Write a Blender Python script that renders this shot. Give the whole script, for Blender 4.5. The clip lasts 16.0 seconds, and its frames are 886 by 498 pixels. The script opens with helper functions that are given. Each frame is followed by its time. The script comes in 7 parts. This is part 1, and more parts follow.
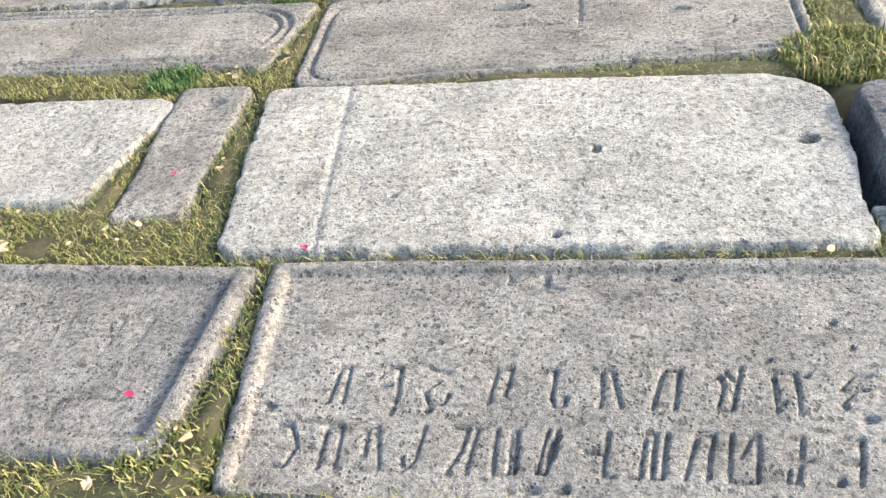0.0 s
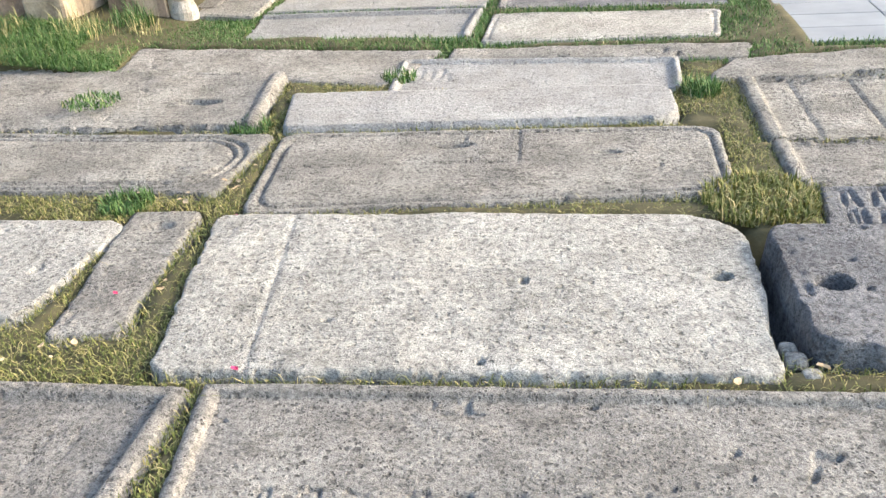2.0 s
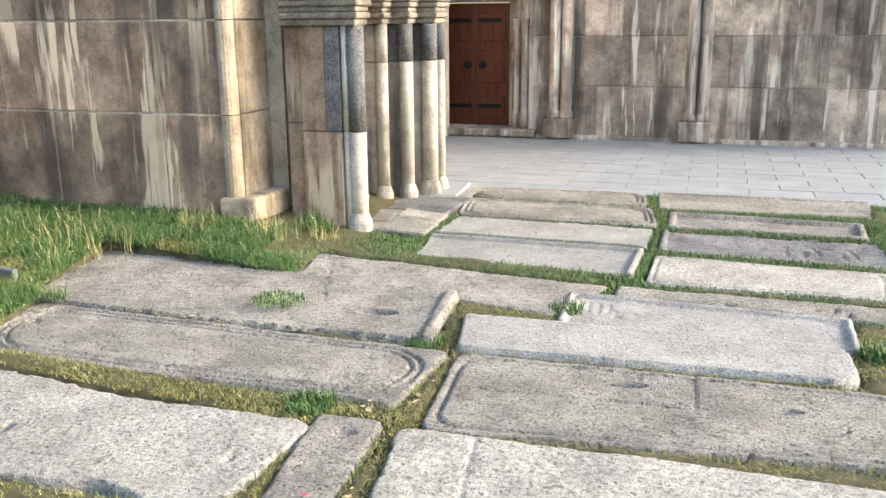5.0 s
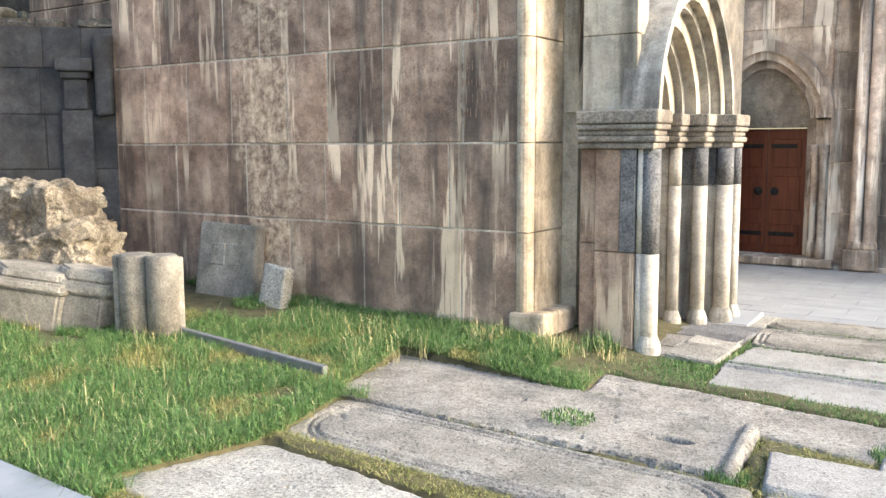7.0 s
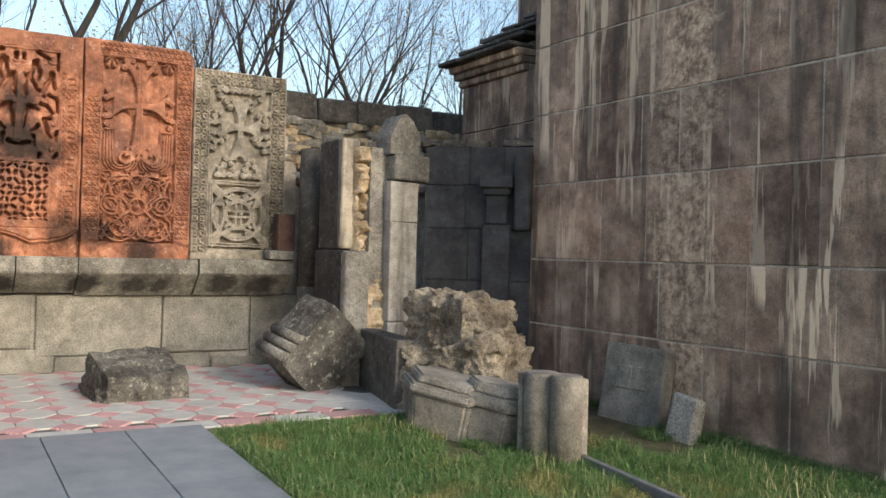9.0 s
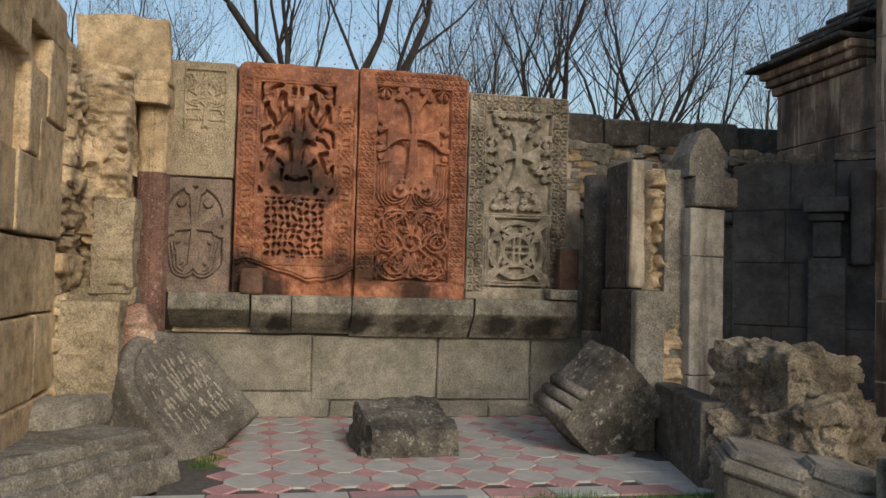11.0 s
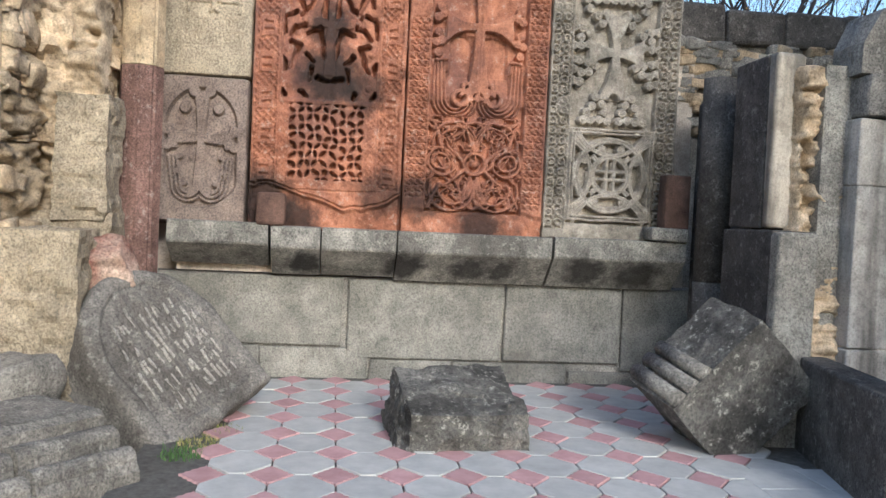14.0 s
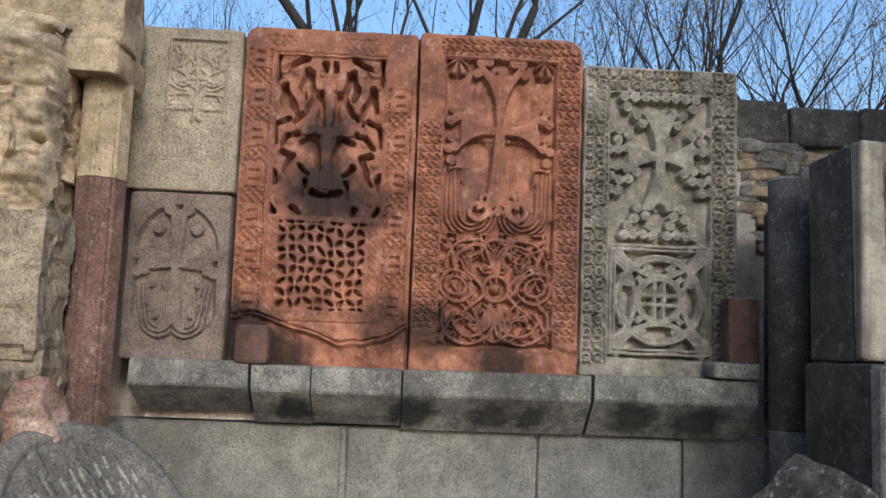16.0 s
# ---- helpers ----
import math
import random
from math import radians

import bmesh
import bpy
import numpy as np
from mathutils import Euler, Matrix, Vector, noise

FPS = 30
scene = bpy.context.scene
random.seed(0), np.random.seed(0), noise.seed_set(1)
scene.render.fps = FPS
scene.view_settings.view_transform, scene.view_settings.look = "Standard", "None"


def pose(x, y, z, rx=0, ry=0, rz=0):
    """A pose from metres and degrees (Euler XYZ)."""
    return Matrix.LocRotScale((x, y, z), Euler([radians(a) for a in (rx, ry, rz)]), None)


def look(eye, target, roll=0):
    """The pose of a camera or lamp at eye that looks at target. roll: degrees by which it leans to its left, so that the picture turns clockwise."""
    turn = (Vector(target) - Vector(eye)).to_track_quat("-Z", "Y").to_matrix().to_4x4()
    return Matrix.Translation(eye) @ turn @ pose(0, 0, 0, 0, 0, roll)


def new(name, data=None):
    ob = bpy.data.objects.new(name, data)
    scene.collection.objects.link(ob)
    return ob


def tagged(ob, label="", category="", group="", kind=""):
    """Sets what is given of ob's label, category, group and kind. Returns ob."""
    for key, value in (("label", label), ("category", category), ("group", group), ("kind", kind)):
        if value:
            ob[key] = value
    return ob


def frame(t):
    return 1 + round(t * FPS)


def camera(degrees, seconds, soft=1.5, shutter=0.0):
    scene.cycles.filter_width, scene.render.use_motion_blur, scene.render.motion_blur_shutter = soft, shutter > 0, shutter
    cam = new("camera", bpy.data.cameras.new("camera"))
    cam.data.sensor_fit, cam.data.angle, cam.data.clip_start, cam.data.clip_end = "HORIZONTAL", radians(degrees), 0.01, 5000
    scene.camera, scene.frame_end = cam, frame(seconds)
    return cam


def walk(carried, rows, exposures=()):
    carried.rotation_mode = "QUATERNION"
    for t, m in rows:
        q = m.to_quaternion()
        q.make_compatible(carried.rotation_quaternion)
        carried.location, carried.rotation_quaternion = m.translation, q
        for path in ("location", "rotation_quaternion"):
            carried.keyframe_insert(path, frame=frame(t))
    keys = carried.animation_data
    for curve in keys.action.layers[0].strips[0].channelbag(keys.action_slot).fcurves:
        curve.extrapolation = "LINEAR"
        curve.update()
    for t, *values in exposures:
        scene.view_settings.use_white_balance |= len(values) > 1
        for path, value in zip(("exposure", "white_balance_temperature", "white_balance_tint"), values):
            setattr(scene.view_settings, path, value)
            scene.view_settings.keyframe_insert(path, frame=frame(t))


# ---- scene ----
cam = camera(53.2, 16.0)
PATH = [
    (0, (-0.017, 0.015, 1.514), (-0.407, 1.572, 0.321), -8.3),
    (0.5, (0.07, -0.012, 1.517), (-0.191, 1.573, 0.325), -7.5),
    (1, (0.154, -0.014, 1.524), (-0.001, 1.62, 0.382), -6.8),
    (1.5, (0.148, -0.04, 1.536), (-0.037, 1.649, 0.481), -5.7),
    (2, (0.111, -0.053, 1.557), (-0.205, 1.673, 0.598), -4.8),
    (2.5, (0.064, -0.061, 1.576), (-0.366, 1.686, 0.704), -3.6),
    (3, (0.033, -0.066, 1.598), (-0.474, 1.712, 0.836), -2.3),
    (3.2, (0.019, -0.075, 1.608), (-0.52, 1.714, 0.894), -1.8),
    (5.5, (-0.276, -0.246, 1.687), (-0.857, 1.614, 1.236), 0.0),
    (6, (-0.333, -0.293, 1.675), (-1.11, 1.514, 1.316), -0.3),
    (6.5, (-0.332, -0.307, 1.67), (-1.29, 1.425, 1.386), -0.2),
    (7, (-0.375, -0.29, 1.656), (-1.486, 1.356, 1.422), -0.2),
    (7.5, (-0.364, -0.317, 1.657), (-1.674, 1.18, 1.446), 0.1),
    (8, (-0.383, -0.254, 1.655), (-1.902, 1.037, 1.501), 1.5),
    (8.5, (-0.496, -0.152, 1.669), (-2.146, 0.977, 1.591), 2.2),
    (9, (-0.799, -0.02, 1.699), (-2.524, 0.993, 1.71), 1.5),
    (9.5, (-1.036, 0.144, 1.717), (-2.862, 0.957, 1.803), 1.0),
    (10, (-1.291, 0.337, 1.708), (-3.202, 0.917, 1.825), 2.3),
    (10.2, (-1.4, 0.41, 1.717), (-3.33, 0.923, 1.816), 2.4),
    (12.5, (-3.166, 0.614, 1.742), (-5.139, 0.94, 1.793), 1.2),
    (13, (-3.473, 0.737, 1.726), (-5.458, 0.985, 1.723), 1.6),
    (13.5, (-3.765, 0.856, 1.719), (-5.752, 1.071, 1.648), 2.5),
    (14, (-4.056, 0.976, 1.717), (-6.039, 1.222, 1.638), 2.7),
    (14.5, (-4.391, 1.115, 1.716), (-6.378, 1.341, 1.693), 2.3),
    (15, (-4.704, 1.243, 1.714), (-6.697, 1.384, 1.783), 2.8),
    (15.5, (-4.989, 1.361, 1.712), (-6.981, 1.465, 1.859), 3.1),
    (16, (-5.266, 1.476, 1.71), (-7.251, 1.57, 1.934), 2.1),
]
walk(cam, [(t, look(eye, target, roll)) for t, eye, target, roll in PATH],
     exposures=[(0, 2.02, 6150, 10), (3, 1.93, 6250, 10), (5.5, 2.06, 6250, 10), (6, 2.14, 6200, 10), (7, 2.17, 6100, 10), (7.5, 2.08, 6050, 10), (8, 1.85, 6000, 10), (8.5, 1.4, 5950, 10), (9, 0.88, 6000, 10), (9.5, 0.6, 6150, 10), (10, 0.25, 6150, 10), (12.5, -0.05, 6100, 10), (13, 0.25, 5750, 10), (13.5, 0.5, 5350, 10), (14, 0.88, 5150, 10), (15, 0.75, 5050, 10), (16, 0.33, 5100, 10)])

# ---- light ----
world = bpy.data.worlds.new("sky")
scene.world = world
world.use_nodes = True
_n, _l = world.node_tree.nodes, world.node_tree.links
_n.clear()
_sky = _n.new("ShaderNodeTexSky")
_sky.sky_type, _sky.sun_disc = "NISHITA", False
SUN_DIR = Vector((0.92, 0.20, 0.42)).normalized()
_sky.sun_elevation = math.asin(SUN_DIR.z)
_sky.sun_rotation = math.atan2(SUN_DIR.x, SUN_DIR.y)
_sky.dust_density, _sky.air_density = 3.0, 1.3
_bg = _n.new("ShaderNodeBackground")
_bg.inputs["Strength"].default_value = 0.15
_out = _n.new("ShaderNodeOutputWorld")
_l.new(_sky.outputs[0], _bg.inputs["Color"])
_l.new(_bg.outputs[0], _out.inputs["Surface"])
sun = new("sun", bpy.data.lights.new("sun", "SUN"))
sun.data.energy, sun.data.angle, sun.data.color = 1.4, radians(11), (1.0, 0.90, 0.76)
sun.matrix_world = look(SUN_DIR * 40, (0, 0, 0))
sun.location = SUN_DIR * 40


# ---- materials ----
def material(name, build):
    m = bpy.data.materials.new(name)
    m.use_nodes = True
    t = m.node_tree
    b = t.nodes["Principled BSDF"]
    build(t.nodes, t.links, b)
    return m


def ramp(n, stops):
    r = n.new("ShaderNodeValToRGB")
    el = r.color_ramp.elements
    while len(el) < len(stops):
        el.new(0.5)
    for e, (p, c) in zip(el, stops):
        e.position = p
        e.color = (*c, 1) if len(c) == 3 else c
    return r


def noise_tex(n, l, vec, scale, detail=6, rough=0.6, stretch=None):
    t = n.new("ShaderNodeTexNoise")
    t.inputs["Scale"].default_value, t.inputs["Detail"].default_value, t.inputs["Roughness"].default_value = scale, detail, rough
    if stretch:
        mp = n.new("ShaderNodeMapping")
        mp.inputs["Scale"].default_value = stretch
        l.new(vec, mp.inputs["Vector"])
        vec = mp.outputs[0]
    l.new(vec, t.inputs["Vector"])
    return t


def mix(n, l, fac, a, b, mode="MIX"):
    m = n.new("ShaderNodeMix")
    m.data_type, m.blend_type = "RGBA", mode
    for sock, v in ((m.inputs[0], fac), (m.inputs[6], a), (m.inputs[7], b)):
        if isinstance(v, (int, float)):
            sock.default_value = v
        elif isinstance(v, tuple):
            sock.default_value = (*v, 1)
        else:
            l.new(v, sock)
    return m.outputs[2]


def stone(name, dark, light, pits=0.5, grain=60.0, streak=0.0, streak_col=(0.5, 0.47, 0.42), vary=0.25, lichen=0.0, rough=0.9, bump=0.5, stain=(0.05, 0.045, 0.04), stained=0.25, soot=(), band=None, fleck=0.75, gouge=0.0, blotch=0.55, crater=0.0):
    """A worn stone: two tones at two scales, fine dark pores, stains, runs of lime, lichen and a tone of its own per piece."""
    def build(n, l, b):
        g = n.new("ShaderNodeNewGeometry").outputs["Position"]
        big = noise_tex(n, l, g, 2.3, 5, 0.65)
        fine = noise_tex(n, l, g, grain, 4, 0.7)
        base = ramp(n, ((0.38, dark), (0.62, light)))
        l.new(big.outputs["Fac"], base.inputs[0])
        speck = ramp(n, ((0.36, (0.42, 0.42, 0.42)), (0.48, (0.95, 0.95, 0.95)), (0.64, (1.3, 1.3, 1.27))))
        l.new(fine.outputs["Fac"], speck.inputs[0])
        c = mix(n, l, fleck, base.outputs[0], speck.outputs[0], "MULTIPLY")
        if blotch:
            bl = noise_tex(n, l, g, 7.5, 6, 0.72)
            br = ramp(n, ((0.36, (0.55, 0.54, 0.53)), (0.5, (1, 1, 1)), (0.66, (1.32, 1.29, 1.24))))
            l.new(bl.outputs["Fac"], br.inputs[0])
            c = mix(n, l, blotch, c, br.outputs[0], "MULTIPLY")
        if stained:
            st = noise_tex(n, l, g, 1.1, 7, 0.7, (1, 1, 0.6))
            sr = ramp(n, ((0.46, (0, 0, 0)), (0.62, (stained, stained, stained))))
            l.new(st.outputs["Fac"], sr.inputs[0])
            c = mix(n, l, sr.outputs[0], c, stain)
        if streak:
            run = noise_tex(n, l, g, 6.5, 4, 0.62, (1, 1, 0.075))
            low = noise_tex(n, l, g, 0.9, 3, 0.5)
            rr = ramp(n, ((0.54, (0, 0, 0)), (0.575, (streak, streak, streak))))
            l.new(run.outputs["Fac"], rr.inputs[0])
            lr = ramp(n, ((0.38, (0, 0, 0)), (0.50, (1, 1, 1))))
            l.new(low.outputs["Fac"], lr.inputs[0])
            f = mix(n, l, 1.0, rr.outputs[0], lr.outputs[0], "MULTIPLY")
            c = mix(n, l, f, c, streak_col)
            run2 = noise_tex(n, l, g, 3.0, 4, 0.6, (1, 1, 0.12))
            r2 = ramp(n, ((0.50, (0, 0, 0)), (0.62, (0.7, 0.7, 0.7))))
            l.new(run2.outputs["Fac"], r2.inputs[0])
            c = mix(n, l, r2.outputs[0], c, stain)
        if gouge:
            gn = noise_tex(n, l, g, 17.0, 4, 0.6, (0.42, 1.25, 1))
            gr2 = ramp(n, ((0.575, (0, 0, 0)), (0.635, (gouge, gouge, gouge))))
            l.new(gn.outputs["Fac"], gr2.inputs[0])
            gz = noise_tex(n, l, g, 2.0, 3, 0.5)
            gr3 = ramp(n, ((0.40, (0.15, 0.15, 0.15)), (0.58, (1, 1, 1))))
            l.new(gz.outputs["Fac"], gr3.inputs[0])
            gf = mix(n, l, 1.0, gr2.outputs[0], gr3.outputs[0], "MULTIPLY")
            c = mix(n, l, gf, c, (0.10, 0.092, 0.083))
        if lichen:
            li = noise_tex(n, l, g, 15.0, 6, 0.72)
            lr = ramp(n, ((0.57, (0, 0, 0)), (0.64, (lichen, lichen, lichen))))
            l.new(li.outputs["Fac"], lr.inputs[0])
            c = mix(n, l, lr.outputs[0], c, (0.42, 0.41, 0.36))
        if band:
            sx = n.new("ShaderNodeSeparateXYZ")
            l.new(g, sx.inputs[0])
            wob = noise_tex(n, l, g, 2.5, 6, 0.7)
            wm = n.new("ShaderNodeMath")
            wm.operation = "MULTIPLY_ADD"
            l.new(wob.outputs["Fac"], wm.inputs[0])
            wm.inputs[1].default_value = 1.6
            l.new(sx.outputs["X"], wm.inputs[2])
            df = n.new("ShaderNodeMath")
            df.operation = "SUBTRACT"
            l.new(wm.outputs[0], df.inputs[0])
            df.inputs[1].default_value = band[0] + 0.8
            ab = n.new("ShaderNodeMath")
            ab.operation = "ABSOLUTE"
            l.new(df.outputs[0], ab.inputs[0])
            mr = n.new("ShaderNodeMapRange")
            mr.inputs[1].default_value, mr.inputs[2].default_value = band[1] * 0.5, band[1]
            mr.inputs[3].default_value, mr.inputs[4].default_value = 0.78, 0
            l.new(ab.outputs[0], mr.inputs[0])
            flake = noise_tex(n, l, g, 11.0, 6, 0.75)
            fr = ramp(n, ((0.40, (0.15, 0.105, 0.078)), (0.51, (0.40, 0.295, 0.212)), (0.63, (0.63, 0.505, 0.375))))
            l.new(flake.outputs["Fac"], fr.inputs[0])
            c = mix(n, l, mr.outputs[0], c, fr.outputs[0])
        for centre, radius, amount in soot:
            vm = n.new("ShaderNodeVectorMath")
            vm.operation = "DISTANCE"
            vm.inputs[1].default_value = centre
            wob = noise_tex(n, l, g, 9.0, 5, 0.6)
            wv = n.new("ShaderNodeVectorMath")
            wv.operation = "MULTIPLY_ADD"
            l.new(wob.outputs["Color"], wv.inputs[0])
            wv.inputs[1].default_value = (0.25, 0.25, 0.25)
            l.new(g, wv.inputs[2])
            l.new(wv.outputs[0], vm.inputs[0])
            mr = n.new("ShaderNodeMapRange")
            mr.inputs[1].default_value, mr.inputs[2].default_value = radius * 0.55, radius
            mr.inputs[3].default_value, mr.inputs[4].default_value = amount, 0
            l.new(vm.outputs["Value"], mr.inputs[0])
            c = mix(n, l, mr.outputs[0], c, (0.018, 0.016, 0.015))
        if vary:
            inf = n.new("ShaderNodeObjectInfo")
            vr = ramp(n, ((0, (1 - vary,) * 3), (0.5, (1, 1, 0.98)), (1, (1 + vary, 1 + vary * 0.92, 1 + vary * 0.8))))
            l.new(inf.outputs["Random"], vr.inputs[0])
            c = mix(n, l, 1.0, c, vr.outputs[0], "MULTIPLY")
        vo = n.new("ShaderNodeTexVoronoi")
        vo.inputs["Scale"].default_value = 62
        l.new(g, vo.inputs["Vector"])
        pr = ramp(n, ((0.16, (1, 1, 1)), (0.30, (0, 0, 0))))
        l.new(vo.outputs["Distance"], pr.inputs[0])
        gate = noise_tex(n, l, g, 14, 2, 0.5)
        gr = ramp(n, ((0.47, (0, 0, 0)), (0.55, (pits, pits, pits))))
        l.new(gate.outputs["Fac"], gr.inputs[0])
        pf = mix(n, l, 1.0, pr.outputs[0], gr.outputs[0], "MULTIPLY")
        c = mix(n, l, pf, c, (0.06, 0.055, 0.05))
        l.new(c, b.inputs["Base Color"])
        b.inputs["Roughness"].default_value = rough
        b.inputs["Specular IOR Level"].default_value = 0.25
        micro = noise_tex(n, l, g, grain * 3.2, 3, 0.75)
        mc = ramp(n, ((0.36, (0.45, 0.44, 0.42)), (0.47, (1, 1, 1)), (0.66, (1.35, 1.34, 1.3))))
        l.new(micro.outputs["Fac"], mc.inputs[0])
        c = mix(n, l, fleck * 0.9, c, mc.outputs[0], "MULTIPLY")
        l.new(c, b.inputs["Base Color"])
        h = mix(n, l, 0.45, fine.outputs["Fac"], micro.outputs["Fac"])
        h = mix(n, l, pf, h, (0, 0, 0))
        normal = None
        if crater:
            dn = noise_tex(n, l, g, 26.0, 3, 0.6)
            dv = n.new("ShaderNodeVectorMath")
            dv.operation = "MULTIPLY_ADD"
            l.new(dn.outputs["Color"], dv.inputs[0])
            dv.inputs[1].default_value = (0.05, 0.05, 0.05)
            l.new(g, dv.inputs[2])
            cv = n.new("ShaderNodeTexVoronoi")
            cv.inputs["Scale"].default_value = 34
            l.new(dv.outputs[0], cv.inputs["Vector"])
            ce = ramp(n, ((0.20, (1, 1, 1)), (0.36, (0, 0, 0))))
            l.new(cv.outputs["Distance"], ce.inputs[0])
            cg = ramp(n, ((0.50, (0, 0, 0)), (0.62, (1, 1, 1))))
            l.new(cv.outputs["Color"], cg.inputs[0])
            cm = mix(n, l, 1.0, ce.outputs[0], cg.outputs[0], "MULTIPLY")
            cs = mix(n, l, 1.0, cm, (crater, crater, crater), "MULTIPLY")
            c = mix(n, l, cs, c, (0.075, 0.069, 0.062))
            l.new(c, b.inputs["Base Color"])
            lump = noise_tex(n, l, g, 24.0, 5, 0.65)
            hh = mix(n, l, cm, lump.outputs["Fac"], (0, 0, 0))
            b0 = n.new("ShaderNodeBump")
            b0.inputs["Strength"].default_value, b0.inputs["Distance"].default_value = 0.7, 0.02
            l.new(hh, b0.inputs["Height"])
            normal = b0.outputs[0]
        bp = n.new("ShaderNodeBump")
        bp.inputs["Strength"].default_value, bp.inputs["Distance"].default_value = bump, 0.012
        l.new(h, bp.inputs["Height"])
        if normal:
            l.new(normal, bp.inputs["Normal"])
        l.new(bp.outputs[0], b.inputs["Normal"])
    return material(name, build)


def plain(name, a, b2, scale=8.0, rough=0.7, bump=0.2, metal=0.0, stretch=None, vary=0.0):
    def build(n, l, b):
        g = n.new("ShaderNodeNewGeometry").outputs["Position"]
        t = noise_tex(n, l, g, scale, 6, 0.65, stretch)
        r = ramp(n, ((0.3, a), (0.7, b2)))
        l.new(t.outputs["Fac"], r.inputs[0])
        c = r.outputs[0]
        if vary:
            inf = n.new("ShaderNodeObjectInfo")
            vr = ramp(n, ((0, (1 - vary,) * 3), (1, (1 + vary,) * 3)))
            l.new(inf.outputs["Random"], vr.inputs[0])
            c = mix(n, l, 1.0, c, vr.outputs[0], "MULTIPLY")
        l.new(c, b.inputs["Base Color"])
        b.inputs["Roughness"].default_value, b.inputs["Metallic"].default_value = rough, metal
        b.inputs["Specular IOR Level"].default_value = 0.3
        bp = n.new("ShaderNodeBump")
        bp.inputs["Strength"].default_value, bp.inputs["Distance"].default_value = bump, 0.01
        l.new(t.outputs["Fac"], bp.inputs["Height"])
        l.new(bp.outputs[0], b.inputs["Normal"])
    return material(name, build)


def blades_mat(name, stops):
    def build(n, l, b):
        isl = n.new("ShaderNodeNewGeometry").outputs["Random Per Island"]
        r = ramp(n, stops)
        l.new(isl, r.inputs[0])
        l.new(r.outputs[0], b.inputs["Base Color"])
        b.inputs["Roughness"].default_value = 0.6
        b.inputs["Specular IOR Level"].default_value = 0.2
    return material(name, build)


M_SLAB = stone("grave_stone", (0.211, 0.198, 0.182), (0.326, 0.308, 0.283), blotch=0.35, pits=0.85, stained=0.2, vary=0.10, bump=0.9, gouge=0.6, crater=0.75)
M_PALE = stone("pale_stone", (0.267, 0.254, 0.232), (0.378, 0.361, 0.331), blotch=0.3, pits=0.5, grain=45, stained=0.12, vary=0.06, bump=0.8, crater=0.45)
M_SMOOTH = stone("smooth_grave_stone", (0.235, 0.226, 0.216), (0.313, 0.304, 0.291), blotch=0.25, pits=0.35, grain=90, stained=0.1, vary=0.06, bump=0.3, crater=0.3)
M_BASALT = stone("dark_basalt", (0.114, 0.114, 0.123), (0.211, 0.211, 0.22), pits=0.4, stained=0.1, vary=0.1, bump=1.0, crater=0.6)
M_WALL = stone("church_ashlar", (0.225, 0.149, 0.109), (0.445, 0.32, 0.24), blotch=0.6, pits=0.4, streak=0.9, vary=0.34, stained=0.5, stain=(0.075, 0.062, 0.054), streak_col=(0.66, 0.525, 0.385), band=(-6.65, 0.42), fleck=0.3)
M_FAR = stone("far_church_ashlar", (0.285, 0.232, 0.197), (0.52, 0.44, 0.377), pits=0.3, streak=0.8, vary=0.34, stained=0.45, streak_col=(0.66, 0.62, 0.56), fleck=0.3)
M_MORTAR = stone("lime_mortar", (0.40, 0.345, 0.28), (0.58, 0.51, 0.42), pits=0.2, vary=0, stained=0.5, fleck=0.4)
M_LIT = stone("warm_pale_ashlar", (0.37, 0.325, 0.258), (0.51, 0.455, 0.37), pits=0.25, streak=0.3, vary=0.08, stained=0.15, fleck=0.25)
# ochre raised above the wall's tone to carry sun on the corner
M_RETURN_SUNLIT = stone("sunlit_ochre_quoin", (0.385, 0.308, 0.22), (0.56, 0.465, 0.355), pits=0.25, streak=0.25, vary=0.08, stained=0.2, fleck=0.25)
M_CAP = stone("brown_grey_moulded_stone", (0.15, 0.13, 0.11), (0.27, 0.24, 0.205), pits=0.3, vary=0.06, stained=0.3, lichen=0.2)
# blue-grey stone, darkened further to hold the return wall's shade
M_BLUE_SHADED = stone("shaded_blue_basalt_ashlar", (0.026, 0.028, 0.033), (0.058, 0.061, 0.069), pits=0.2, vary=0.2, stained=0.3, fleck=0.3)
M_SHAFT = stone("pale_shaft_stone", (0.33, 0.302, 0.262), (0.475, 0.44, 0.388), pits=0.2, fleck=0.25, vary=0.05, stained=0.15)
M_LUMP = stone("pale_red_broken_stone", (0.26, 0.12, 0.085), (0.60, 0.47, 0.37), pits=0.2, vary=0, bump=1.2)
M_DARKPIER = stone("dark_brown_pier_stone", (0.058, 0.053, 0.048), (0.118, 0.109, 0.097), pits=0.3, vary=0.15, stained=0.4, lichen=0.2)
M_JAMB = stone("grey_jamb_stone", (0.30, 0.28, 0.25), (0.44, 0.41, 0.37), pits=0.25, streak=0.3, vary=0.06, stained=0.3, fleck=0.35)
M_COURT = stone("court_ashlar", (0.175, 0.168, 0.144), (0.29, 0.278, 0.244), blotch=0.4, crater=0.35, fleck=0.6, pits=0.35, streak=0, vary=0.15, stained=0.35, stain=(0.09, 0.085, 0.075))
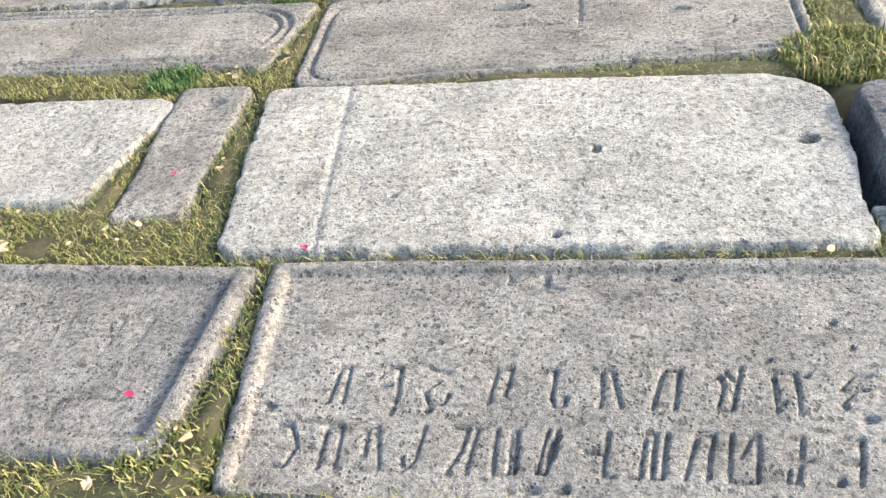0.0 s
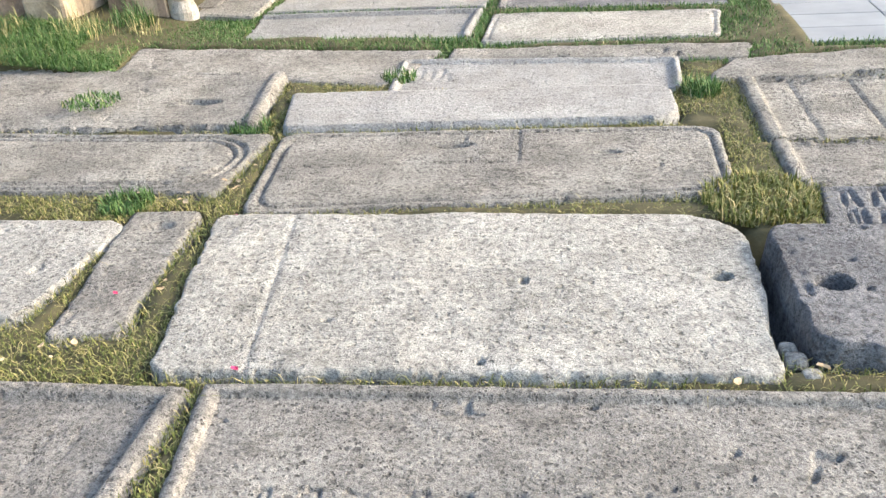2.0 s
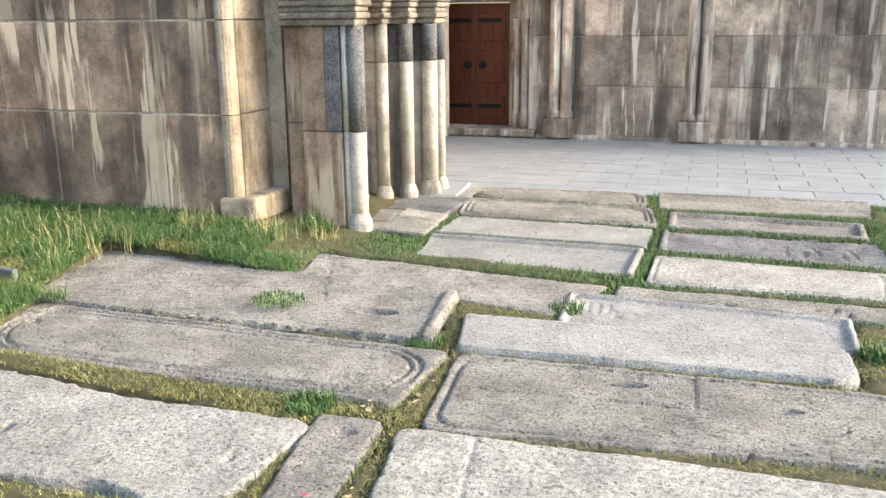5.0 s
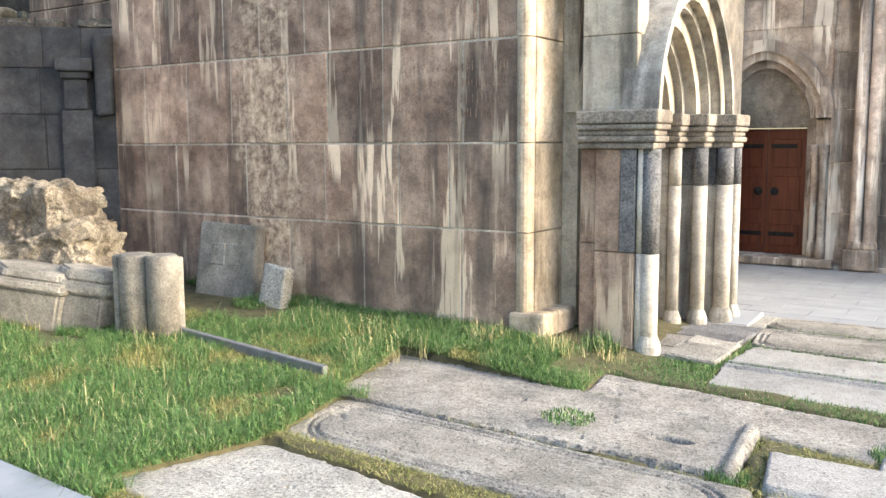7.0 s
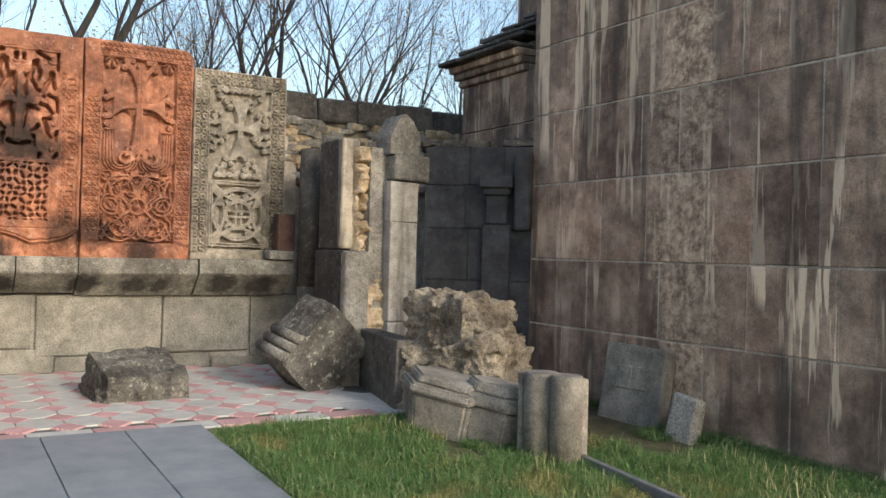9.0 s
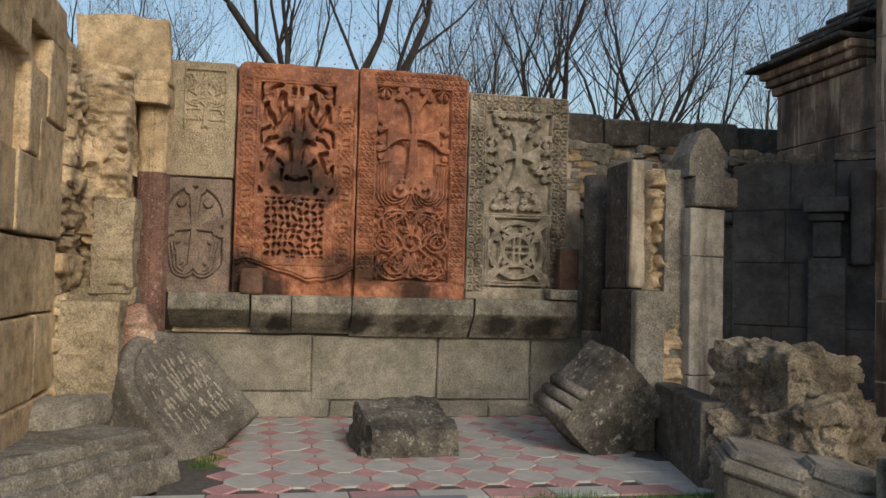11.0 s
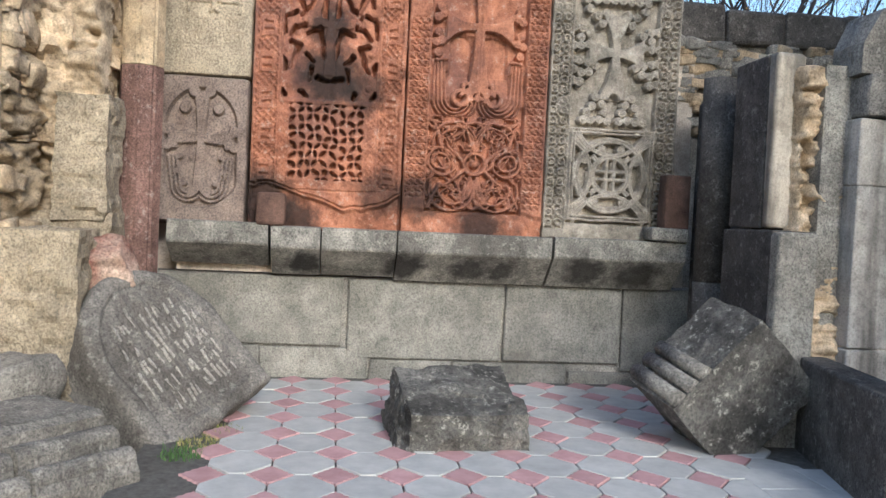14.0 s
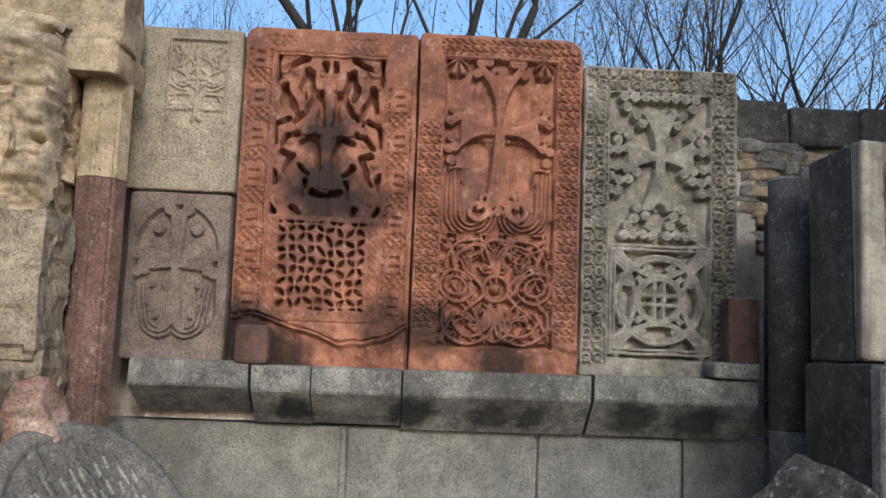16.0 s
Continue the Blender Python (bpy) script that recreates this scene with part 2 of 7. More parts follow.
M_LEDGE = stone("ledge_stone", (0.15, 0.143, 0.125), (0.3, 0.285, 0.25), blotch=0.8, pits=0.4, vary=0.14, stained=0.6, lichen=0.3, soot=(((-11.75, 0.85, 1.36), 0.2, 0.9), ((-11.75, 1.72, 1.36), 0.22, 0.9), ((-11.75, 2.3, 1.36), 0.2, 0.8), ((-11.75, 2.6, 1.36), 0.18, 0.8), ((-11.75, 3.35, 1.4), 0.24, 0.85), ((-11.75, 3.85, 1.38), 0.26, 0.8)))
M_OCHRE = stone("ochre_ruin_stone", (0.48, 0.365, 0.222), (0.68, 0.55, 0.365), blotch=0.8, fleck=0.3, pits=0.3, vary=0.12, stained=0.35, stain=(0.2, 0.15, 0.1), bump=1.0, crater=0.4)
M_RUBBLE = stone("rubble_stone", (0.31, 0.236, 0.147), (0.62, 0.50, 0.345), blotch=0.9, fleck=0.4, pits=0.2, vary=0.2, stained=0.3, bump=1.2)
M_RUBGREY = stone("grey_rubble_stone", (0.19, 0.18, 0.16), (0.36, 0.34, 0.30), pits=0.2, vary=0.2, stained=0.4, bump=1.2, lichen=0.3)
M_REDPIL = stone("red_brown_tuff", (0.12, 0.07, 0.056), (0.21, 0.125, 0.10), pits=0.2, vary=0.05, stained=0.3, lichen=0.3)
M_BOULDER = stone("lichen_boulder", (0.072, 0.069, 0.062), (0.195, 0.186, 0.169), blotch=0.8, pits=0.3, vary=0.1, lichen=0.75, bump=1.8, grain=42, crater=0.6)
M_FRAG = stone("moulded_fragment_stone", (0.129, 0.12, 0.106), (0.258, 0.241, 0.213), blotch=0.7, pits=0.35, vary=0.1, lichen=0.4, bump=0.9)
M_FRAGP = stone("pale_fragment_stone", (0.16, 0.146, 0.126), (0.31, 0.287, 0.25), pits=0.35, vary=0.06, lichen=0.2, bump=0.7, blotch=0.4, fleck=0.5)
M_KRED = stone("red_tuff", (0.215, 0.09, 0.052), (0.40, 0.178, 0.104), blotch=0.9, pits=0.2, grain=70, fleck=0.45, vary=0.05, stained=0.65, stain=(0.13, 0.068, 0.058), bump=0.8, lichen=0.3,
               soot=(((-11.8, 1.0, 3.0), 0.35, 0.9), ((-11.8, 1.0, 3.44), 0.23, 0.88), ((-11.8, 1.32, 2.88), 0.24, 0.7), ((-11.8, 0.45, 1.9), 0.34, 0.9), ((-11.8, 0.75, 1.72), 0.26, 0.85), ((-11.8, 1.5, 2.0), 0.26, 0.6), ((-11.8, 2.4, 1.72), 0.26, 0.8), ((-11.8, 1.85, 1.98), 0.26, 0.7)))
M_KREDB = stone("brown_red_tuff", (0.09, 0.054, 0.041), (0.165, 0.098, 0.073), pits=0.3, grain=70, fleck=0.45, vary=0.05, stained=0.6, bump=1.0)
M_KGREY = stone("grey_green_tuff", (0.168, 0.15, 0.12), (0.355, 0.315, 0.26), blotch=0.9, pits=0.2, grain=70, fleck=0.45, vary=0.05, stained=0.3, lichen=0.4, bump=0.6)
M_KOCHRE = stone("ochre_grey_tuff", (0.245, 0.205, 0.145), (0.36, 0.305, 0.222), pits=0.25, vary=0.05, stained=0.25)
M_KBROWN = stone("brown_grey_tuff", (0.135, 0.103, 0.085), (0.215, 0.17, 0.143), blotch=0.7, pits=0.3, vary=0.05, stained=0.25)
M_PAVE = plain("paving_stone", (0.212, 0.223, 0.236), (0.281, 0.291, 0.302), 3.0, 0.75, 0.1, vary=0.06)
M_PATH = plain("grey_path_stone", (0.16, 0.176, 0.196), (0.232, 0.248, 0.268), 4.0, 0.6, 0.1, vary=0.06)
M_TWHITE = plain("white_concrete", (0.35, 0.345, 0.318), (0.48, 0.472, 0.436), 5.0, 0.85, 0.3, vary=0.06)
M_TPINK = plain("pink_concrete", (0.36, 0.205, 0.2), (0.49, 0.305, 0.295), 6.0, 0.85, 0.3, vary=0.10)
M_DIRT = plain("dark_soil", (0.04, 0.038, 0.018), (0.105, 0.09, 0.045), 9.0, 0.95, 1.0)
M_JOINT = plain("joint_sand", (0.06, 0.056, 0.048), (0.14, 0.13, 0.112), 20.0, 0.95, 0.6)
M_DOOR = plain("red_brown_door_wood", (0.055, 0.013, 0.006), (0.125, 0.034, 0.015), 9.0, 0.45, 0.3, stretch=(3, 3, 0.25))
M_IRON = plain("black_iron", (0.012, 0.012, 0.013), (0.03, 0.03, 0.03), 20.0, 0.5, 0.2, 0.7)
M_EDGE = plain("grey_edging", (0.10, 0.10, 0.10), (0.18, 0.18, 0.175), 9.0, 0.8, 0.2)
M_ROOF = stone("dark_roof_stone", (0.06, 0.055, 0.05), (0.12, 0.11, 0.10), vary=0.25, lichen=0.3)
M_BARK = plain("grey_bark", (0.018, 0.015, 0.014), (0.05, 0.042, 0.037), 14.0, 0.9, 0.6, stretch=(1, 1, 0.2))
M_LEAF = blades_mat("dry_leaves", ((0.0, (0.16, 0.13, 0.03)), (0.5, (0.30, 0.20, 0.05)), (1.0, (0.20, 0.09, 0.03))))
M_GRASS = blades_mat("lawn_grass", ((0.0, (0.035, 0.085, 0.02)), (0.45, (0.078, 0.155, 0.042)), (0.82, (0.14, 0.215, 0.075)), (0.95, (0.22, 0.23, 0.10)), (1.0, (0.42, 0.38, 0.22))))
M_MOSS = blades_mat("seam_grass", ((0.0, (0.09, 0.11, 0.028)), (0.45, (0.18, 0.19, 0.055)), (0.75, (0.29, 0.26, 0.10)), (1.0, (0.42, 0.34, 0.17))))
M_HERB = blades_mat("green_weed", ((0.0, (0.045, 0.09, 0.025)), (1.0, (0.10, 0.17, 0.055))))
M_PETAL = plain("pink_petal", (0.55, 0.03, 0.10), (0.7, 0.06, 0.18), 30.0, 0.5, 0.1)
M_DRYLEAF = plain("dry_leaf", (0.35, 0.22, 0.10), (0.6, 0.48, 0.33), 30.0, 0.7, 0.3)


# ---- building helpers ----
def thing(name, loc, label="", category="", group="", kind=""):
    ob = new(name)
    ob.location = loc
    ob.empty_display_size = 0.1
    return tagged(ob, label, category, group, kind)


def solid(name, verts, faces, mat, parent=None, label="", smooth=False):
    me = bpy.data.meshes.new(name)
    me.from_pydata([tuple(map(float, v)) for v in verts], [], [tuple(map(int, f)) for f in faces])
    me.materials.append(mat)
    if smooth:
        me.shade_smooth()
    ob = new(name, me)
    if parent:
        ob.parent = parent
    return tagged(ob, label)


def part(name, bm, mat, parent=None, label="", smooth=False):
    me = bpy.data.meshes.new(name)
    bm.to_mesh(me)
    bm.free()
    me.materials.append(mat)
    if smooth:
        me.shade_smooth()
    ob = new(name, me)
    if parent:
        ob.parent = parent
    return tagged(ob, label)


def box_bm(x0, x1, y0, y1, z0, z1, bevel=0.008, seg=1, jit=0.0, rng=random):
    bm = bmesh.new()
    bmesh.ops.create_cube(bm, size=1)
    for v in bm.verts:
        v.co = Vector((x0 if v.co.x < 0 else x1, y0 if v.co.y < 0 else y1, z0 if v.co.z < 0 else z1))
        if jit:
            v.co += Vector((rng.uniform(-jit, jit), rng.uniform(-jit, jit), rng.uniform(-jit, jit)))
    if bevel:
        bmesh.ops.bevel(bm, geom=bm.edges[:], offset=bevel, segments=seg, affect="EDGES", profile=0.5)
    return bm


def box(name, x0, x1, y0, y1, z0, z1, mat, parent=None, label="", bevel=0.008, seg=1, jit=0.0, rng=random):
    return part(name, box_bm(x0, x1, y0, y1, z0, z1, bevel, seg, jit, rng), mat, parent, label)


def profile(name, pts, axis_from, axis_to, mat, parent=None, label="", smooth=False, roughen=0.0, steps=1, seed=0):
    """Sweeps a closed 2D profile from one place to another: pts are (out, up) with out given as a world direction by the caller."""
    (o, du, dv) = axis_from
    n = len(pts)
    vs, fs = [], []
    L = Vector(axis_to)
    for s in range(steps + 1):
        for a, c in pts:
            p = Vector(o) + Vector(du) * a + Vector(dv) * c + L * (s / steps)
            if roughen:
                q = p * 6 + Vector((seed * 3.7, 0, 0))
                p = p + noise.noise_vector(q) * roughen
            vs.append(p)
    for s in range(steps):
        for i in range(n):
            j = (i + 1) % n
            fs.append((s * n + i, s * n + j, (s + 1) * n + j, (s + 1) * n + i))
    fs.append(tuple(range(n - 1, -1, -1)))
    fs.append(tuple(range(steps * n, steps * n + n)))
    return solid(name, vs, fs, mat, parent, label, smooth)


def lathe_bm(prof, seg=16, a0=0.0, a1=2 * math.pi):
    """A turned form about z from (radius, z) pairs."""
    bm = bmesh.new()
    full = abs(a1 - a0 - 2 * math.pi) < 1e-6
    rings = []
    for r, z in prof:
        cnt = seg if full else seg + 1
        rings.append([bm.verts.new((r * math.cos(a0 + (a1 - a0) * k / seg), r * math.sin(a0 + (a1 - a0) * k / seg), z)) for k in range(cnt)])
    for a, b in zip(rings, rings[1:]):
        for k in range(len(a) - (0 if full else 1)):
            j = (k + 1) % len(a)
            bm.faces.new((a[k], a[j], b[j], b[k]))
    bm.faces.new(rings[0][::-1])
    bm.faces.new(rings[-1])
    return bm


def vnoise(x, y, seed=0):
    """Value noise on arrays, about 0 to 1."""
    rs = np.random.RandomState(seed)
    tab = rs.rand(64, 64)
    xi, yi = np.floor(x).astype(int), np.floor(y).astype(int)
    fx, fy = x - xi, y - yi
    fx, fy = fx * fx * (3 - 2 * fx), fy * fy * (3 - 2 * fy)
    g = lambda a, b: tab[a % 64, b % 64]
    return (g(xi, yi) * (1 - fx) + g(xi + 1, yi) * fx) * (1 - fy) + (g(xi, yi + 1) * (1 - fx) + g(xi + 1, yi + 1) * fx) * fy


def fbm(x, y, seed=0, octaves=4):
    s, a, t = 0, 0.5, 0
    for k in range(octaves):
        s = s + a * vnoise(x * 2 ** k, y * 2 ** k, seed + k)
        t += a
        a *= 0.5
    return s / t


def sstep(a, b, x):
    t = np.clip((x - a) / (b - a), 0, 1)
    return t * t * (3 - 2 * t)


def relief(name, corners, normal, height, outline, res, mat, parent=None, label="", depth=0.12, rim=0.025, fall=6.0, origin=(0, 0, 0)):
    """A carved stone face: a fine net over the four corners, pushed along the normal by height(u, v), in metres, and bent down
    steeply outside outline(u, v), which is the distance to the edge in metres, positive inside."""
    a, b, c, d = [np.array(p, float) for p in corners]
    W = (np.linalg.norm(b - a) + np.linalg.norm(c - d)) / 2
    H = (np.linalg.norm(d - a) + np.linalg.norm(c - b)) / 2
    pad = 0.04
    nu, nv = int((W + 2 * pad) / res) + 1, int((H + 2 * pad) / res) + 1
    u, v = np.meshgrid(np.linspace(-pad, W + pad, nu), np.linspace(-pad, H + pad, nv), indexing="ij")
    s, t = (u / W)[..., None], (v / H)[..., None]
    P = a * (1 - s) * (1 - t) + b * s * (1 - t) + c * s * t + d * (1 - s) * t
    e = outline(u, v, W, H)
    h = height(u, v, W, H)
    h = h * np.clip(e / 0.01, 0, 1)
    h = h - np.where(e < rim, rim * 0.5 * (1 - np.clip(e, 0, rim) / rim) ** 2, 0) - np.clip(-e * fall, 0, depth)
    P = P + np.array(normal, float) * h[..., None] - np.array(origin, float)
    keep = e > -0.035
    cell = keep[:-1, :-1] | keep[1:, :-1] | keep[:-1, 1:] | keep[1:, 1:]
    i, j = np.nonzero(cell)
    q = np.stack([i * nv + j, (i + 1) * nv + j, (i + 1) * nv + j + 1, i * nv + j + 1], 1)
    used = np.unique(q)
    back = np.full(nu * nv, -1)
    back[used] = np.arange(len(used))
    me = bpy.data.meshes.new(name)
    me.from_pydata(P.reshape(-1, 3)[used].tolist(), [], back[q].tolist())
    if np.dot(np.cross(b - a, d - a), normal) < 0:
        me.flip_normals()
    me.materials.append(mat)
    me.shade_smooth()
    ob = new(name, me)
    if parent:
        ob.parent = parent
    return tagged(ob, label)


def edge_box(wob=0.012, round_l=0.0, round_r=0.0, seed=0, bite=0.0):
    """The outline of a slab: a rectangle with worn edges, its left or right corners rounded by a radius."""
    def f(u, v, W, H):
        n = (fbm(u * 4 + seed, v * 4, seed, 3) - 0.5) * 1.3 * wob + (fbm(u * 24, v * 24 + seed, seed + 9, 2) - 0.5) * wob * 1.0
        if bite:
            n = n - bite * sstep(0.6, 0.9, vnoise(u * 2.3 + seed, v * 2.3, seed + 5))
        r = np.where(u < W / 2, round_l, round_r)
        qx, qy = np.abs(u - W / 2) - (W / 2 - r), np.abs(v - H / 2) - (H / 2 - r)
        return -(np.hypot(np.maximum(qx, 0), np.maximum(qy, 0)) + np.minimum(np.maximum(qx, qy), 0) - r) + n
    return f


def worn(seed=0, amp=0.008, pit=0.012):
    def f(u, v, W, H):
        h = (fbm(u * 3, v * 3 + seed, seed, 5) - 0.5) * 2 * amp
        p = vnoise(u * 22, v * 22, seed + 3)
        h -= sstep(0.86, 0.96, p) * pit * sstep(0.4, 0.6, vnoise(u * 4, v * 4, seed + 4))
        return h
    return f


def ground_z(x, y):
    r = np.clip((-2.6 - x) / 5.4, 0, 1)
    k = sstep(4.4, 5.9, y) * sstep(-2.7, -3.6, x)
    return -0.010 + 0.19 * r + 0.10 * k * (1 - r * 0.8)


STONES = []


def clear_of_stones(x, y, grow=0.0):
    """True where no gravestone lies."""
    ok = np.ones(len(x), bool)
    for c in STONES:
        ins = np.ones(len(x), bool)
        for i in range(4):
            (ax, ay), (bx, by) = c[i], c[(i + 1) % 4]
            L = math.hypot(bx - ax, by - ay)
            ins &= ((bx - ax) * (y - ay) - (by - ay) * (x - ax)) / L > grow
        ok &= ~ins
    return ok


# ---- ground, paving ----
def ground_sheet():
    xs = np.unique(np.concatenate([np.linspace(-4000, -60, 6), np.linspace(-60, -14, 12), np.arange(-14, -4.7, 0.12), np.arange(-4.7, 2.4, 0.05), np.arange(2.4, 4.01, 0.12), np.linspace(5, 60, 12), np.linspace(100, 4000, 5)]))
    ys = np.unique(np.concatenate([np.linspace(-4000, -60, 6), np.linspace(-60, -4, 12), np.arange(-3.5, 0.9, 0.12), np.arange(0.9, 8.7, 0.05), np.linspace(10, 60, 12), np.linspace(100, 4000, 5)]))
    X, Y = np.meshgrid(xs, ys, indexing="ij")
    near = (X > -14) & (X < 4) & (Y > -3.5) & (Y < 9)
    Z = ground_z(X, Y) + np.where(near, (fbm(X * 2, Y * 2, 7, 4) - 0.55) * 0.05, 0)
    Z -= 0.08 * sstep(8.2, 8.5, Y) + 0.10 * ((X > 1.4) & (Y > 5.2) & (Y < 8.4)) + 0.08 * ((X < -7.9) & (Y < 4.4)) + 0.08 * ((X < -2.7) & (X > -8.3) & (Y < 1.8) & (Y > -0.3))
    Z = np.where((Y > 8.35) & (Y < 14), np.minimum(Z, -0.13), Z)
    Z -= 0.12 * ((X > 0.68) & (X < 0.80) & (Y > 2.1) & (Y < 2.9))
    Z = Z.reshape(-1)
    Z = Z - 0.14 * ~clear_of_stones(X.reshape(-1), Y.reshape(-1), 0.03) - 0.035 * ~clear_of_stones(X.reshape(-1), Y.reshape(-1), -0.01)
    Z = Z.reshape(X.shape)
    n = len(ys)
    i, j = np.meshgrid(np.arange(len(xs) - 1), np.arange(n - 1), indexing="ij")
    q = np.stack([i * n + j, (i + 1) * n + j, (i + 1) * n + j + 1, i * n + j + 1], -1).reshape(-1, 4)
    ob = solid("ground", np.stack([X, Y, Z], -1).reshape(-1, 3), q, M_DIRT, smooth=True)
    tagged(ob, "dark earth ground under grass and gravestones", "ground", kind="structure")



# ---- church wall with the corner and the portal ----
COURSES = [0.0, 0.95, 1.67, 2.5, 3.28, 4.05, 4.85, 5.6, 6.4, 7.2]


def ashlar(name, parent, mat, u0, u1, courses, place, seed, wmin=0.45, wmax=1.1, gap=0.005, cut=()):
    """Courses of cut blocks from u0 to u1; place(u0, u1, z0, z1) makes one block."""
    rng = random.Random(seed)
    for z0, z1 in zip(courses, courses[1:]):
        u = u0
        while u < u1 - 0.02:
            w = rng.uniform(wmin, wmax)
            e = u1 if u + w > u1 - wmin * 0.7 else u + w
            if not any(a < (u + e) / 2 < b and c < (z0 + z1) / 2 < d for a, b, c, d in cut):
                place(u + gap, e - gap, z0 + gap, z1 - gap, rng)
            u = e


wall_church = thing("wall_church", (-6.5, 5.95, 0), "dark brown-grey ashlar church wall streaked with pale lime", "wall", kind="structure")
O = Vector((-6.5, 5.95, 0))


def wall_a_block(u0, u1, z0, z1, rng):
    d = rng.uniform(0, 0.006)
    box("stone", u0 - O.x, u1 - O.x, -d, 0.25, z0, z1, M_WALL, wall_church, bevel=0.006, jit=0.002, rng=rng)


ashlar("stone", wall_church, M_WALL, -9.0, -3.86, COURSES, wall_a_block, 3, gap=0.009)
box("core", -9.0 - O.x, -3.85 - O.x, 0.006, 0.3, -0.2, 7.2, M_MORTAR, wall_church, "pale lime mortar between the blocks", 0)
# roll at the corner and the return, sunlight put into their pale ochre
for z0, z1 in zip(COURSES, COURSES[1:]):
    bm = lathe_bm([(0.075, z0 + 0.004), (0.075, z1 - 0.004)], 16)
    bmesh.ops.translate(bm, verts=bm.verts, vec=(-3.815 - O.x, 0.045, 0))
    part("corner_roll", bm, M_RETURN_SUNLIT, wall_church, smooth=False)
    box("stone", -3.9 - O.x, -3.742 - O.x, 0.09, 1.5, z0 + 0.004, z1 - 0.004, M_RETURN_SUNLIT, wall_church, "warm pale block with sunlight in its colour", 0.006)
box("plinth", -3.91 - O.x, -3.58 - O.x, -0.06, 0.5, -0.25, 0.30, M_RETURN_SUNLIT, wall_church, "worn pale plinth block", 0.03, 2, 0.012)
box("core", -8.9 - O.x, -3.9 - O.x, 0.3, 6.4, -0.2, 7.2, M_MORTAR, wall_church, bevel=0)
box("cap", -9.0 - O.x, -3.7 - O.x, 0.0, 6.4, 7.2, 7.4, M_WALL, wall_church, bevel=0.02)

# weathered writing on two blocks, unreadable: small upright bars
M_CUT = stone("carved_bar_shadow", (0.21, 0.14, 0.10), (0.38, 0.275, 0.20), vary=0, stained=0)
rng = random.Random(77)
vs, fs = [], []
for r, (z, x0, x1) in enumerate(((2.26, -5.0, -3.95), (2.13, -5.05, -3.95), (2.0, -5.1, -4.0), (1.88, -5.0, -4.1))):
    x = x0
    while x < x1:
        w, hh = 0.0026, rng.uniform(0.05, 0.08)
        b = len(vs)
        for dy in (-0.0085, 0.0):
            vs += [(x - w - O.x, dy, z), (x + w - O.x, dy, z), (x + w - O.x, dy, z + hh), (x - w - O.x, dy, z + hh)]
        fs += [(b, b + 1, b + 2, b + 3), (b, b + 4, b + 5, b + 1), (b + 1, b + 5, b + 6, b + 2), (b + 2, b + 6, b + 7, b + 3), (b + 3, b + 7, b + 4, b)]
        x += rng.uniform(0.028, 0.055)
tagged(solid("carved_bar", vs, fs, M_CUT, wall_church, "faint unreadable carved bars"), kind="stuff")

# portal: stepped jambs with slim shafts, a moulded cap band and a pointed arch, facing +x
portal = thing("arched_portal", (-2.85, 7.2, 0), "pale moulded stone portal with clustered shafts and arch", "portal", kind="structure")
PX, PY = -2.85, 7.2
YN, YF = 6.26, 8.16
CAPZ0, CAPZ1 = 1.62, 1.92


def pbox(name, x0, x1, y0, y1, z0, z1, mat, label="", bevel=0.008, seg=1):
    return box(name, x0 - PX, x1 - PX, y0 - PY, y1 - PY, z0, z1, mat, portal, label, bevel, seg)


def shaft(x, y, r, z0, z1, mat, base=True):
    prof = [(r, z0 + 0.001), (r, z1)]
    bm = lathe_bm(prof, 20)
    bmesh.ops.translate(bm, verts=bm.verts, vec=(x - PX, y - PY, 0))
    p = part("shaft", bm, mat, portal, smooth=False)
    for f in p.data.polygons:
        f.use_smooth = len(f.vertices) == 4
    if base:
        bm = lathe_bm([(r + 0.012, z0), (r + 0.03, z0 + 0.02), (r + 0.03, z0 + 0.12), (r + 0.012, z0 + 0.17), (r, z0 + 0.2)], 20)
        bmesh.ops.translate(bm, verts=bm.verts, vec=(x - PX, y - PY, 0))
        part("shaft_base", bm, M_JAMB, p)


# near jamb: shaded side towards the grass in three stones
pbox("jamb_side", -3.47, -3.33, YN + 0.03, YN + 0.30, -0.1, 0.86, M_WALL, "brown jamb stone")
pbox("jamb_side", -3.47, -3.33, YN + 0.03, YN + 0.30, 0.865, CAPZ0, M_WALL, "brown jamb stone")
pbox("jamb", -3.33, -2.99, YN, YN + 0.30, -0.1, 0.80, M_WALL, "brown jamb stone")
pbox("jamb", -3.33, -3.12, YN, YN + 0.30, 0.805, CAPZ0, M_WALL, "brown jamb stone")
pbox("jamb", -3.117, -2.99, YN, YN + 0.30, 0.805, CAPZ0, M_BASALT, "dark blue-grey jamb stone")
for k, (sx, sy, sr) in enumerate(((-2.955, YN + 0.035, 0.03), (-2.89, YN + 0.075, 0.075), (-2.955, YN + 0.17, 0.035), (-3.03, YN + 0.31, 0.05), (-3.14, YN + 0.36, 0.04))):
    shaft(sx, sy, sr, -0.05, 0.80, M_SHAFT, k == 1)
    shaft(sx, sy, sr, 0.803, CAPZ0, M_BASALT if k == 1 else M_SHAFT if k == 0 else M_JAMB, False)
# added filler behind the jamb, blocks a sunlit sliver in the gap
pbox("jamb_back", -3.72, -3.30, YN + 0.305, YN + 0.36, -0.1, 3.2, M_LIT)
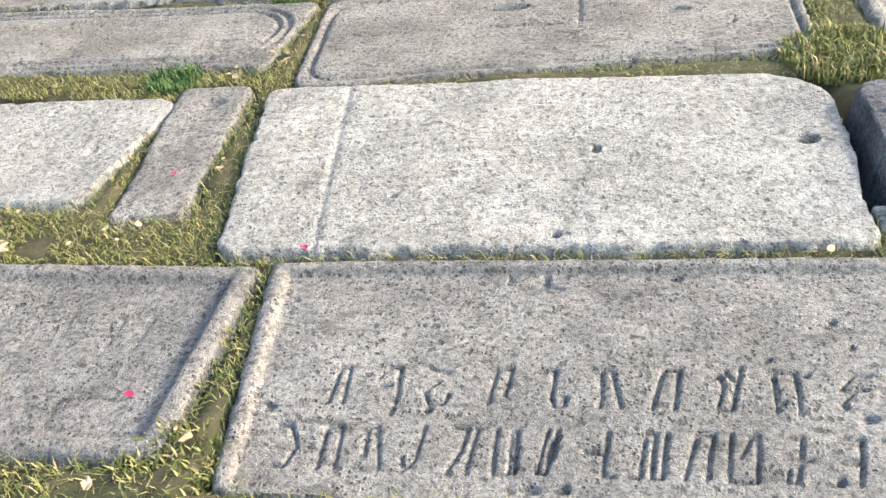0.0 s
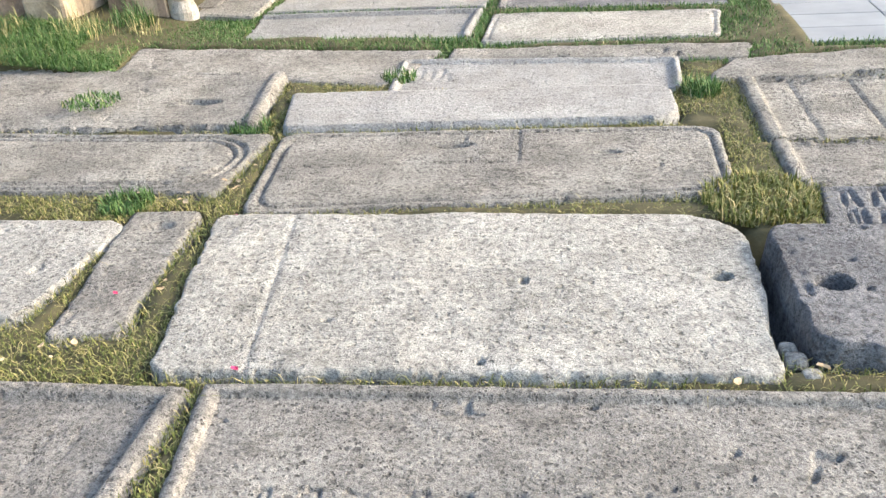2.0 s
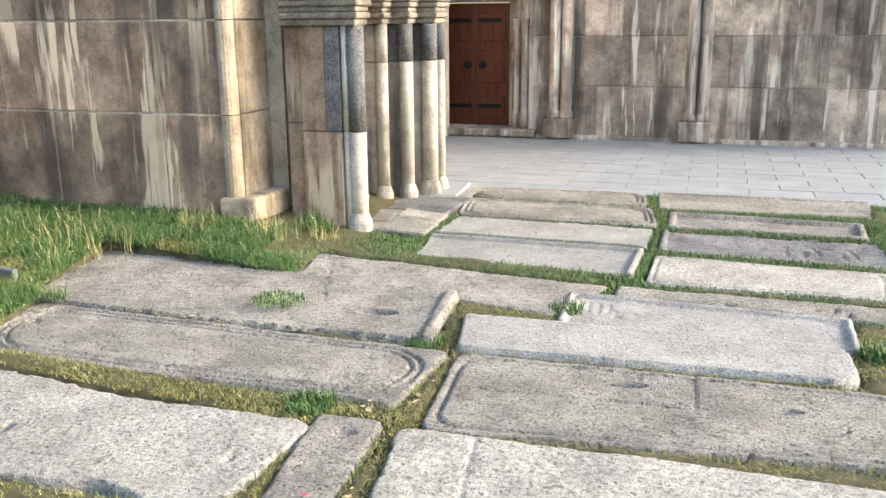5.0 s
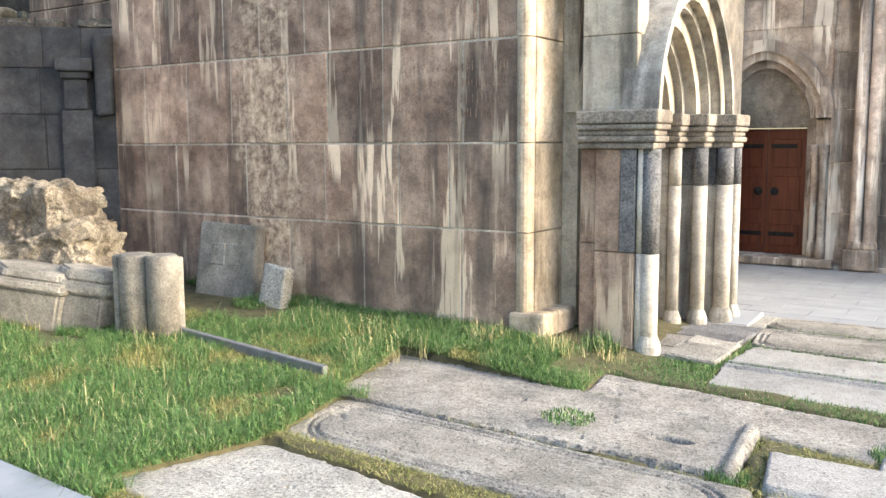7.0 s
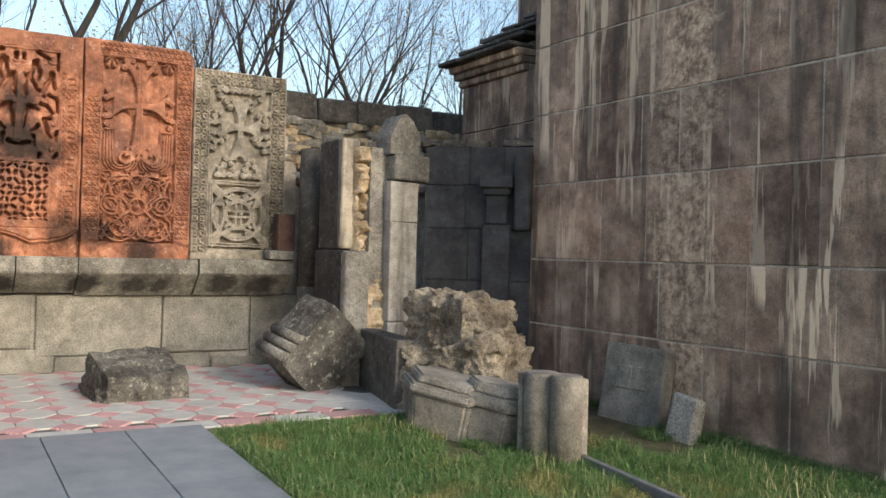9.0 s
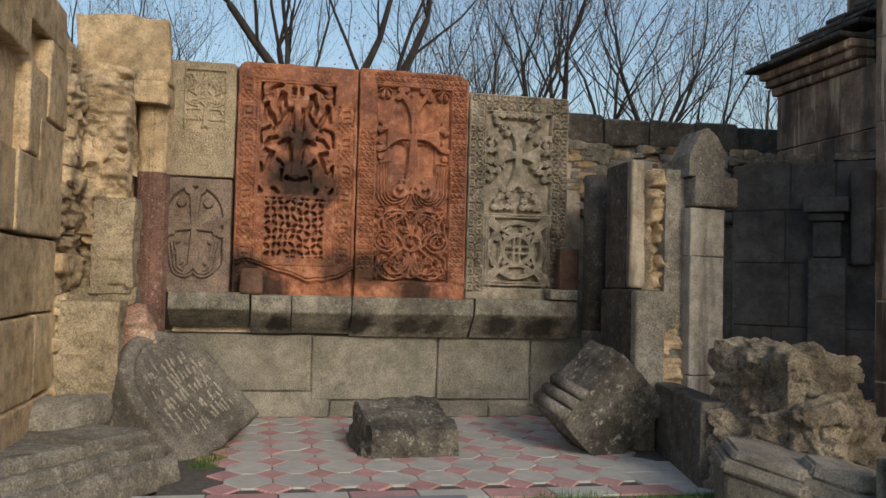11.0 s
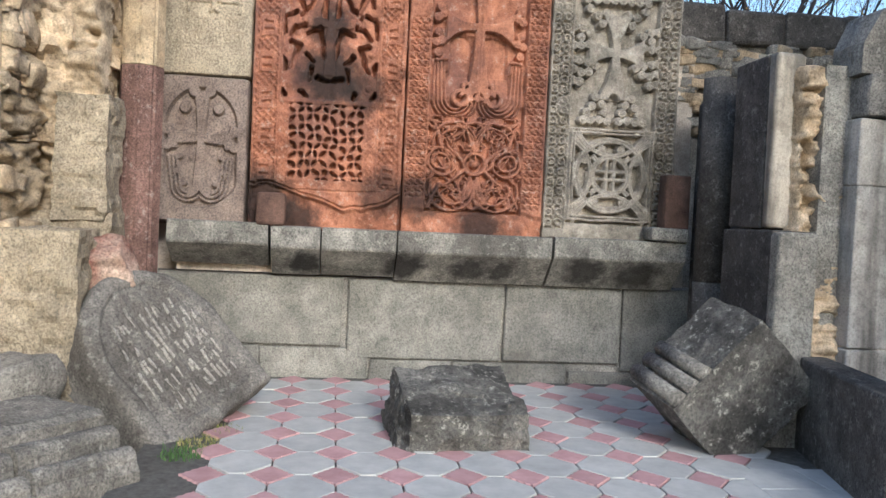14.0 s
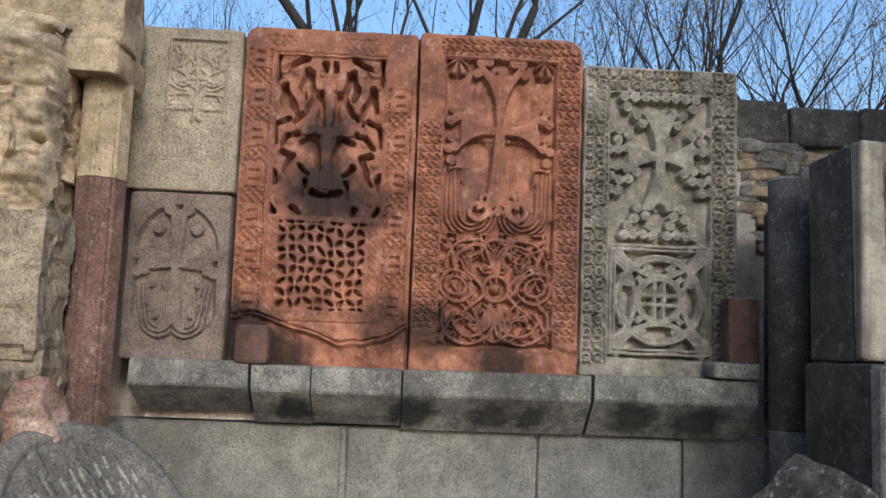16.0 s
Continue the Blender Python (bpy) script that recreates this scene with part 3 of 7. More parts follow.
# far jamb: stepped back with four shafts
for k, (x1, y0) in enumerate(((-3.30, 7.30), (-3.16, 7.48), (-3.00, 7.68), (-2.86, 7.90))):
    pbox("jamb", -3.72, x1, y0, YF, -0.05, 1.28, M_JAMB)
    pbox("jamb", -3.72, x1, y0, YF, 1.283, CAPZ0, M_BASALT if k > 1 else M_JAMB)
for x, y, r in ((-3.27, 7.30, 0.05), (-3.10, 7.48, 0.055), (-2.93, 7.66, 0.065), (-2.78, 7.90, 0.075), (-2.74, 8.10, 0.05)):
    shaft(x, y, r, -0.05, 1.28, M_SHAFT if x > -3.0 else M_JAMB)
    shaft(x, y, r, 1.283, CAPZ0, M_BASALT if x > -3.0 else M_JAMB, False)
pbox("tympanum", -3.74, -3.60, YN + 0.25, YF, -0.05, 3.2, M_LIT, "pale wall at the back of the portal", 0)
# cap bands: three mouldings stacked
for x0, x1, y0, y1 in ((-3.47, -2.83, YN - 0.04, YN + 0.22), (-3.47, -3.00, YN + 0.16, YN + 0.40), (-3.74, -3.20, 7.22, YF + 0.03), (-3.74, -3.05, 7.40, YF + 0.03), (-3.74, -2.88, 7.60, YF + 0.03), (-3.74, -2.70, 7.84, YF + 0.04)):
    for dz0, dz1, grow in ((0.0, 0.05, 0.0), (0.05, 0.10, 0.025), (0.10, 0.145, 0.01), (0.145, 0.19, 0.035), (0.195, 0.30, 0.045)):
        pbox("cap_band", x0, x1 + grow, y0 - grow, y1 + grow * 0.5, CAPZ0 + dz0, CAPZ0 + dz1, M_CAP, bevel=0.016, seg=2)
# arch rings: pointed, stepping back
ARC = (YN + YF) / 2


def arch_ring(r_in, r_out, x0, x1, mat, label="", rise=1.18):
    n = 22
    vs, fs = [], []
    for i in range(n + 1):
        a = math.pi * i / n
        for r in (r_in, r_out):
            y = -math.cos(a) * r
            z = math.sin(a) * r * (1 + (rise - 1) * math.sin(a) ** 3)
            vs += [(x0 - PX, ARC + y - PY, CAPZ1 + z), (x1 - PX, ARC + y - PY, CAPZ1 + z)]
    for i in range(n):
        a, b = i * 4, (i + 1) * 4
        fs += [(a, a + 1, b + 1, b), (a + 2, b + 2, b + 3, a + 3), (a + 1, a + 3, b + 3, b + 1), (a, b, b + 2, a + 2)]
    fs += [(0, 2, 3, 1), (n * 4, n * 4 + 1, n * 4 + 3, n * 4 + 2)]
    return solid("archivolt", vs, fs, mat, portal, label)


arch_ring(0.42, 0.58, -3.72, -3.22, M_LIT)
arch_ring(0.56, 0.64, -3.70, -3.15, M_JAMB)
arch_ring(0.62, 0.76, -3.70, -3.04, M_LIT)
arch_ring(0.74, 0.80, -3.45, -2.96, M_JAMB)
arch_ring(0.79, 0.93, -3.45, -2.87, M_LIT)
arch_ring(0.925, 0.985, -3.10, -2.80, M_JAMB, "weathered hood mould")
# spandrel of the porch front and its side, over the arch
for z0, z1, yy in ((CAPZ1, 2.5, 0.86), (2.5, 2.9, 0.72), (2.9, 3.3, 0.42)):
    pbox("spandrel_stone", -3.46, -3.0, YN + 0.02, ARC - yy, z0 + 0.003, z1, M_LIT, "pale stone over the shafts")
    pbox("spandrel_stone", -3.74, -3.0, ARC + yy, YF, z0 + 0.003, z1, M_JAMB)
pbox("spandrel_stone", -3.74, -3.0, YN + 0.02, YF, 3.25, 4.0, M_JAMB)

# threshold flags inside the portal
flags = thing("paving_threshold", (-2.9, 7.2, 0), "worn grey flagstones with light mortar at the portal", "paving", kind="structure")
rng = random.Random(5)
for x0, x1, y0, y1, m in ((-3.6, -2.75, 6.62, 7.05, M_SLAB), (-2.73, -2.33, 6.3, 6.75, M_SLAB), (-3.3, -2.36, 7.1, 7.75, M_BASALT), (-2.74, -2.36, 6.78, 7.07, M_PALE), (-3.3, -2.5, 7.8, 8.4, M_PAVE)):
    box("flagstone", x0 + 2.9, x1 + 2.9, y0 - 7.2, y1 - 7.2, -0.12, rng.uniform(0.02, 0.03), m, flags, bevel=0.015, jit=0.02, rng=rng)
box("mortar_bed", -0.8, 0.52, -0.85, 1.2, -0.12, 0.008, M_PALE, flags, bevel=0)

# ---- far church wall with the door ----
FY = 12.45
far_wall = thing("wall_far", (0, FY, 0), "grey-brown ashlar church front streaked by rain", "wall", kind="structure")
FC = [0.0, 0.72, 1.40, 2.10, 2.85, 3.6, 4.4, 5.2, 6.0]
DX = -3.62


def far_block(u0, u1, z0, z1, rng):
    d = rng.uniform(0, 0.008)
    box("stone", u0, u1, -d, 0.2, z0, z1, M_FAR, far_wall, bevel=0.006, jit=0.002, rng=rng)


ashlar("stone", far_wall, M_FAR, -2.72, 4.0, FC, far_block, 11, 0.35, 0.85)
ashlar("stone", far_wall, M_FAR, -7.5, DX - 0.9, FC, far_block, 12, 0.35, 0.85)
ashlar("stone", far_wall, M_FAR, DX - 0.9, -2.72, [3.2, 3.6, 4.4, 5.2, 6.0], far_block, 13, 0.35, 0.85)
box("core", -2.72, 4, 0.012, 0.6, -0.1, 6, M_MORTAR, far_wall, "pale lime mortar between the blocks", 0)
box("core", -7.5, DX - 0.9, 0.01, 0.6, -0.1, 6, M_MORTAR, far_wall, bevel=0)
box("core", DX - 0.9, -2.72, 0.012, 0.6, 3.2, 6, M_MORTAR, far_wall, bevel=0)
box("step", -7.5, 4.0, -0.12, 0.0, -0.1, 0.035, M_FAR, far_wall, bevel=0.012)
# slim paired shafts on plinths
for cx in (-2.28, -0.42):
    box("plinth", cx - 0.21, cx + 0.21, -0.22, 0.0, 0, 0.27, M_FAR, far_wall, bevel=0.015)
    for s in (-0.075, 0.085):
        bm = lathe_bm([(0.10, 0.27), (0.11, 0.30), (0.10, 0.36), (0.075, 0.38), (0.072, 6.0)], 18)
        bmesh.ops.translate(bm, verts=bm.verts, vec=(cx + s, -0.09, 0))
        part("wall_shaft", bm, M_FAR, far_wall, smooth=True)
    box("backing", cx - 0.17, cx + 0.17, -0.06, 0.0, 0.27, 6.0, M_FAR, far_wall, bevel=0.01)
# door recess
DW, DH = 0.53, 1.86
for sgn in (-1, 1):
    for k, (o, w, y) in enumerate(((DW, 0.14, 0.28), (DW + 0.14, 0.13, 0.16), (DW + 0.27, 0.13, 0.04))):
        x0, x1 = sorted((DX + sgn * o, DX + sgn * (o + w)))
        box("door_jamb", x0, x1, y - 0.02, 0.6, 0.1, 1.98, M_FAR, far_wall, bevel=0.01)
    for o, y in ((DW + 0.15, 0.12), (DW + 0.28, 0.0)):
        bm = lathe_bm([(0.065, 0.1), (0.07, 0.3), (0.05, 0.34), (0.045, 1.48), (0.07, 1.52), (0.05, 1.56), (0.075, 1.64)], 14)
        bmesh.ops.translate(bm, verts=bm.verts, vec=(DX + sgn * o, y, 0))
        part("door_shaft", bm, M_FAR, far_wall, smooth=True)
    x0, x1 = sorted((DX + sgn * (DW + 0.4), DX + sgn * (DW + 0.86)))
    if sgn > 0:
        x1 = min(x1, -2.72)
    box("door_pier", x0, x1, -0.02, 0.6, 0.1, 1.4, M_FAR, far_wall, bevel=0.012)
    box("door_pier", x0, x1, -0.035, 0.6, 1.405, 2.02, M_FAR, far_wall, bevel=0.012)
    box("door_pier", x0, x1, -0.01, 0.6, 2.025, 3.2, M_FAR, far_wall, bevel=0.012)
box("door_sill", DX - 1.0, DX + 1.0, -0.2, 0.6, 0.0, 0.10, M_FAR, far_wall, bevel=0.012)
box("tympanum", DX - 0.95, DX + 0.95, 0.20, 0.6, DH + 0.02, 3.2, M_CAP, far_wall, "plain grey tympanum slab", 0)


def far_arch(r0, r1, y0, y1):
    n = 20
    vs, fs = [], []
    for i in range(n + 1):
        a = math.pi * i / n
        k = 1 + 0.16 * math.sin(a) ** 5
        for r in (r0, r1):
            vs += [(DX - math.cos(a) * r, y0, 2.0 + math.sin(a) * r * k), (DX - math.cos(a) * r, y1, 2.0 + math.sin(a) * r * k)]
    for i in range(n):
        a, b = i * 4, i * 4 + 4
        fs += [(a, b, b + 1, a + 1), (a + 2, a + 3, b + 3, b + 2), (a, a + 2, b + 2, b), (a + 1, b + 1, b + 3, a + 3)]
    solid("archivolt", vs, fs, M_FAR, far_wall)


far_arch(0.60, 0.70, 0.10, 0.5)
far_arch(0.69, 0.80, 0.0, 0.5)
far_arch(0.79, 0.93, -0.05, 0.5)
# wall over the arch, cut to its curve
vs, fs, n = [], [], 20
for i in range(n + 1):
    a = math.pi * i / n
    x, z = DX - math.cos(a) * 0.88, 2.0 + math.sin(a) * 0.88 * (1 + 0.16 * math.sin(a) ** 5)
    vs += [(x, 0.01, z), (x, 0.01, 3.21), (x, 0.5, z), (x, 0.5, 3.21)]
for i in range(n):
    a, b = i * 4, i * 4 + 4
    fs += [(a, b, b + 1, a + 1), (a + 2, a + 3, b + 3, b + 2), (a, a + 2, b + 2, b), (a + 1, b + 1, b + 3, a + 3)]
solid("spandrel", vs, fs, M_FAR, far_wall)

door_1 = thing("door_1", (DX, FY + 0.33, 0.1), "closed red-brown double wooden church door with iron fittings", "door", kind="structure")
for s in (-1, 1):
    x0, x1 = sorted((0.004 * s, 0.535 * s))
    leaf = box("door_leaf", x0, x1, 0, 0.06, 0.0, DH - 0.1, M_DOOR, door_1, bevel=0.006)
    for z0, z1 in ((0.12, 0.42), (0.62, 1.10), (1.22, 1.62)):
        a, c = sorted((0.07 * s, 0.46 * s))
        box("door_panel", a, c, -0.014, 0.0, z0, z1, M_DOOR, leaf, bevel=0.01)
    a, c = sorted((0.05 * s, 0.40 * s))
    for z in (0.28, 1.52):
        box("iron_hinge", a, c, -0.026, -0.014, z - 0.03, z + 0.03, M_IRON, leaf, "black iron strap", 0.004)
    bm = lathe_bm([(0.06, 0), (0.055, 0.015), (0.02, 0.02), (0.03, 0.05), (0.0, 0.06)], 16)
    bmesh.ops.rotate(bm, verts=bm.verts, matrix=Matrix.Rotation(radians(90), 3, "X"))
    bmesh.ops.translate(bm, verts=bm.verts, vec=(0.11 * s, -0.014, 0.88))
    part("door_knob", bm, M_IRON, leaf, "round black iron boss")

# ---- ruined wall with stone crosses ----
court = thing("wall_court", (-12.1, 1.8, 0.2), "low ashlar court wall of grey-green weathered blocks", "wall", kind="structure")
rng = random.Random(2)
for y0, y1, z0, z1 in ((-0.7, 1.09, 0.47, 1.10), (1.12, 2.555, 0.37, 1.10), (2.575, 3.70, 0.37, 1.10), (3.71, 4.45, 0.30, 1.10), (-0.7, 0.35, 0.10, 0.465), (0.355, 1.335, 0.10, 0.46), (1.34, 2.1, 0.10, 0.365), (2.105, 3.2, 0.10, 0.365), (3.205, 4.45, 0.10, 0.295)):
    box("stone", 0 - rng.uniform(0, 0.012) - 0.35, rng.uniform(-0.006, 0.006), y0 + 0.005 - 1.8, y1 - 0.005 - 1.8, z0 + 0.003 - 0.2, z1 - 0.003 - 0.2, M_COURT, court, bevel=0.012, jit=0.008, rng=rng)
box("core", -0.5, -0.05, -2.6, 2.7, -0.1, 0.9, M_RUBGREY, court, "grey mortar", 0)

ledge = thing("ledge", (-11.9, 1.8, 1.1), "projecting chamfered stone ledge with soot stains", "ledge", kind="structure")
for k, (y0, y1, top, low, out) in enumerate(((-0.42, 0.42, 1.57, 1.19, 0.0), (0.445, 0.865, 1.55, 1.12, 0.01), (0.875, 1.515, 1.55, 1.13, 0.03), (1.53, 2.895, 1.55, 1.10, 0.0), (2.92, 4.13, 1.56, 1.10, 0.0))):
    pr = [(-0.25, low), (-0.12, low), (0.19 + out, top - 0.19), (0.20 + out, top - 0.17), (0.20 + out, top - 0.01), (0.185 + out, top), (-0.25, top)]
    profile("ledge_stone", [(a, c - 1.1) for a, c in pr], ((0, y0 - 1.8, 0), (1, 0, 0), (0, 0, 1)), (0, y1 - y0, 0), M_LEDGE, ledge, steps=10, roughen=0.006, seed=k)
box("core", -0.4, -0.24, -2.2, 2.3, 0.02, 0.44, M_MORTAR, ledge, bevel=0)

# back wall of rubble behind the stone crosses
back = thing("wall_back", (-12.5, 3.0, 0), "rubble court wall with weathered capping stones", "wall", kind="structure")
box("core", -0.4, 0.10, -4.2, 1.4, 0, 3.5, M_MORTAR, back, bevel=0)
box("core", -0.4, 0.0, 1.4, 5.5, 0, 3.55, M_RUBGREY, back, bevel=0)


# ---- gravestones ----
def frame_roll(w=0.07, depth=0.03, sides="lrtb", inner=0.0):
    """A raised roll along the edges and a sunk field inside it."""
    def f(u, v, W, H):
        big = 9.0
        e = np.full_like(u, big)
        for s, d in (("l", u), ("r", W - u), ("t", H - v), ("b", v)):
            if s in sides:
                e = np.minimum(e, d)
        return -depth * sstep(w * 0.75, w * 1.05, e) + 0.006 * np.sin(np.clip(e / w, 0, 1) * math.pi)
    return f


def round_line(inset, r, w=0.016, depth=0.016, n=2, step=0.035):
    """Parallel cut lines that follow a slab's outline with rounded corners."""
    def f(u, v, W, H):
        h = 0
        for k in range(n):
            i = inset + k * step
            rr = max(r - k * step, 0.02)
            qx, qy = np.abs(u - W / 2) - (W / 2 - i - rr), np.abs(v - H / 2) - (H / 2 - i - rr)
            d = np.hypot(np.maximum(qx, 0), np.maximum(qy, 0)) + np.minimum(np.maximum(qx, qy), 0) - rr
            h = h - depth * np.exp(-(d / w) ** 2 * 2)
        return h
    return f


def cut_rect(x0, x1, y0, y1, w=0.012, depth=0.012):
    def f(u, v, W, H):
        qx, qy = np.abs(u - (x0 + x1) / 2) - (x1 - x0) / 2, np.abs(v - (y0 + y1) / 2) - (y1 - y0) / 2
        d = np.hypot(np.maximum(qx, 0), np.maximum(qy, 0)) + np.minimum(np.maximum(qx, qy), 0)
        return -depth * np.exp(-(d / w) ** 2 * 2)
    return f


def hollow(cx, cy, rx, ry, depth=0.05):
    def f(u, v, W, H):
        d = np.hypot((u - cx) / rx, (v - cy) / ry) + (vnoise(u * 25, v * 25, 4) - 0.5) * 0.35
        return -depth * (1 - sstep(0.55, 1.0, d))
    return f


def bars(rows, seed, w=0.011, depth=0.014):
    """Unreadable carved lines: rows of upright cut bars, (v, height, u0, u1, spacing)."""
    def f(u, v, W, H):
        rng = random.Random(seed)
        h = np.zeros_like(u)
        for v0, ht, u0, u1, sp in rows:
            x = u0
            while x < u1:
                lean = rng.uniform(-0.12, 0.12)
                a, b = rng.choice(((0, 1), (0, 1), (0.0, 0.65), (0.25, 1)))
                xx = x + (v - v0) * lean
                d = np.abs(u - xx)
                inside = (v > v0 + a * ht) & (v < v0 + b * ht)
                h = np.minimum(h, np.where(inside, -depth * np.exp(-(d / w) ** 2), 0))
                if rng.random() < 0.45:
                    vv = v0 + ht * rng.choice((a, b, b))
                    d2 = np.abs(v - vv)
                    ins = (u > x) & (u < x + sp * 0.85)
                    h = np.minimum(h, np.where(ins, -depth * np.exp(-(d2 / w) ** 2), 0))
                x += sp * rng.uniform(0.75, 1.3)
        return h
    return f


GLYPHS = {
    "a": "00 20 38 58 50", "b": "06 28 48 50/14 34", "c": "18 57/35 03 10 40 52", "d": "08 28 20/38 58 52", "e": "08 38 32 40 60 62",
    "f": "08 28 20/28 48 60", "g": "10 18 48 50", "h": "06 27 35 20 50 69/38 56", "i": "08 18 20/18 58 60/04 14", "j": "47 68 38 15 35 65/45 22 31",
    "k": "08 38 54 30 00", "l": "06 38 48 50/02 22 28", "m": "38 32 10 02", "n": "08 38 34 10/58 50", "o": "18 10 40 48 58 50", "p": "08 00 20 28",
    "q": "04 44/48 40 60", "r": "00 20 28 48 40 60 68", "s": "08 00 40/24 48 58 50", "t": "04 54/38 30 10 12", "u": "08 48 50/14 44", "v": "08 28 20 10/28 48 60"}


def letters(rows, cell=0.012, w=0.0050, depth=0.014):
    """Carved lines of old letters as cut strokes on a small grid, (text, u0, v0, height, advance)."""
    def f(u, v, W, H):
        cut = np.zeros_like(u)
        uu, vv = u + 0.010 * (fbm(u * 9, v * 9, 81, 2) - 0.5), v + 0.012 * (fbm(u * 8, v * 8, 82, 2) - 0.5)
        for text, u0, v0, ht, step in rows:
            for k, ch in enumerate(text):
                if ch == " ":
                    continue
                x0, slant = u0 + k * step, 0.10 * math.sin(k * 2.3)
                for stroke in GLYPHS[ch].split("/"):
                    pts = [(x0 + int(p[0]) * cell + slant * int(p[1]) * ht / 8, v0 + int(p[1]) * ht / 8) for p in stroke.split()]
                    for (ax, ay), (bx, by) in zip(pts, pts[1:]):
                        L2 = (bx - ax) ** 2 + (by - ay) ** 2
                        t = np.clip(((uu - ax) * (bx - ax) + (vv - ay) * (by - ay)) / L2, 0, 1)
                        d = np.hypot(uu - ax - t * (bx - ax), vv - ay - t * (by - ay))
                        cut = np.maximum(cut, np.exp(-(d / w) ** 2))
        return -depth * cut * (0.55 + 0.6 * vnoise(u * 14, v * 14, 83))
    return f


def total(*fs):
    return lambda u, v, W, H: sum(f(u, v, W, H) for f in fs)


def gravestone(corners, mat, label, height, outline, res=0.014, top=0.0, depth=0.16, tilt=(0, 0, 0, 0), name="gravestone"):
    """Corners in plan: near left, near right, far right, far left."""
    STONES.append(corners)
    cx, cy = sum(c[0] for c in corners) / 4, sum(c[1] for c in corners) / 4
    pts = [(x, y, top + t) for (x, y), t in zip(corners, tilt)]
    ob = relief(name, pts, (0, 0, 1), height, outline, res, mat, None, label, depth, 0.014, 9.0, (cx, cy, 0))
    ob.location = (cx, cy, 0)
    return tagged(ob, label, "gravestone", "gravestones in the pavement")


def pale_outline(u, v, W, H):
    """Worn slab with one far corner cut away in a round and a slightly ragged foot."""
    r = np.where(u < W / 2, 0.06, np.where(v > H / 2, 0.26, 0.05))
    qx, qy = np.abs(u - W / 2) - (W / 2 - r), np.abs(v - H / 2) - (H / 2 - r)
    d = -(np.hypot(np.maximum(qx, 0), np.maximum(qy, 0)) + np.minimum(np.maximum(qx, qy), 0) - r)
    return d + (fbm(u * 4 + 3, v * 4, 3, 3) - 0.5) * 0.03 + (fbm(u * 22, v * 22, 12, 2) - 0.5) * 0.02


gravestone(((-0.90, 1.12), (0.80, 1.16), (1.09, 1.98), (-1.01, 1.93)), M_SLAB, "grey pitted gravestone with carved lines and a rolled edge",
           total(worn(1, 0.005, 0.014), frame_roll(0.055, 0.016, "lt"), letters((("abcdefghijfe", 0.22, 0.29, 0.125, 0.133), ("kglmnopqrgstuvb", 0.13, 0.09, 0.125, 0.109)))), edge_box(0.012, seed=1, bite=0.03), 0.005)
gravestone(((-2.9, 1.13), (-1.06, 1.20), (-1.05, 1.91), (-2.9, 1.92)), M_SLAB, "grey gravestone with a rolled border",
           total(worn(2, 0.005, 0.010), frame_roll(0.07, 0.02, "lrtb"), bars(((0.34, 0.24, 0.9, 1.62, 0.11), (0.10, 0.2, 0.9, 1.5, 0.12)), 5, 0.006, 0.006)), edge_box(0.012, seed=2), 0.010)
gravestone(((-1.20, 1.96), (0.66, 2.02), (0.70, 3.02), (-1.38, 3.02)), M_PALE, "pale rough gravestone with rounded end and a drilled hole",
           total(worn(3, 0.010, 0.003), hollow(1.845, 0.55, 0.036, 0.03, 0.12), hollow(1.20, 0.52, 0.018, 0.022, 0.04), hollow(1.07, 0.06, 0.016, 0.02, 0.03), hollow(0.55, 0.27, 0.02, 0.014, 0.02), cut_rect(-1, 0.32, -1, 3, 0.016, 0.005)), pale_outline, 0.007, 0.012)
gravestone(((-1.66, 2.15), (-1.40, 2.17), (-1.47, 3.09), (-1.78, 3.08)), M_SLAB, "small narrow grey stone set in the grass", total(worn(4, 0.006, 0.012), hollow(0.15, 0.78, 0.06, 0.05, 0.02)), edge_box(0.015, 0.03, 0.03, 4), 0.012, -0.005)
gravestone(((-4.15, 2.22), (-1.80, 2.24), (-1.75, 2.98), (-3.9, 3.14)), M_PALE, "pale worn gravestone with ragged edges", total(worn(5, 0.010, 0.016), hollow(1.02, 0.34, 0.036, 0.065, 0.13)), edge_box(0.03, 0.10, 0.10, 5, 0.05), 0.013, 0.0)
gravestone(((-1.30, 3.04), (0.72, 3.22), (0.72, 3.95), (-1.38, 3.94)), M_SLAB, "grey gravestone with a carved panel and worn hollows",
           total(worn(6, 0.006, 0.018), round_line(0.05, 0.12, 0.014, 0.018, 1), cut_rect(-0.2, 1.16, 0.42, 2.0), hollow(0.86, 0.62, 0.12, 0.035, 0.025), hollow(1.56, 0.50, 0.07, 0.025, 0.03)), edge_box(0.014, 0.08, 0.12, 6), 0.011, 0.0)
gravestone(((-1.40, 3.97), (0.56, 4.03), (0.55, 4.50), (-1.50, 4.50)), M_SMOOTH, "smooth grey gravestone with rounded corners", worn(7, 0.003, 0.006), edge_box(0.01, 0.04, 0.13, 7), 0.016, 0.02)
gravestone(((-0.97, 4.54), (0.62, 4.52), (0.64, 5.02), (-0.99, 5.13)), M_SMOOTH, "flat grey gravestone in a raised border", total(worn(8, 0.003, 0.006), frame_roll(0.05, 0.02, "lrt"), bars(((0.2, 0.22, 0.06, 0.34, 0.05),), 8, 0.01, 0.01)), edge_box(0.008, seed=8), 0.014)
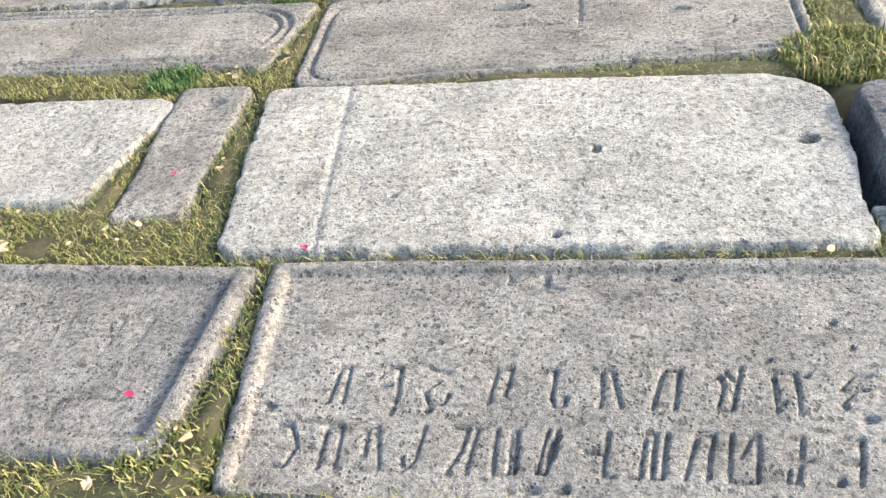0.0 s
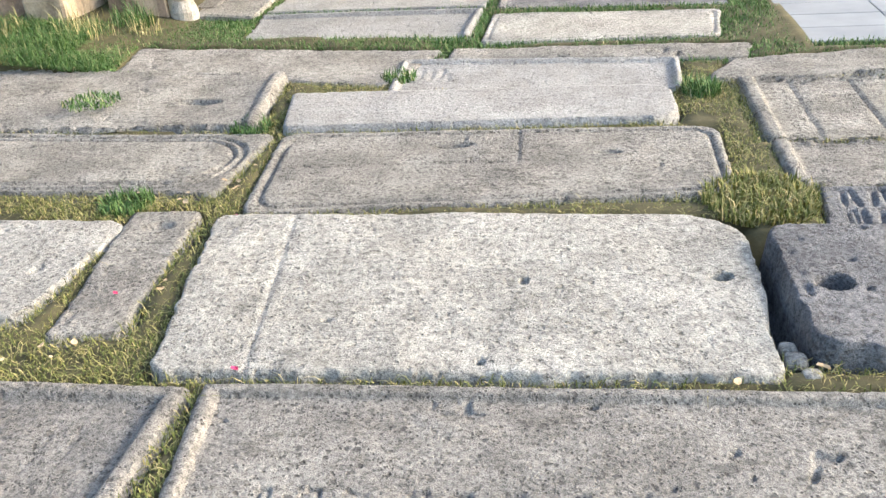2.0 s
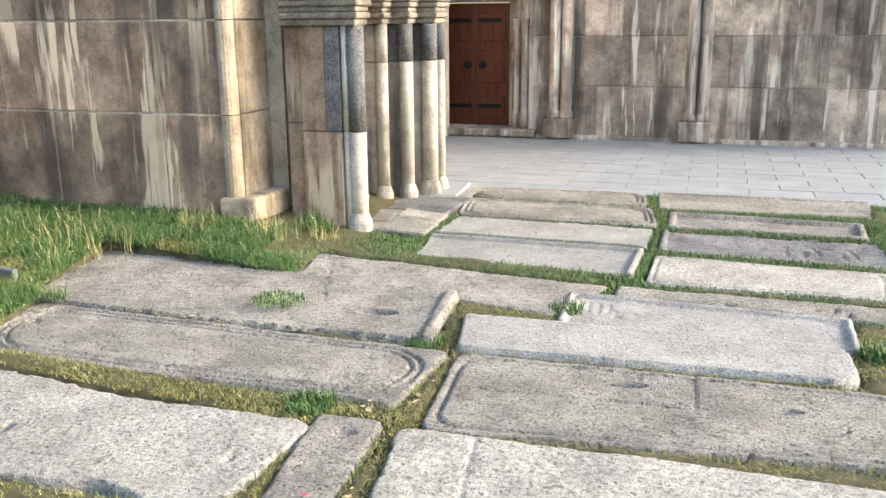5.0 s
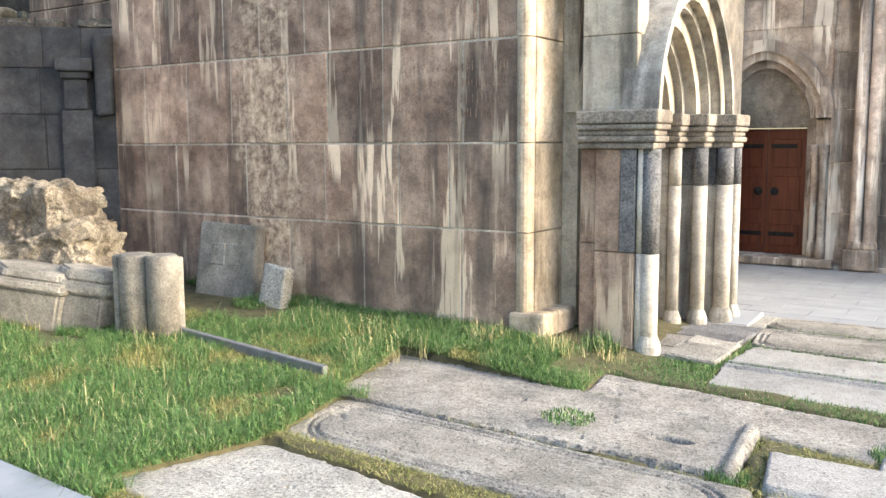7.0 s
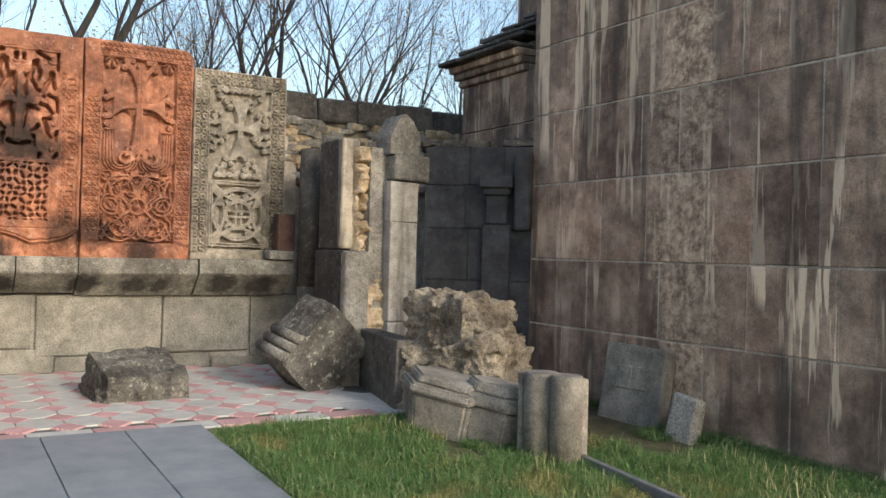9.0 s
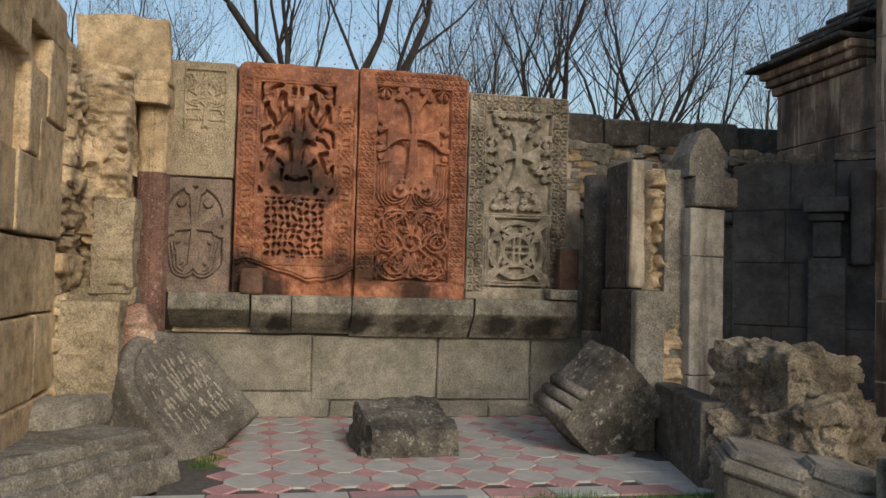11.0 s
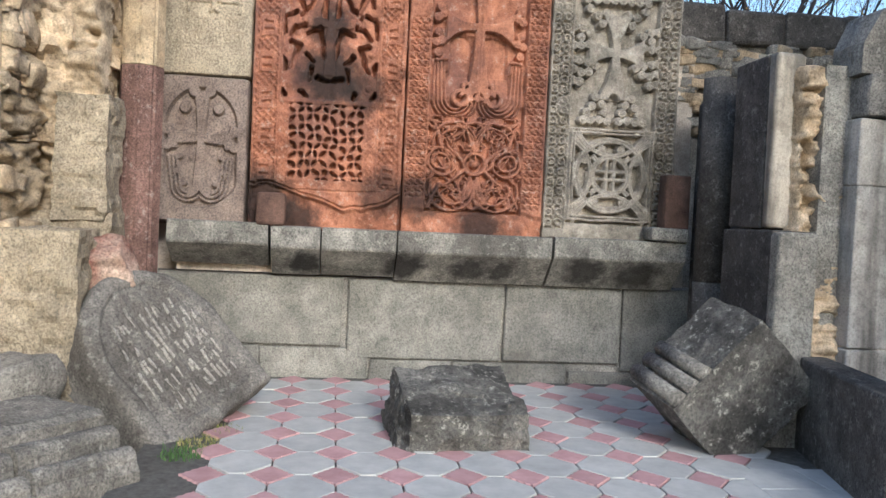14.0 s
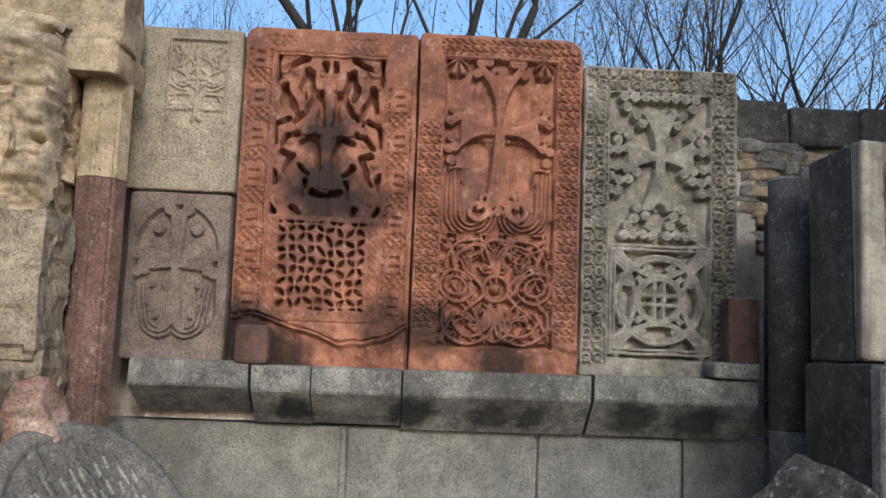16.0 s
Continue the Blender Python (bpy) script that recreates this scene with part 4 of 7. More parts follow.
gravestone(((-3.95, 3.30), (-1.47, 3.24), (-1.42, 3.94), (-4.12, 4.06)), M_SLAB, "long gravestone bordered by a double carved round-ended line", total(worn(9, 0.007, 0.014), round_line(0.05, 0.30, 0.016, 0.022, 2, 0.05), hollow(0.18, 0.45, 0.05, 0.04, 0.03)), edge_box(0.014, 0.12, 0.05, 9), 0.013)
gravestone(((-4.22, 4.06), (-1.53, 4.00), (-1.63, 4.86), (-4.50, 5.22)), M_SLAB, "large rough gravestone with worn hollows beside the grass", total(worn(10, 0.012, 0.018), hollow(2.35, 0.45, 0.15, 0.06, 0.05), hollow(1.6, 0.60, 0.07, 0.03, 0.03), frame_roll(0.10, 0.018, "r")), edge_box(0.022, 0.06, 0.06, 10, 0.03), 0.014, 0.03)
gravestone(((-2.85, 5.06), (-1.02, 4.66), (-0.74, 5.34), (-2.92, 5.60)), M_SLAB, "rough flat gravestone fitted between others", worn(11, 0.010, 0.02), edge_box(0.025, 0.05, 0.05, 11, 0.03), 0.016, -0.01)
gravestone(((-0.72, 5.10), (1.0, 4.98), (1.08, 5.28), (-0.70, 5.32)), M_SLAB, "narrow rough strip of gravestone with chipped edges", worn(12, 0.012, 0.025), edge_box(0.02, 0.03, 0.03, 12), 0.016)
gravestone(((0.72, 4.60), (1.75, 4.66), (1.9, 5.10), (0.92, 4.98)), M_SLAB, "rough grey broken gravestone", worn(13, 0.014, 0.025), edge_box(0.03, 0.06, 0.06, 13, 0.05), 0.016)
# row by the portal
for k, (c, rl, rr, fn, mat, lab) in enumerate((
        (((-2.38, 7.90), (-0.70, 7.88), (-0.78, 8.50), (-2.50, 8.44)), 0.2, 0.2, round_line(0.045, 0.2, 0.016, 0.025, 2, 0.045), M_SLAB, "round-ended gravestone with a double carved border"),
        (((-2.30, 7.12), (-0.56, 7.08), (-0.66, 7.82), (-2.40, 7.86)), 0.1, 0.12, round_line(0.045, 0.2, 0.016, 0.025, 2, 0.045), M_SLAB, "gravestone with a double carved rounded border"),
        (((-2.29, 6.44), (-0.61, 6.38), (-0.60, 7.02), (-2.26, 7.08)), 0.03, 0.03, frame_roll(0.05, 0.012, "b"), M_SMOOTH, "plain smooth grey gravestone in grass seams"),
        (((-2.22, 5.76), (-0.64, 5.63), (-0.61, 6.33), (-2.29, 6.38)), 0.03, 0.03, total(frame_roll(0.06, 0.022, "rt"), bars(((0.12, 0.10, 0.75, 1.45, 0.05),), 9, 0.010, 0.004)), M_SMOOTH, "grey gravestone with a rolled border"),
        (((-0.60, 7.80), (1.16, 7.86), (1.24, 8.55), (-0.66, 8.56)), 0.04, 0.04, frame_roll(0.05, 0.012, "tb"), M_SLAB, "grey gravestone by the paving"),
        (((-0.50, 7.08), (1.02, 7.06), (1.06, 7.60), (-0.50, 7.68)), 0.04, 0.04, frame_roll(0.07, 0.03, "lrtb"), M_SLAB, "grey gravestone with raised border"),
        (((-0.52, 6.34), (1.08, 6.24), (1.06, 6.94), (-0.52, 6.96)), 0.03, 0.03, total(frame_roll(0.05, 0.02, "l"), bars(((0.15, 0.3, 0.9, 1.4, 0.12),), 19, 0.02, 0.012)), M_BASALT, "dark basalt gravestone with carved marks"),
        (((-0.55, 5.44), (0.92, 5.44), (1.0, 6.06), (-0.53, 6.16)), 0.05, 0.05, round_line(0.04, 0.08, 0.014, 0.012, 1), M_PALE, "pale gravestone among the grass seams"))):
    gravestone(c, mat, lab, total(worn(20 + k, 0.005, 0.012), fn), edge_box(0.012, rl, rr, 20 + k), 0.012)
# right side
gravestone(((0.91, 3.77), (2.3, 3.80), (2.3, 4.62), (0.90, 4.62)), M_SLAB, "grey gravestone with raised bands and a hollow", total(worn(31, 0.006, 0.014), frame_roll(0.09, 0.035, "l"), cut_rect(0.25, 0.55, -1, 2), hollow(0.72, 0.46, 0.08, 0.05, 0.04)), edge_box(0.012, 0.03, 0.03, 31), 0.014, 0.01)
gravestone(((0.93, 3.30), (2.3, 3.27), (2.3, 3.76), (0.92, 3.74)), M_SLAB, "grey gravestone with a rounded edge", total(worn(32, 0.006, 0.014), frame_roll(0.08, 0.03, "l")), edge_box(0.012, 0.03, 0.03, 32), 0.014, 0.01)
gravestone(((0.98, 2.90), (2.2, 2.88), (2.2, 3.27), (1.02, 3.28)), M_BASALT, "dark basalt gravestone with deep carved lines", total(worn(33, 0.005, 0.012), letters((("fgbqdrenvi", 0.05, 0.21, 0.14, 0.12), ("rgsulfoqbv", 0.05, 0.03, 0.14, 0.12)), 0.013, 0.009, 0.022)), edge_box(0.012, seed=33), 0.008)
gravestone(((0.76, 2.10), (2.0, 2.06), (2.0, 2.84), (0.73, 2.84)), M_BASALT, "thick dark basalt gravestone with an oval hole", total(worn(34, 0.012, 0.012), hollow(0.14, 0.36, 0.06, 0.055, 0.10)), edge_box(0.018, 0.09, 0.05, 34), 0.009, 0.06, 0.2)

ground_sheet()

# ---- paving ----
pavement = thing("pavement", (0, 10.4, -0.02), "light blue-grey stone paving before the church", "pavement", kind="structure")
rng = random.Random(9)
PAVE_MESH = {}


def paver(w, d, h, mat, bevel=0.004):
    key = (round(w, 3), round(d, 3), h, mat.name)
    if key not in PAVE_MESH:
        me = bpy.data.meshes.new("paver")
        bm = box_bm(-w / 2, w / 2, -d / 2, d / 2, -h, 0, bevel)
        bm.to_mesh(me)
        bm.free()
        me.materials.append(mat)
        PAVE_MESH[key] = me
    return PAVE_MESH[key]


def lay(name, x, y, z, w, d, h, mat, parent):
    o = new(name, paver(w, d, h, mat))
    o.parent = parent
    o.location = Vector((x, y, z)) - parent.location
    return o


y = 8.62
row = 0
while y < 12.35:
    x = -7.0 + (0.3 if row % 2 else 0.0)
    while x < 9.5:
        if not (x < -2.6 and y < 8.5):
            lay("paver", x, y, -0.02 + rng.uniform(-0.003, 0.002), 0.595, 0.295, 0.08, M_PAVE, pavement)
        x += 0.6
    y += 0.3
    row += 1
for i in range(7):
    for j in range(11):
        lay("paver", 1.66 + i * 0.6, 5.45 + j * 0.3, -0.02 + rng.uniform(-0.003, 0.002), 0.595, 0.295, 0.08, M_PAVE, pavement)
box("bed", -7.4, 10, -1.95, 2.0, -0.12, -0.012, M_JOINT, pavement, "sandy joints", 0)
box("bed", 1.35, 6, -5.1, -1.95, -0.12, -0.012, M_JOINT, pavement, bevel=0)

path = thing("garden_path", (-5.6, 0.9, 0), "smooth blue-grey stone slab path through the grass", "path", kind="structure")
for i in range(7):
    for j in range(3):
        x0 = -8.4 + i * 0.9 + (0.45 if j % 2 else 0)
        x0, x1 = max(x0, -8.18), x0 + 0.893
        x, y = (x0 + x1) / 2, 0.18 + j * 0.62
        z = 0.025 + 0.19 * (-2.6 - x) / 5.4
        o = lay("path_slab", x, y + 0.29, z, x1 - x0, 0.613, 0.06, M_PATH, path)
        o.rotation_euler = (0, math.atan(0.225 / 5.4), 0)
lay("path_slab", -8.068, 1.09, 0.217, 0.224, 0.613, 0.06, M_PATH, path).rotation_euler = (0, math.atan(0.225 / 5.4), 0)
bed = box("bed", -2.57, 2.7, -0.95, 1.02, -0.08, 0.0, M_JOINT, path, "sandy joints", 0)
bed.rotation_euler = (0, math.atan(0.225 / 5.4), 0)
bed.location = (0.0, 0, float(ground_z(-5.6, 1.0)) - 0.015)

# court tiles: white eight-sided and pink lozenge pavers
tiles = thing("pavement_court", (-10.1, 2.0, 0.2), "white and pink patterned concrete pavers", "pavement", kind="structure")
TY, TX = 0.372, 0.47


def tile_mesh(name, pts, mat, h=0.05):
    bm = bmesh.new()
    n = len(pts)
    lo = [bm.verts.new((x, y, -h)) for x, y in pts]
    mid = [bm.verts.new((x, y, -0.004)) for x, y in pts]
    hi = [bm.verts.new((x * 0.982, y * 0.982, 0)) for x, y in pts]
    for i in range(n):
        j = (i + 1) % n
        bm.faces.new((lo[i], lo[j], mid[j], mid[i]))
        bm.faces.new((mid[i], mid[j], hi[j], hi[i]))
    bm.faces.new(hi)
    bm.normal_update()
    me = bpy.data.meshes.new(name)
    bm.to_mesh(me)
    bm.free()
    me.materials.append(mat)
    return me


def scallop(pts, amp, n=4):
    out = []
    for i, p in enumerate(pts):
        q = pts[(i + 1) % len(pts)]
        d = Vector((q[0] - p[0], q[1] - p[1], 0))
        nn = Vector((d.y, -d.x, 0)).normalized()
        for k in range(n):
            c = Vector((p[0], p[1], 0)) + d * (k / n)
            if k % 2:
                c += nn * amp
            out.append((c.x, c.y))
    return out


ga, gb = 0.172, 0.132
PINK = tile_mesh("pink_paver", scallop([(-ga, 0), (-ga * 0.5, -gb * 0.52), (0, -gb), (ga * 0.5, -gb * 0.52), (ga, 0), (ga * 0.5, gb * 0.52), (0, gb), (-ga * 0.5, gb * 0.52)], -0.011, 4), M_TPINK)
e1, e2, g = TX / 2 - ga - 0.012, TY / 2 - gb - 0.010, 0.006
hx, hy = TX / 2 - g, TY / 2 - g
WHITE = tile_mesh("white_paver", [(-hx, -e2), (-e1, -hy), (e1, -hy), (hx, -e2), (hx, e2), (e1, hy), (-e1, hy), (-hx, e2)], M_TWHITE)
rng = random.Random(21)
for i in range(9):
    for j in range(11):
        for name, me, dx, dy in (("pink_paver", PINK, 0, 0), ("white_paver", WHITE, TX / 2, TY / 2)):
            x, y = -8.62 - i * TX - dx, 0.30 + j * TY + dy
            if x < -12.0 or y < 0.15 or y > 3.95 or (x > -8.55):
                continue
            o = new(name, me)
            o.parent = tiles
            o.location = (x + 10.1, y - 2.0, rng.uniform(-0.004, 0.003))
            o.rotation_euler = (rng.uniform(-0.008, 0.008), rng.uniform(-0.008, 0.008), 0)
for k in range(9):
    lay("border_paver", -8.32, -0.05 + k * 0.5, 0.2, 0.26, 0.488, 0.05, M_TPINK if k % 2 else M_TWHITE, tiles)
for i in range(2):
    for j in range(2):
        lay("plain_paver", -8.68 - i * 0.42, 3.72 + j * 0.42, 0.203, 0.41, 0.41, 0.05, M_TWHITE, tiles)
box("bed", -2.1, 1.93, -2.15, 2.5, -0.12, -0.018, M_JOINT, tiles, "dark sandy joints", 0)


# ---- carved stone crosses ----
def bump01(d, t):
    return np.sqrt(np.clip(1 - (d / t) ** 2, 0, 1))


def seg(u, v, x0, y0, x1, y1, r0, r1=None):
    """A tapered bar as a raised mask, 0 to 1."""
    r1 = r0 if r1 is None else r1
    dx, dy = x1 - x0, y1 - y0
    t = np.clip(((u - x0) * dx + (v - y0) * dy) / (dx * dx + dy * dy), 0, 1)
    return bump01(np.hypot(u - x0 - dx * t, v - y0 - dy * t), r0 + (r1 - r0) * t)


def flat(u, v, x0, y0, x1, y1, r0, r1, soft=0.006):
    dx, dy = x1 - x0, y1 - y0
    L = math.hypot(dx, dy)
    t = ((u - x0) * dx + (v - y0) * dy) / (L * L)
    d = np.abs((u - x0) * dy - (v - y0) * dx) / L
    w = r0 + (r1 - r0) * np.clip(t, 0, 1)
    e = np.minimum(np.minimum(w - d, t * L), (1 - t) * L)
    return np.clip(e / soft, 0, 1)


def ring(u, v, cx, cy, r, t):
    return bump01(np.hypot(u - cx, v - cy) - r, t)


def disc(u, v, cx, cy, r):
    return bump01(np.hypot(u - cx, v - cy), r)


def rope(s, w, p, a, t):
    x = a * np.sin(2 * math.pi * s / p)
    k = np.sqrt(1 + (a * 2 * math.pi / p * np.cos(2 * math.pi * s / p)) ** 2)
    return np.maximum(bump01((w - x) / k, t), bump01((w + x) / k, t))


def inside(u, v, x0, x1, y0, y1, soft=0.006):
    return np.clip(np.minimum(np.minimum(u - x0, x1 - u), np.minimum(v - y0, y1 - v)) / soft, 0, 1)


def band_knots(u, v, W, H, bw, p, t, y0=0.0, top=True):
    """Interlaced rope in a strip round the sides and the top."""
    m = np.zeros_like(u)
    c = bw / 2
    a = bw * 0.30
    left = rope(v, u - c, p, a, t) * (u < bw)
    right = rope(v, W - u - c, p, a, t) * (W - u < bw)
    m = np.maximum(left, right) * (v > y0)
    if top:
        m = np.where(H - v < bw, rope(u, H - v - c, p, a, t), m)
    return m


def vines(u, v, cx, w, y0, y1, seed, count, r=0.02):
    """Curling stems, mirrored about the middle."""
    rng = random.Random(seed)
    m = np.zeros_like(u)
    s = np.abs(u - cx)
    for k in range(count):
        x, y = rng.uniform(0.02, w), rng.uniform(y0, y1)
        a = rng.uniform(0, 2 * math.pi)
        turn = rng.uniform(-0.9, 0.9)
        for i in range(3):
            x2, y2 = x + math.cos(a) * 0.05, y + math.sin(a) * 0.06
            x2, y2 = min(max(x2, 0.0), w), min(max(y2, y0), y1)
            if (x2, y2) == (x, y):
                break
            m = np.maximum(m, seg(s, v, x, y, x2, y2, r * (1 - i * 0.18)))
            x, y = x2, y2
            a += turn
        m = np.maximum(m, disc(s, v, x, y, r * 1.25))
    return m


def cross_of(u, v, cx, cy, up, down, arm, w0, w1):
    m = np.maximum(flat(u, v, cx, cy, cx, cy + up, w0, w1), flat(u, v, cx, cy, cx, cy - down, w0, w1))
    m = np.maximum(m, np.maximum(flat(u, v, cx, cy, cx + arm, cy, w0, w1), flat(u, v, cx, cy, cx - arm, cy, w0, w1)))
    for x, y, dx, dy in ((cx, cy + up, 1, 0), (cx, cy - down, 1, 0), (cx + arm, cy, 0, 1), (cx - arm, cy, 0, 1)):
        for s in (-1, 1):
            m = np.maximum(m, disc(u, v, x + dx * s * w1, y + dy * s * w1, w1 * 0.75))
    return m


def grain(u, v, seed, amp=0.006):
    return (fbm(u * 9, v * 9, seed, 4) - 0.5) * 2 * amp - 0.012 * sstep(0.72, 0.9, fbm(u * 4, v * 4, seed + 7, 3))


def warp(u, v, amp, f, seed):
    return u + amp * (fbm(u * f, v * f, seed, 2) - 0.5) * 2, v + amp * (fbm(u * f + 9, v * f, seed + 1, 2) - 0.5) * 2


def knots(u, v, p, t=0.40, seed=0, amp=0.02):
    """Interlaced bands crossing on the slant, a little uneven, as a raised mask with a groove along each band."""
    a, b = warp(u, v, amp, 7, seed)
    x, y = np.sin((a + b) * math.pi / p), np.sin((a - b) * math.pi / p)
    over = np.sin(a * 2 * math.pi / p) * np.sin(b * 2 * math.pi / p) > 0
    m1, m2 = bump01(x, t), bump01(y, t)
    g1, g2 = m1 - 0.45 * bump01(x, t * 0.28), m2 - 0.45 * bump01(y, t * 0.28)
    return np.where(over, np.maximum(g1, g2 * 0.75 * (m1 == 0)), np.maximum(g2, g1 * 0.75 * (m2 == 0)))


def chips(u, v, seed):
    """Worn and broken spots that flatten the carving."""
    return sstep(0.60, 0.74, fbm(u * 3.3, v * 3.3, seed, 4))


def slots(s, v, rows, r):
    """Deep slots between the stems, as a mask."""
    m = np.zeros_like(s)
    for pts in rows:
        for (x0, y0), (x1, y1) in zip(pts, pts[1:]):
            m = np.maximum(m, seg(s, v, x0, y0, x1, y1, r, r * 0.8))
    return m


def balls_at(s, v, pts, r):
    """Knobs with a ring cut into each one."""
    m = np.zeros_like(s)
    for x, y in pts:
        d = np.hypot(s - x, v - y)
        m = np.maximum(m, bump01(d, r) * (1 - 0.45 * bump01(d - r * 0.55, r * 0.2)))
    return m


def carve_dark(u, v, W, H):
    h = grain(u, v, 41)
    u, v = warp(u, v, 0.012, 7, 91)
    cx = 0.655
    s = np.abs(u - cx)
    # plaited side strips with pairs of square cuts
    side = np.clip(inside(u, v, 0.02, 0.215, 0.36, 2.42) + inside(u, v, 1.10, W - 0.03, 0.36, 2.15), 0, 1)
    plait = knots(u, v, 0.062, 0.55, 61, 0.006)
    cell = (v / 0.31) % 1
    quiet = (cell > 0.34) & (cell < 0.92)
    un = np.minimum(np.abs(u - 0.118), np.abs(u - 1.20))
    bars2 = ((np.abs(cell - 0.50) < 0.045) | (np.abs(cell - 0.72) < 0.045)) & (un < 0.038)
    lines = (np.abs(un - 0.068) < 0.008) & quiet
    h += side * (0.030 * (np.where(quiet & (un < 0.075), 0.9, plait) - 1) - 0.035 * bars2 - 0.014 * lines)
    top = np.clip(inside(u, v, 0.15, 0.40, 2.44, 2.53) + inside(u, v, 0.75, 1.0, 2.40, 2.53), 0, 1)
    h += top * 0.014 * (knots(u, v, 0.06, 0.5, 62, 0.006) - 1)
    # deep panel: cross and heavy stems left standing between slots
    p = inside(u, v, 0.245, 1.075, 1.13, 2.385, 0.012)
    rows = (((0.055, 2.09), (0.05, 1.83)), ((0.09, 2.09), (0.17, 1.99), (0.18, 1.92)), ((0.14, 2.25), (0.13, 2.13), (0.10, 2.06)),
            ((0.17, 2.27), (0.21, 2.15), (0.20, 2.05)), ((0.045, 2.33), (0.045, 2.27)), ((0.33, 2.14), (0.29, 2.02), (0.25, 1.92)),
            ((0.34, 2.12), (0.36, 1.97)), ((0.22, 1.765), (0.29, 1.75), (0.345, 1.68)), ((0.09, 1.745), (0.06, 1.62), (0.055, 1.5)),
            ((0.09, 1.745), (0.19, 1.70)), ((0.33, 1.62), (0.26, 1.60), (0.33, 1.40)), ((0.405, 2.36), (0.405, 2.18)), ((0.405, 1.82), (0.40, 1.70)),
            ((0.40, 1.46), (0.38, 1.38)), ((0.16, 1.40), (0.17, 1.30)), ((0.40, 1.20), (0.36, 1.165)), ((0.24, 1.20), (0.21, 1.16)),
            ((0.18, 2.36), (0.30, 2.30)), ((0.20, 1.52), (0.15, 1.46)), ((0.10, 1.33), (0.03, 1.30)), ((0.25, 1.86), (0.20, 1.93)), ((0.31, 1.88), (0.38, 1.85)))
    cut = slots(s + 0.022 * (fbm(u * 9, v * 9, 36, 2) - 0.5) * 2, v, rows, 0.027)
    stems = 0.5 + 0.5 * np.sin(38 * s + 26 * v + 7 * fbm(u * 5, v * 5, 31, 2))
    cross = np.maximum(flat(u, v, cx, 1.80, cx, 2.20, 0.035, 0.055), flat(u, v, cx, 1.80, cx, 1.34, 0.04, 0.065))
    cross = np.maximum(cross, flat(u, v, cx - 0.21, 1.80, cx + 0.21, 1.80, 0.048, 0.048))
    knob = balls_at(s, v, ((0.35, 2.30), (0.37, 2.16), (0.26, 2.24), (0.36, 1.86), (0.37, 1.55), (0.34, 1.25), (0.05, 2.24), (0.23, 1.82), (0.28, 1.70)), 0.062)
    knob = np.maximum(knob, ring(s, v, 0.35, 2.28, 0.045, 0.018))
    top_m = np.maximum(np.maximum(0.45 + 0.25 * stems, cross), np.maximum(knob, 0.0))
    h += p * (-0.05 + 0.05 * top_m - 0.15 * sstep(0.05, 0.5, cut) * (1 - 0.8 * (cross > 0.5)))
    # pierced lattice below: bands round small lens-shaped holes
    q = inside(u, v, 0.32, 0.985, 0.43, 1.10, 0.01)
    a, b = warp(u, v, 0.035, 5, 63)
    c = 0.076
    ia, ib = np.floor(a / c), np.floor(b / c)
    la, lb = a / c - ia - 0.5, b / c - ib - 0.5
    sgn = np.where((ia + ib) % 2 == 0, 1.0, -1.0)
    e1, e2 = (la + sgn * lb) * 0.707, (la - sgn * lb) * 0.707
    hole = sstep(1.0, 0.6, (e1 / 0.50) ** 2 + (e2 / 0.27) ** 2)
    g = e2
    solid_ = chips(u, v, 12)
    h += q * (-0.012 - 0.10 * hole * (1 - 0.8 * solid_) + 0.012 * np.abs(g))
    for x0, x1 in ((0.235, 0.315), (0.99, 1.075)):
        h += inside(u, v, x0, x1, 0.40, 1.10) * 0.014 * (knots(u, v, 0.05, 0.5, 66, 0.006) - 1)
    h -= 0.014 * (np.abs(inside(u, v, 0.215, 1.09, 0.33, 2.41, 0.02) - 0.5) < 0.4)
    # broken foot
    line = 0.30 + 0.10 * np.sin(u * 4.6 + 0.6) + 0.10 * (fbm(u * 5, v * 2, 3, 3) - 0.5)
    foot = sstep(0.0, 0.05, line - v)
    h += foot * (-0.07 + 0.10 * (fbm(u * 6, v * 6, 15, 4) - 0.5)) - 0.03 * bump01(v - line, 0.012)
    return h - 0.012 * chips(u, v, 57)


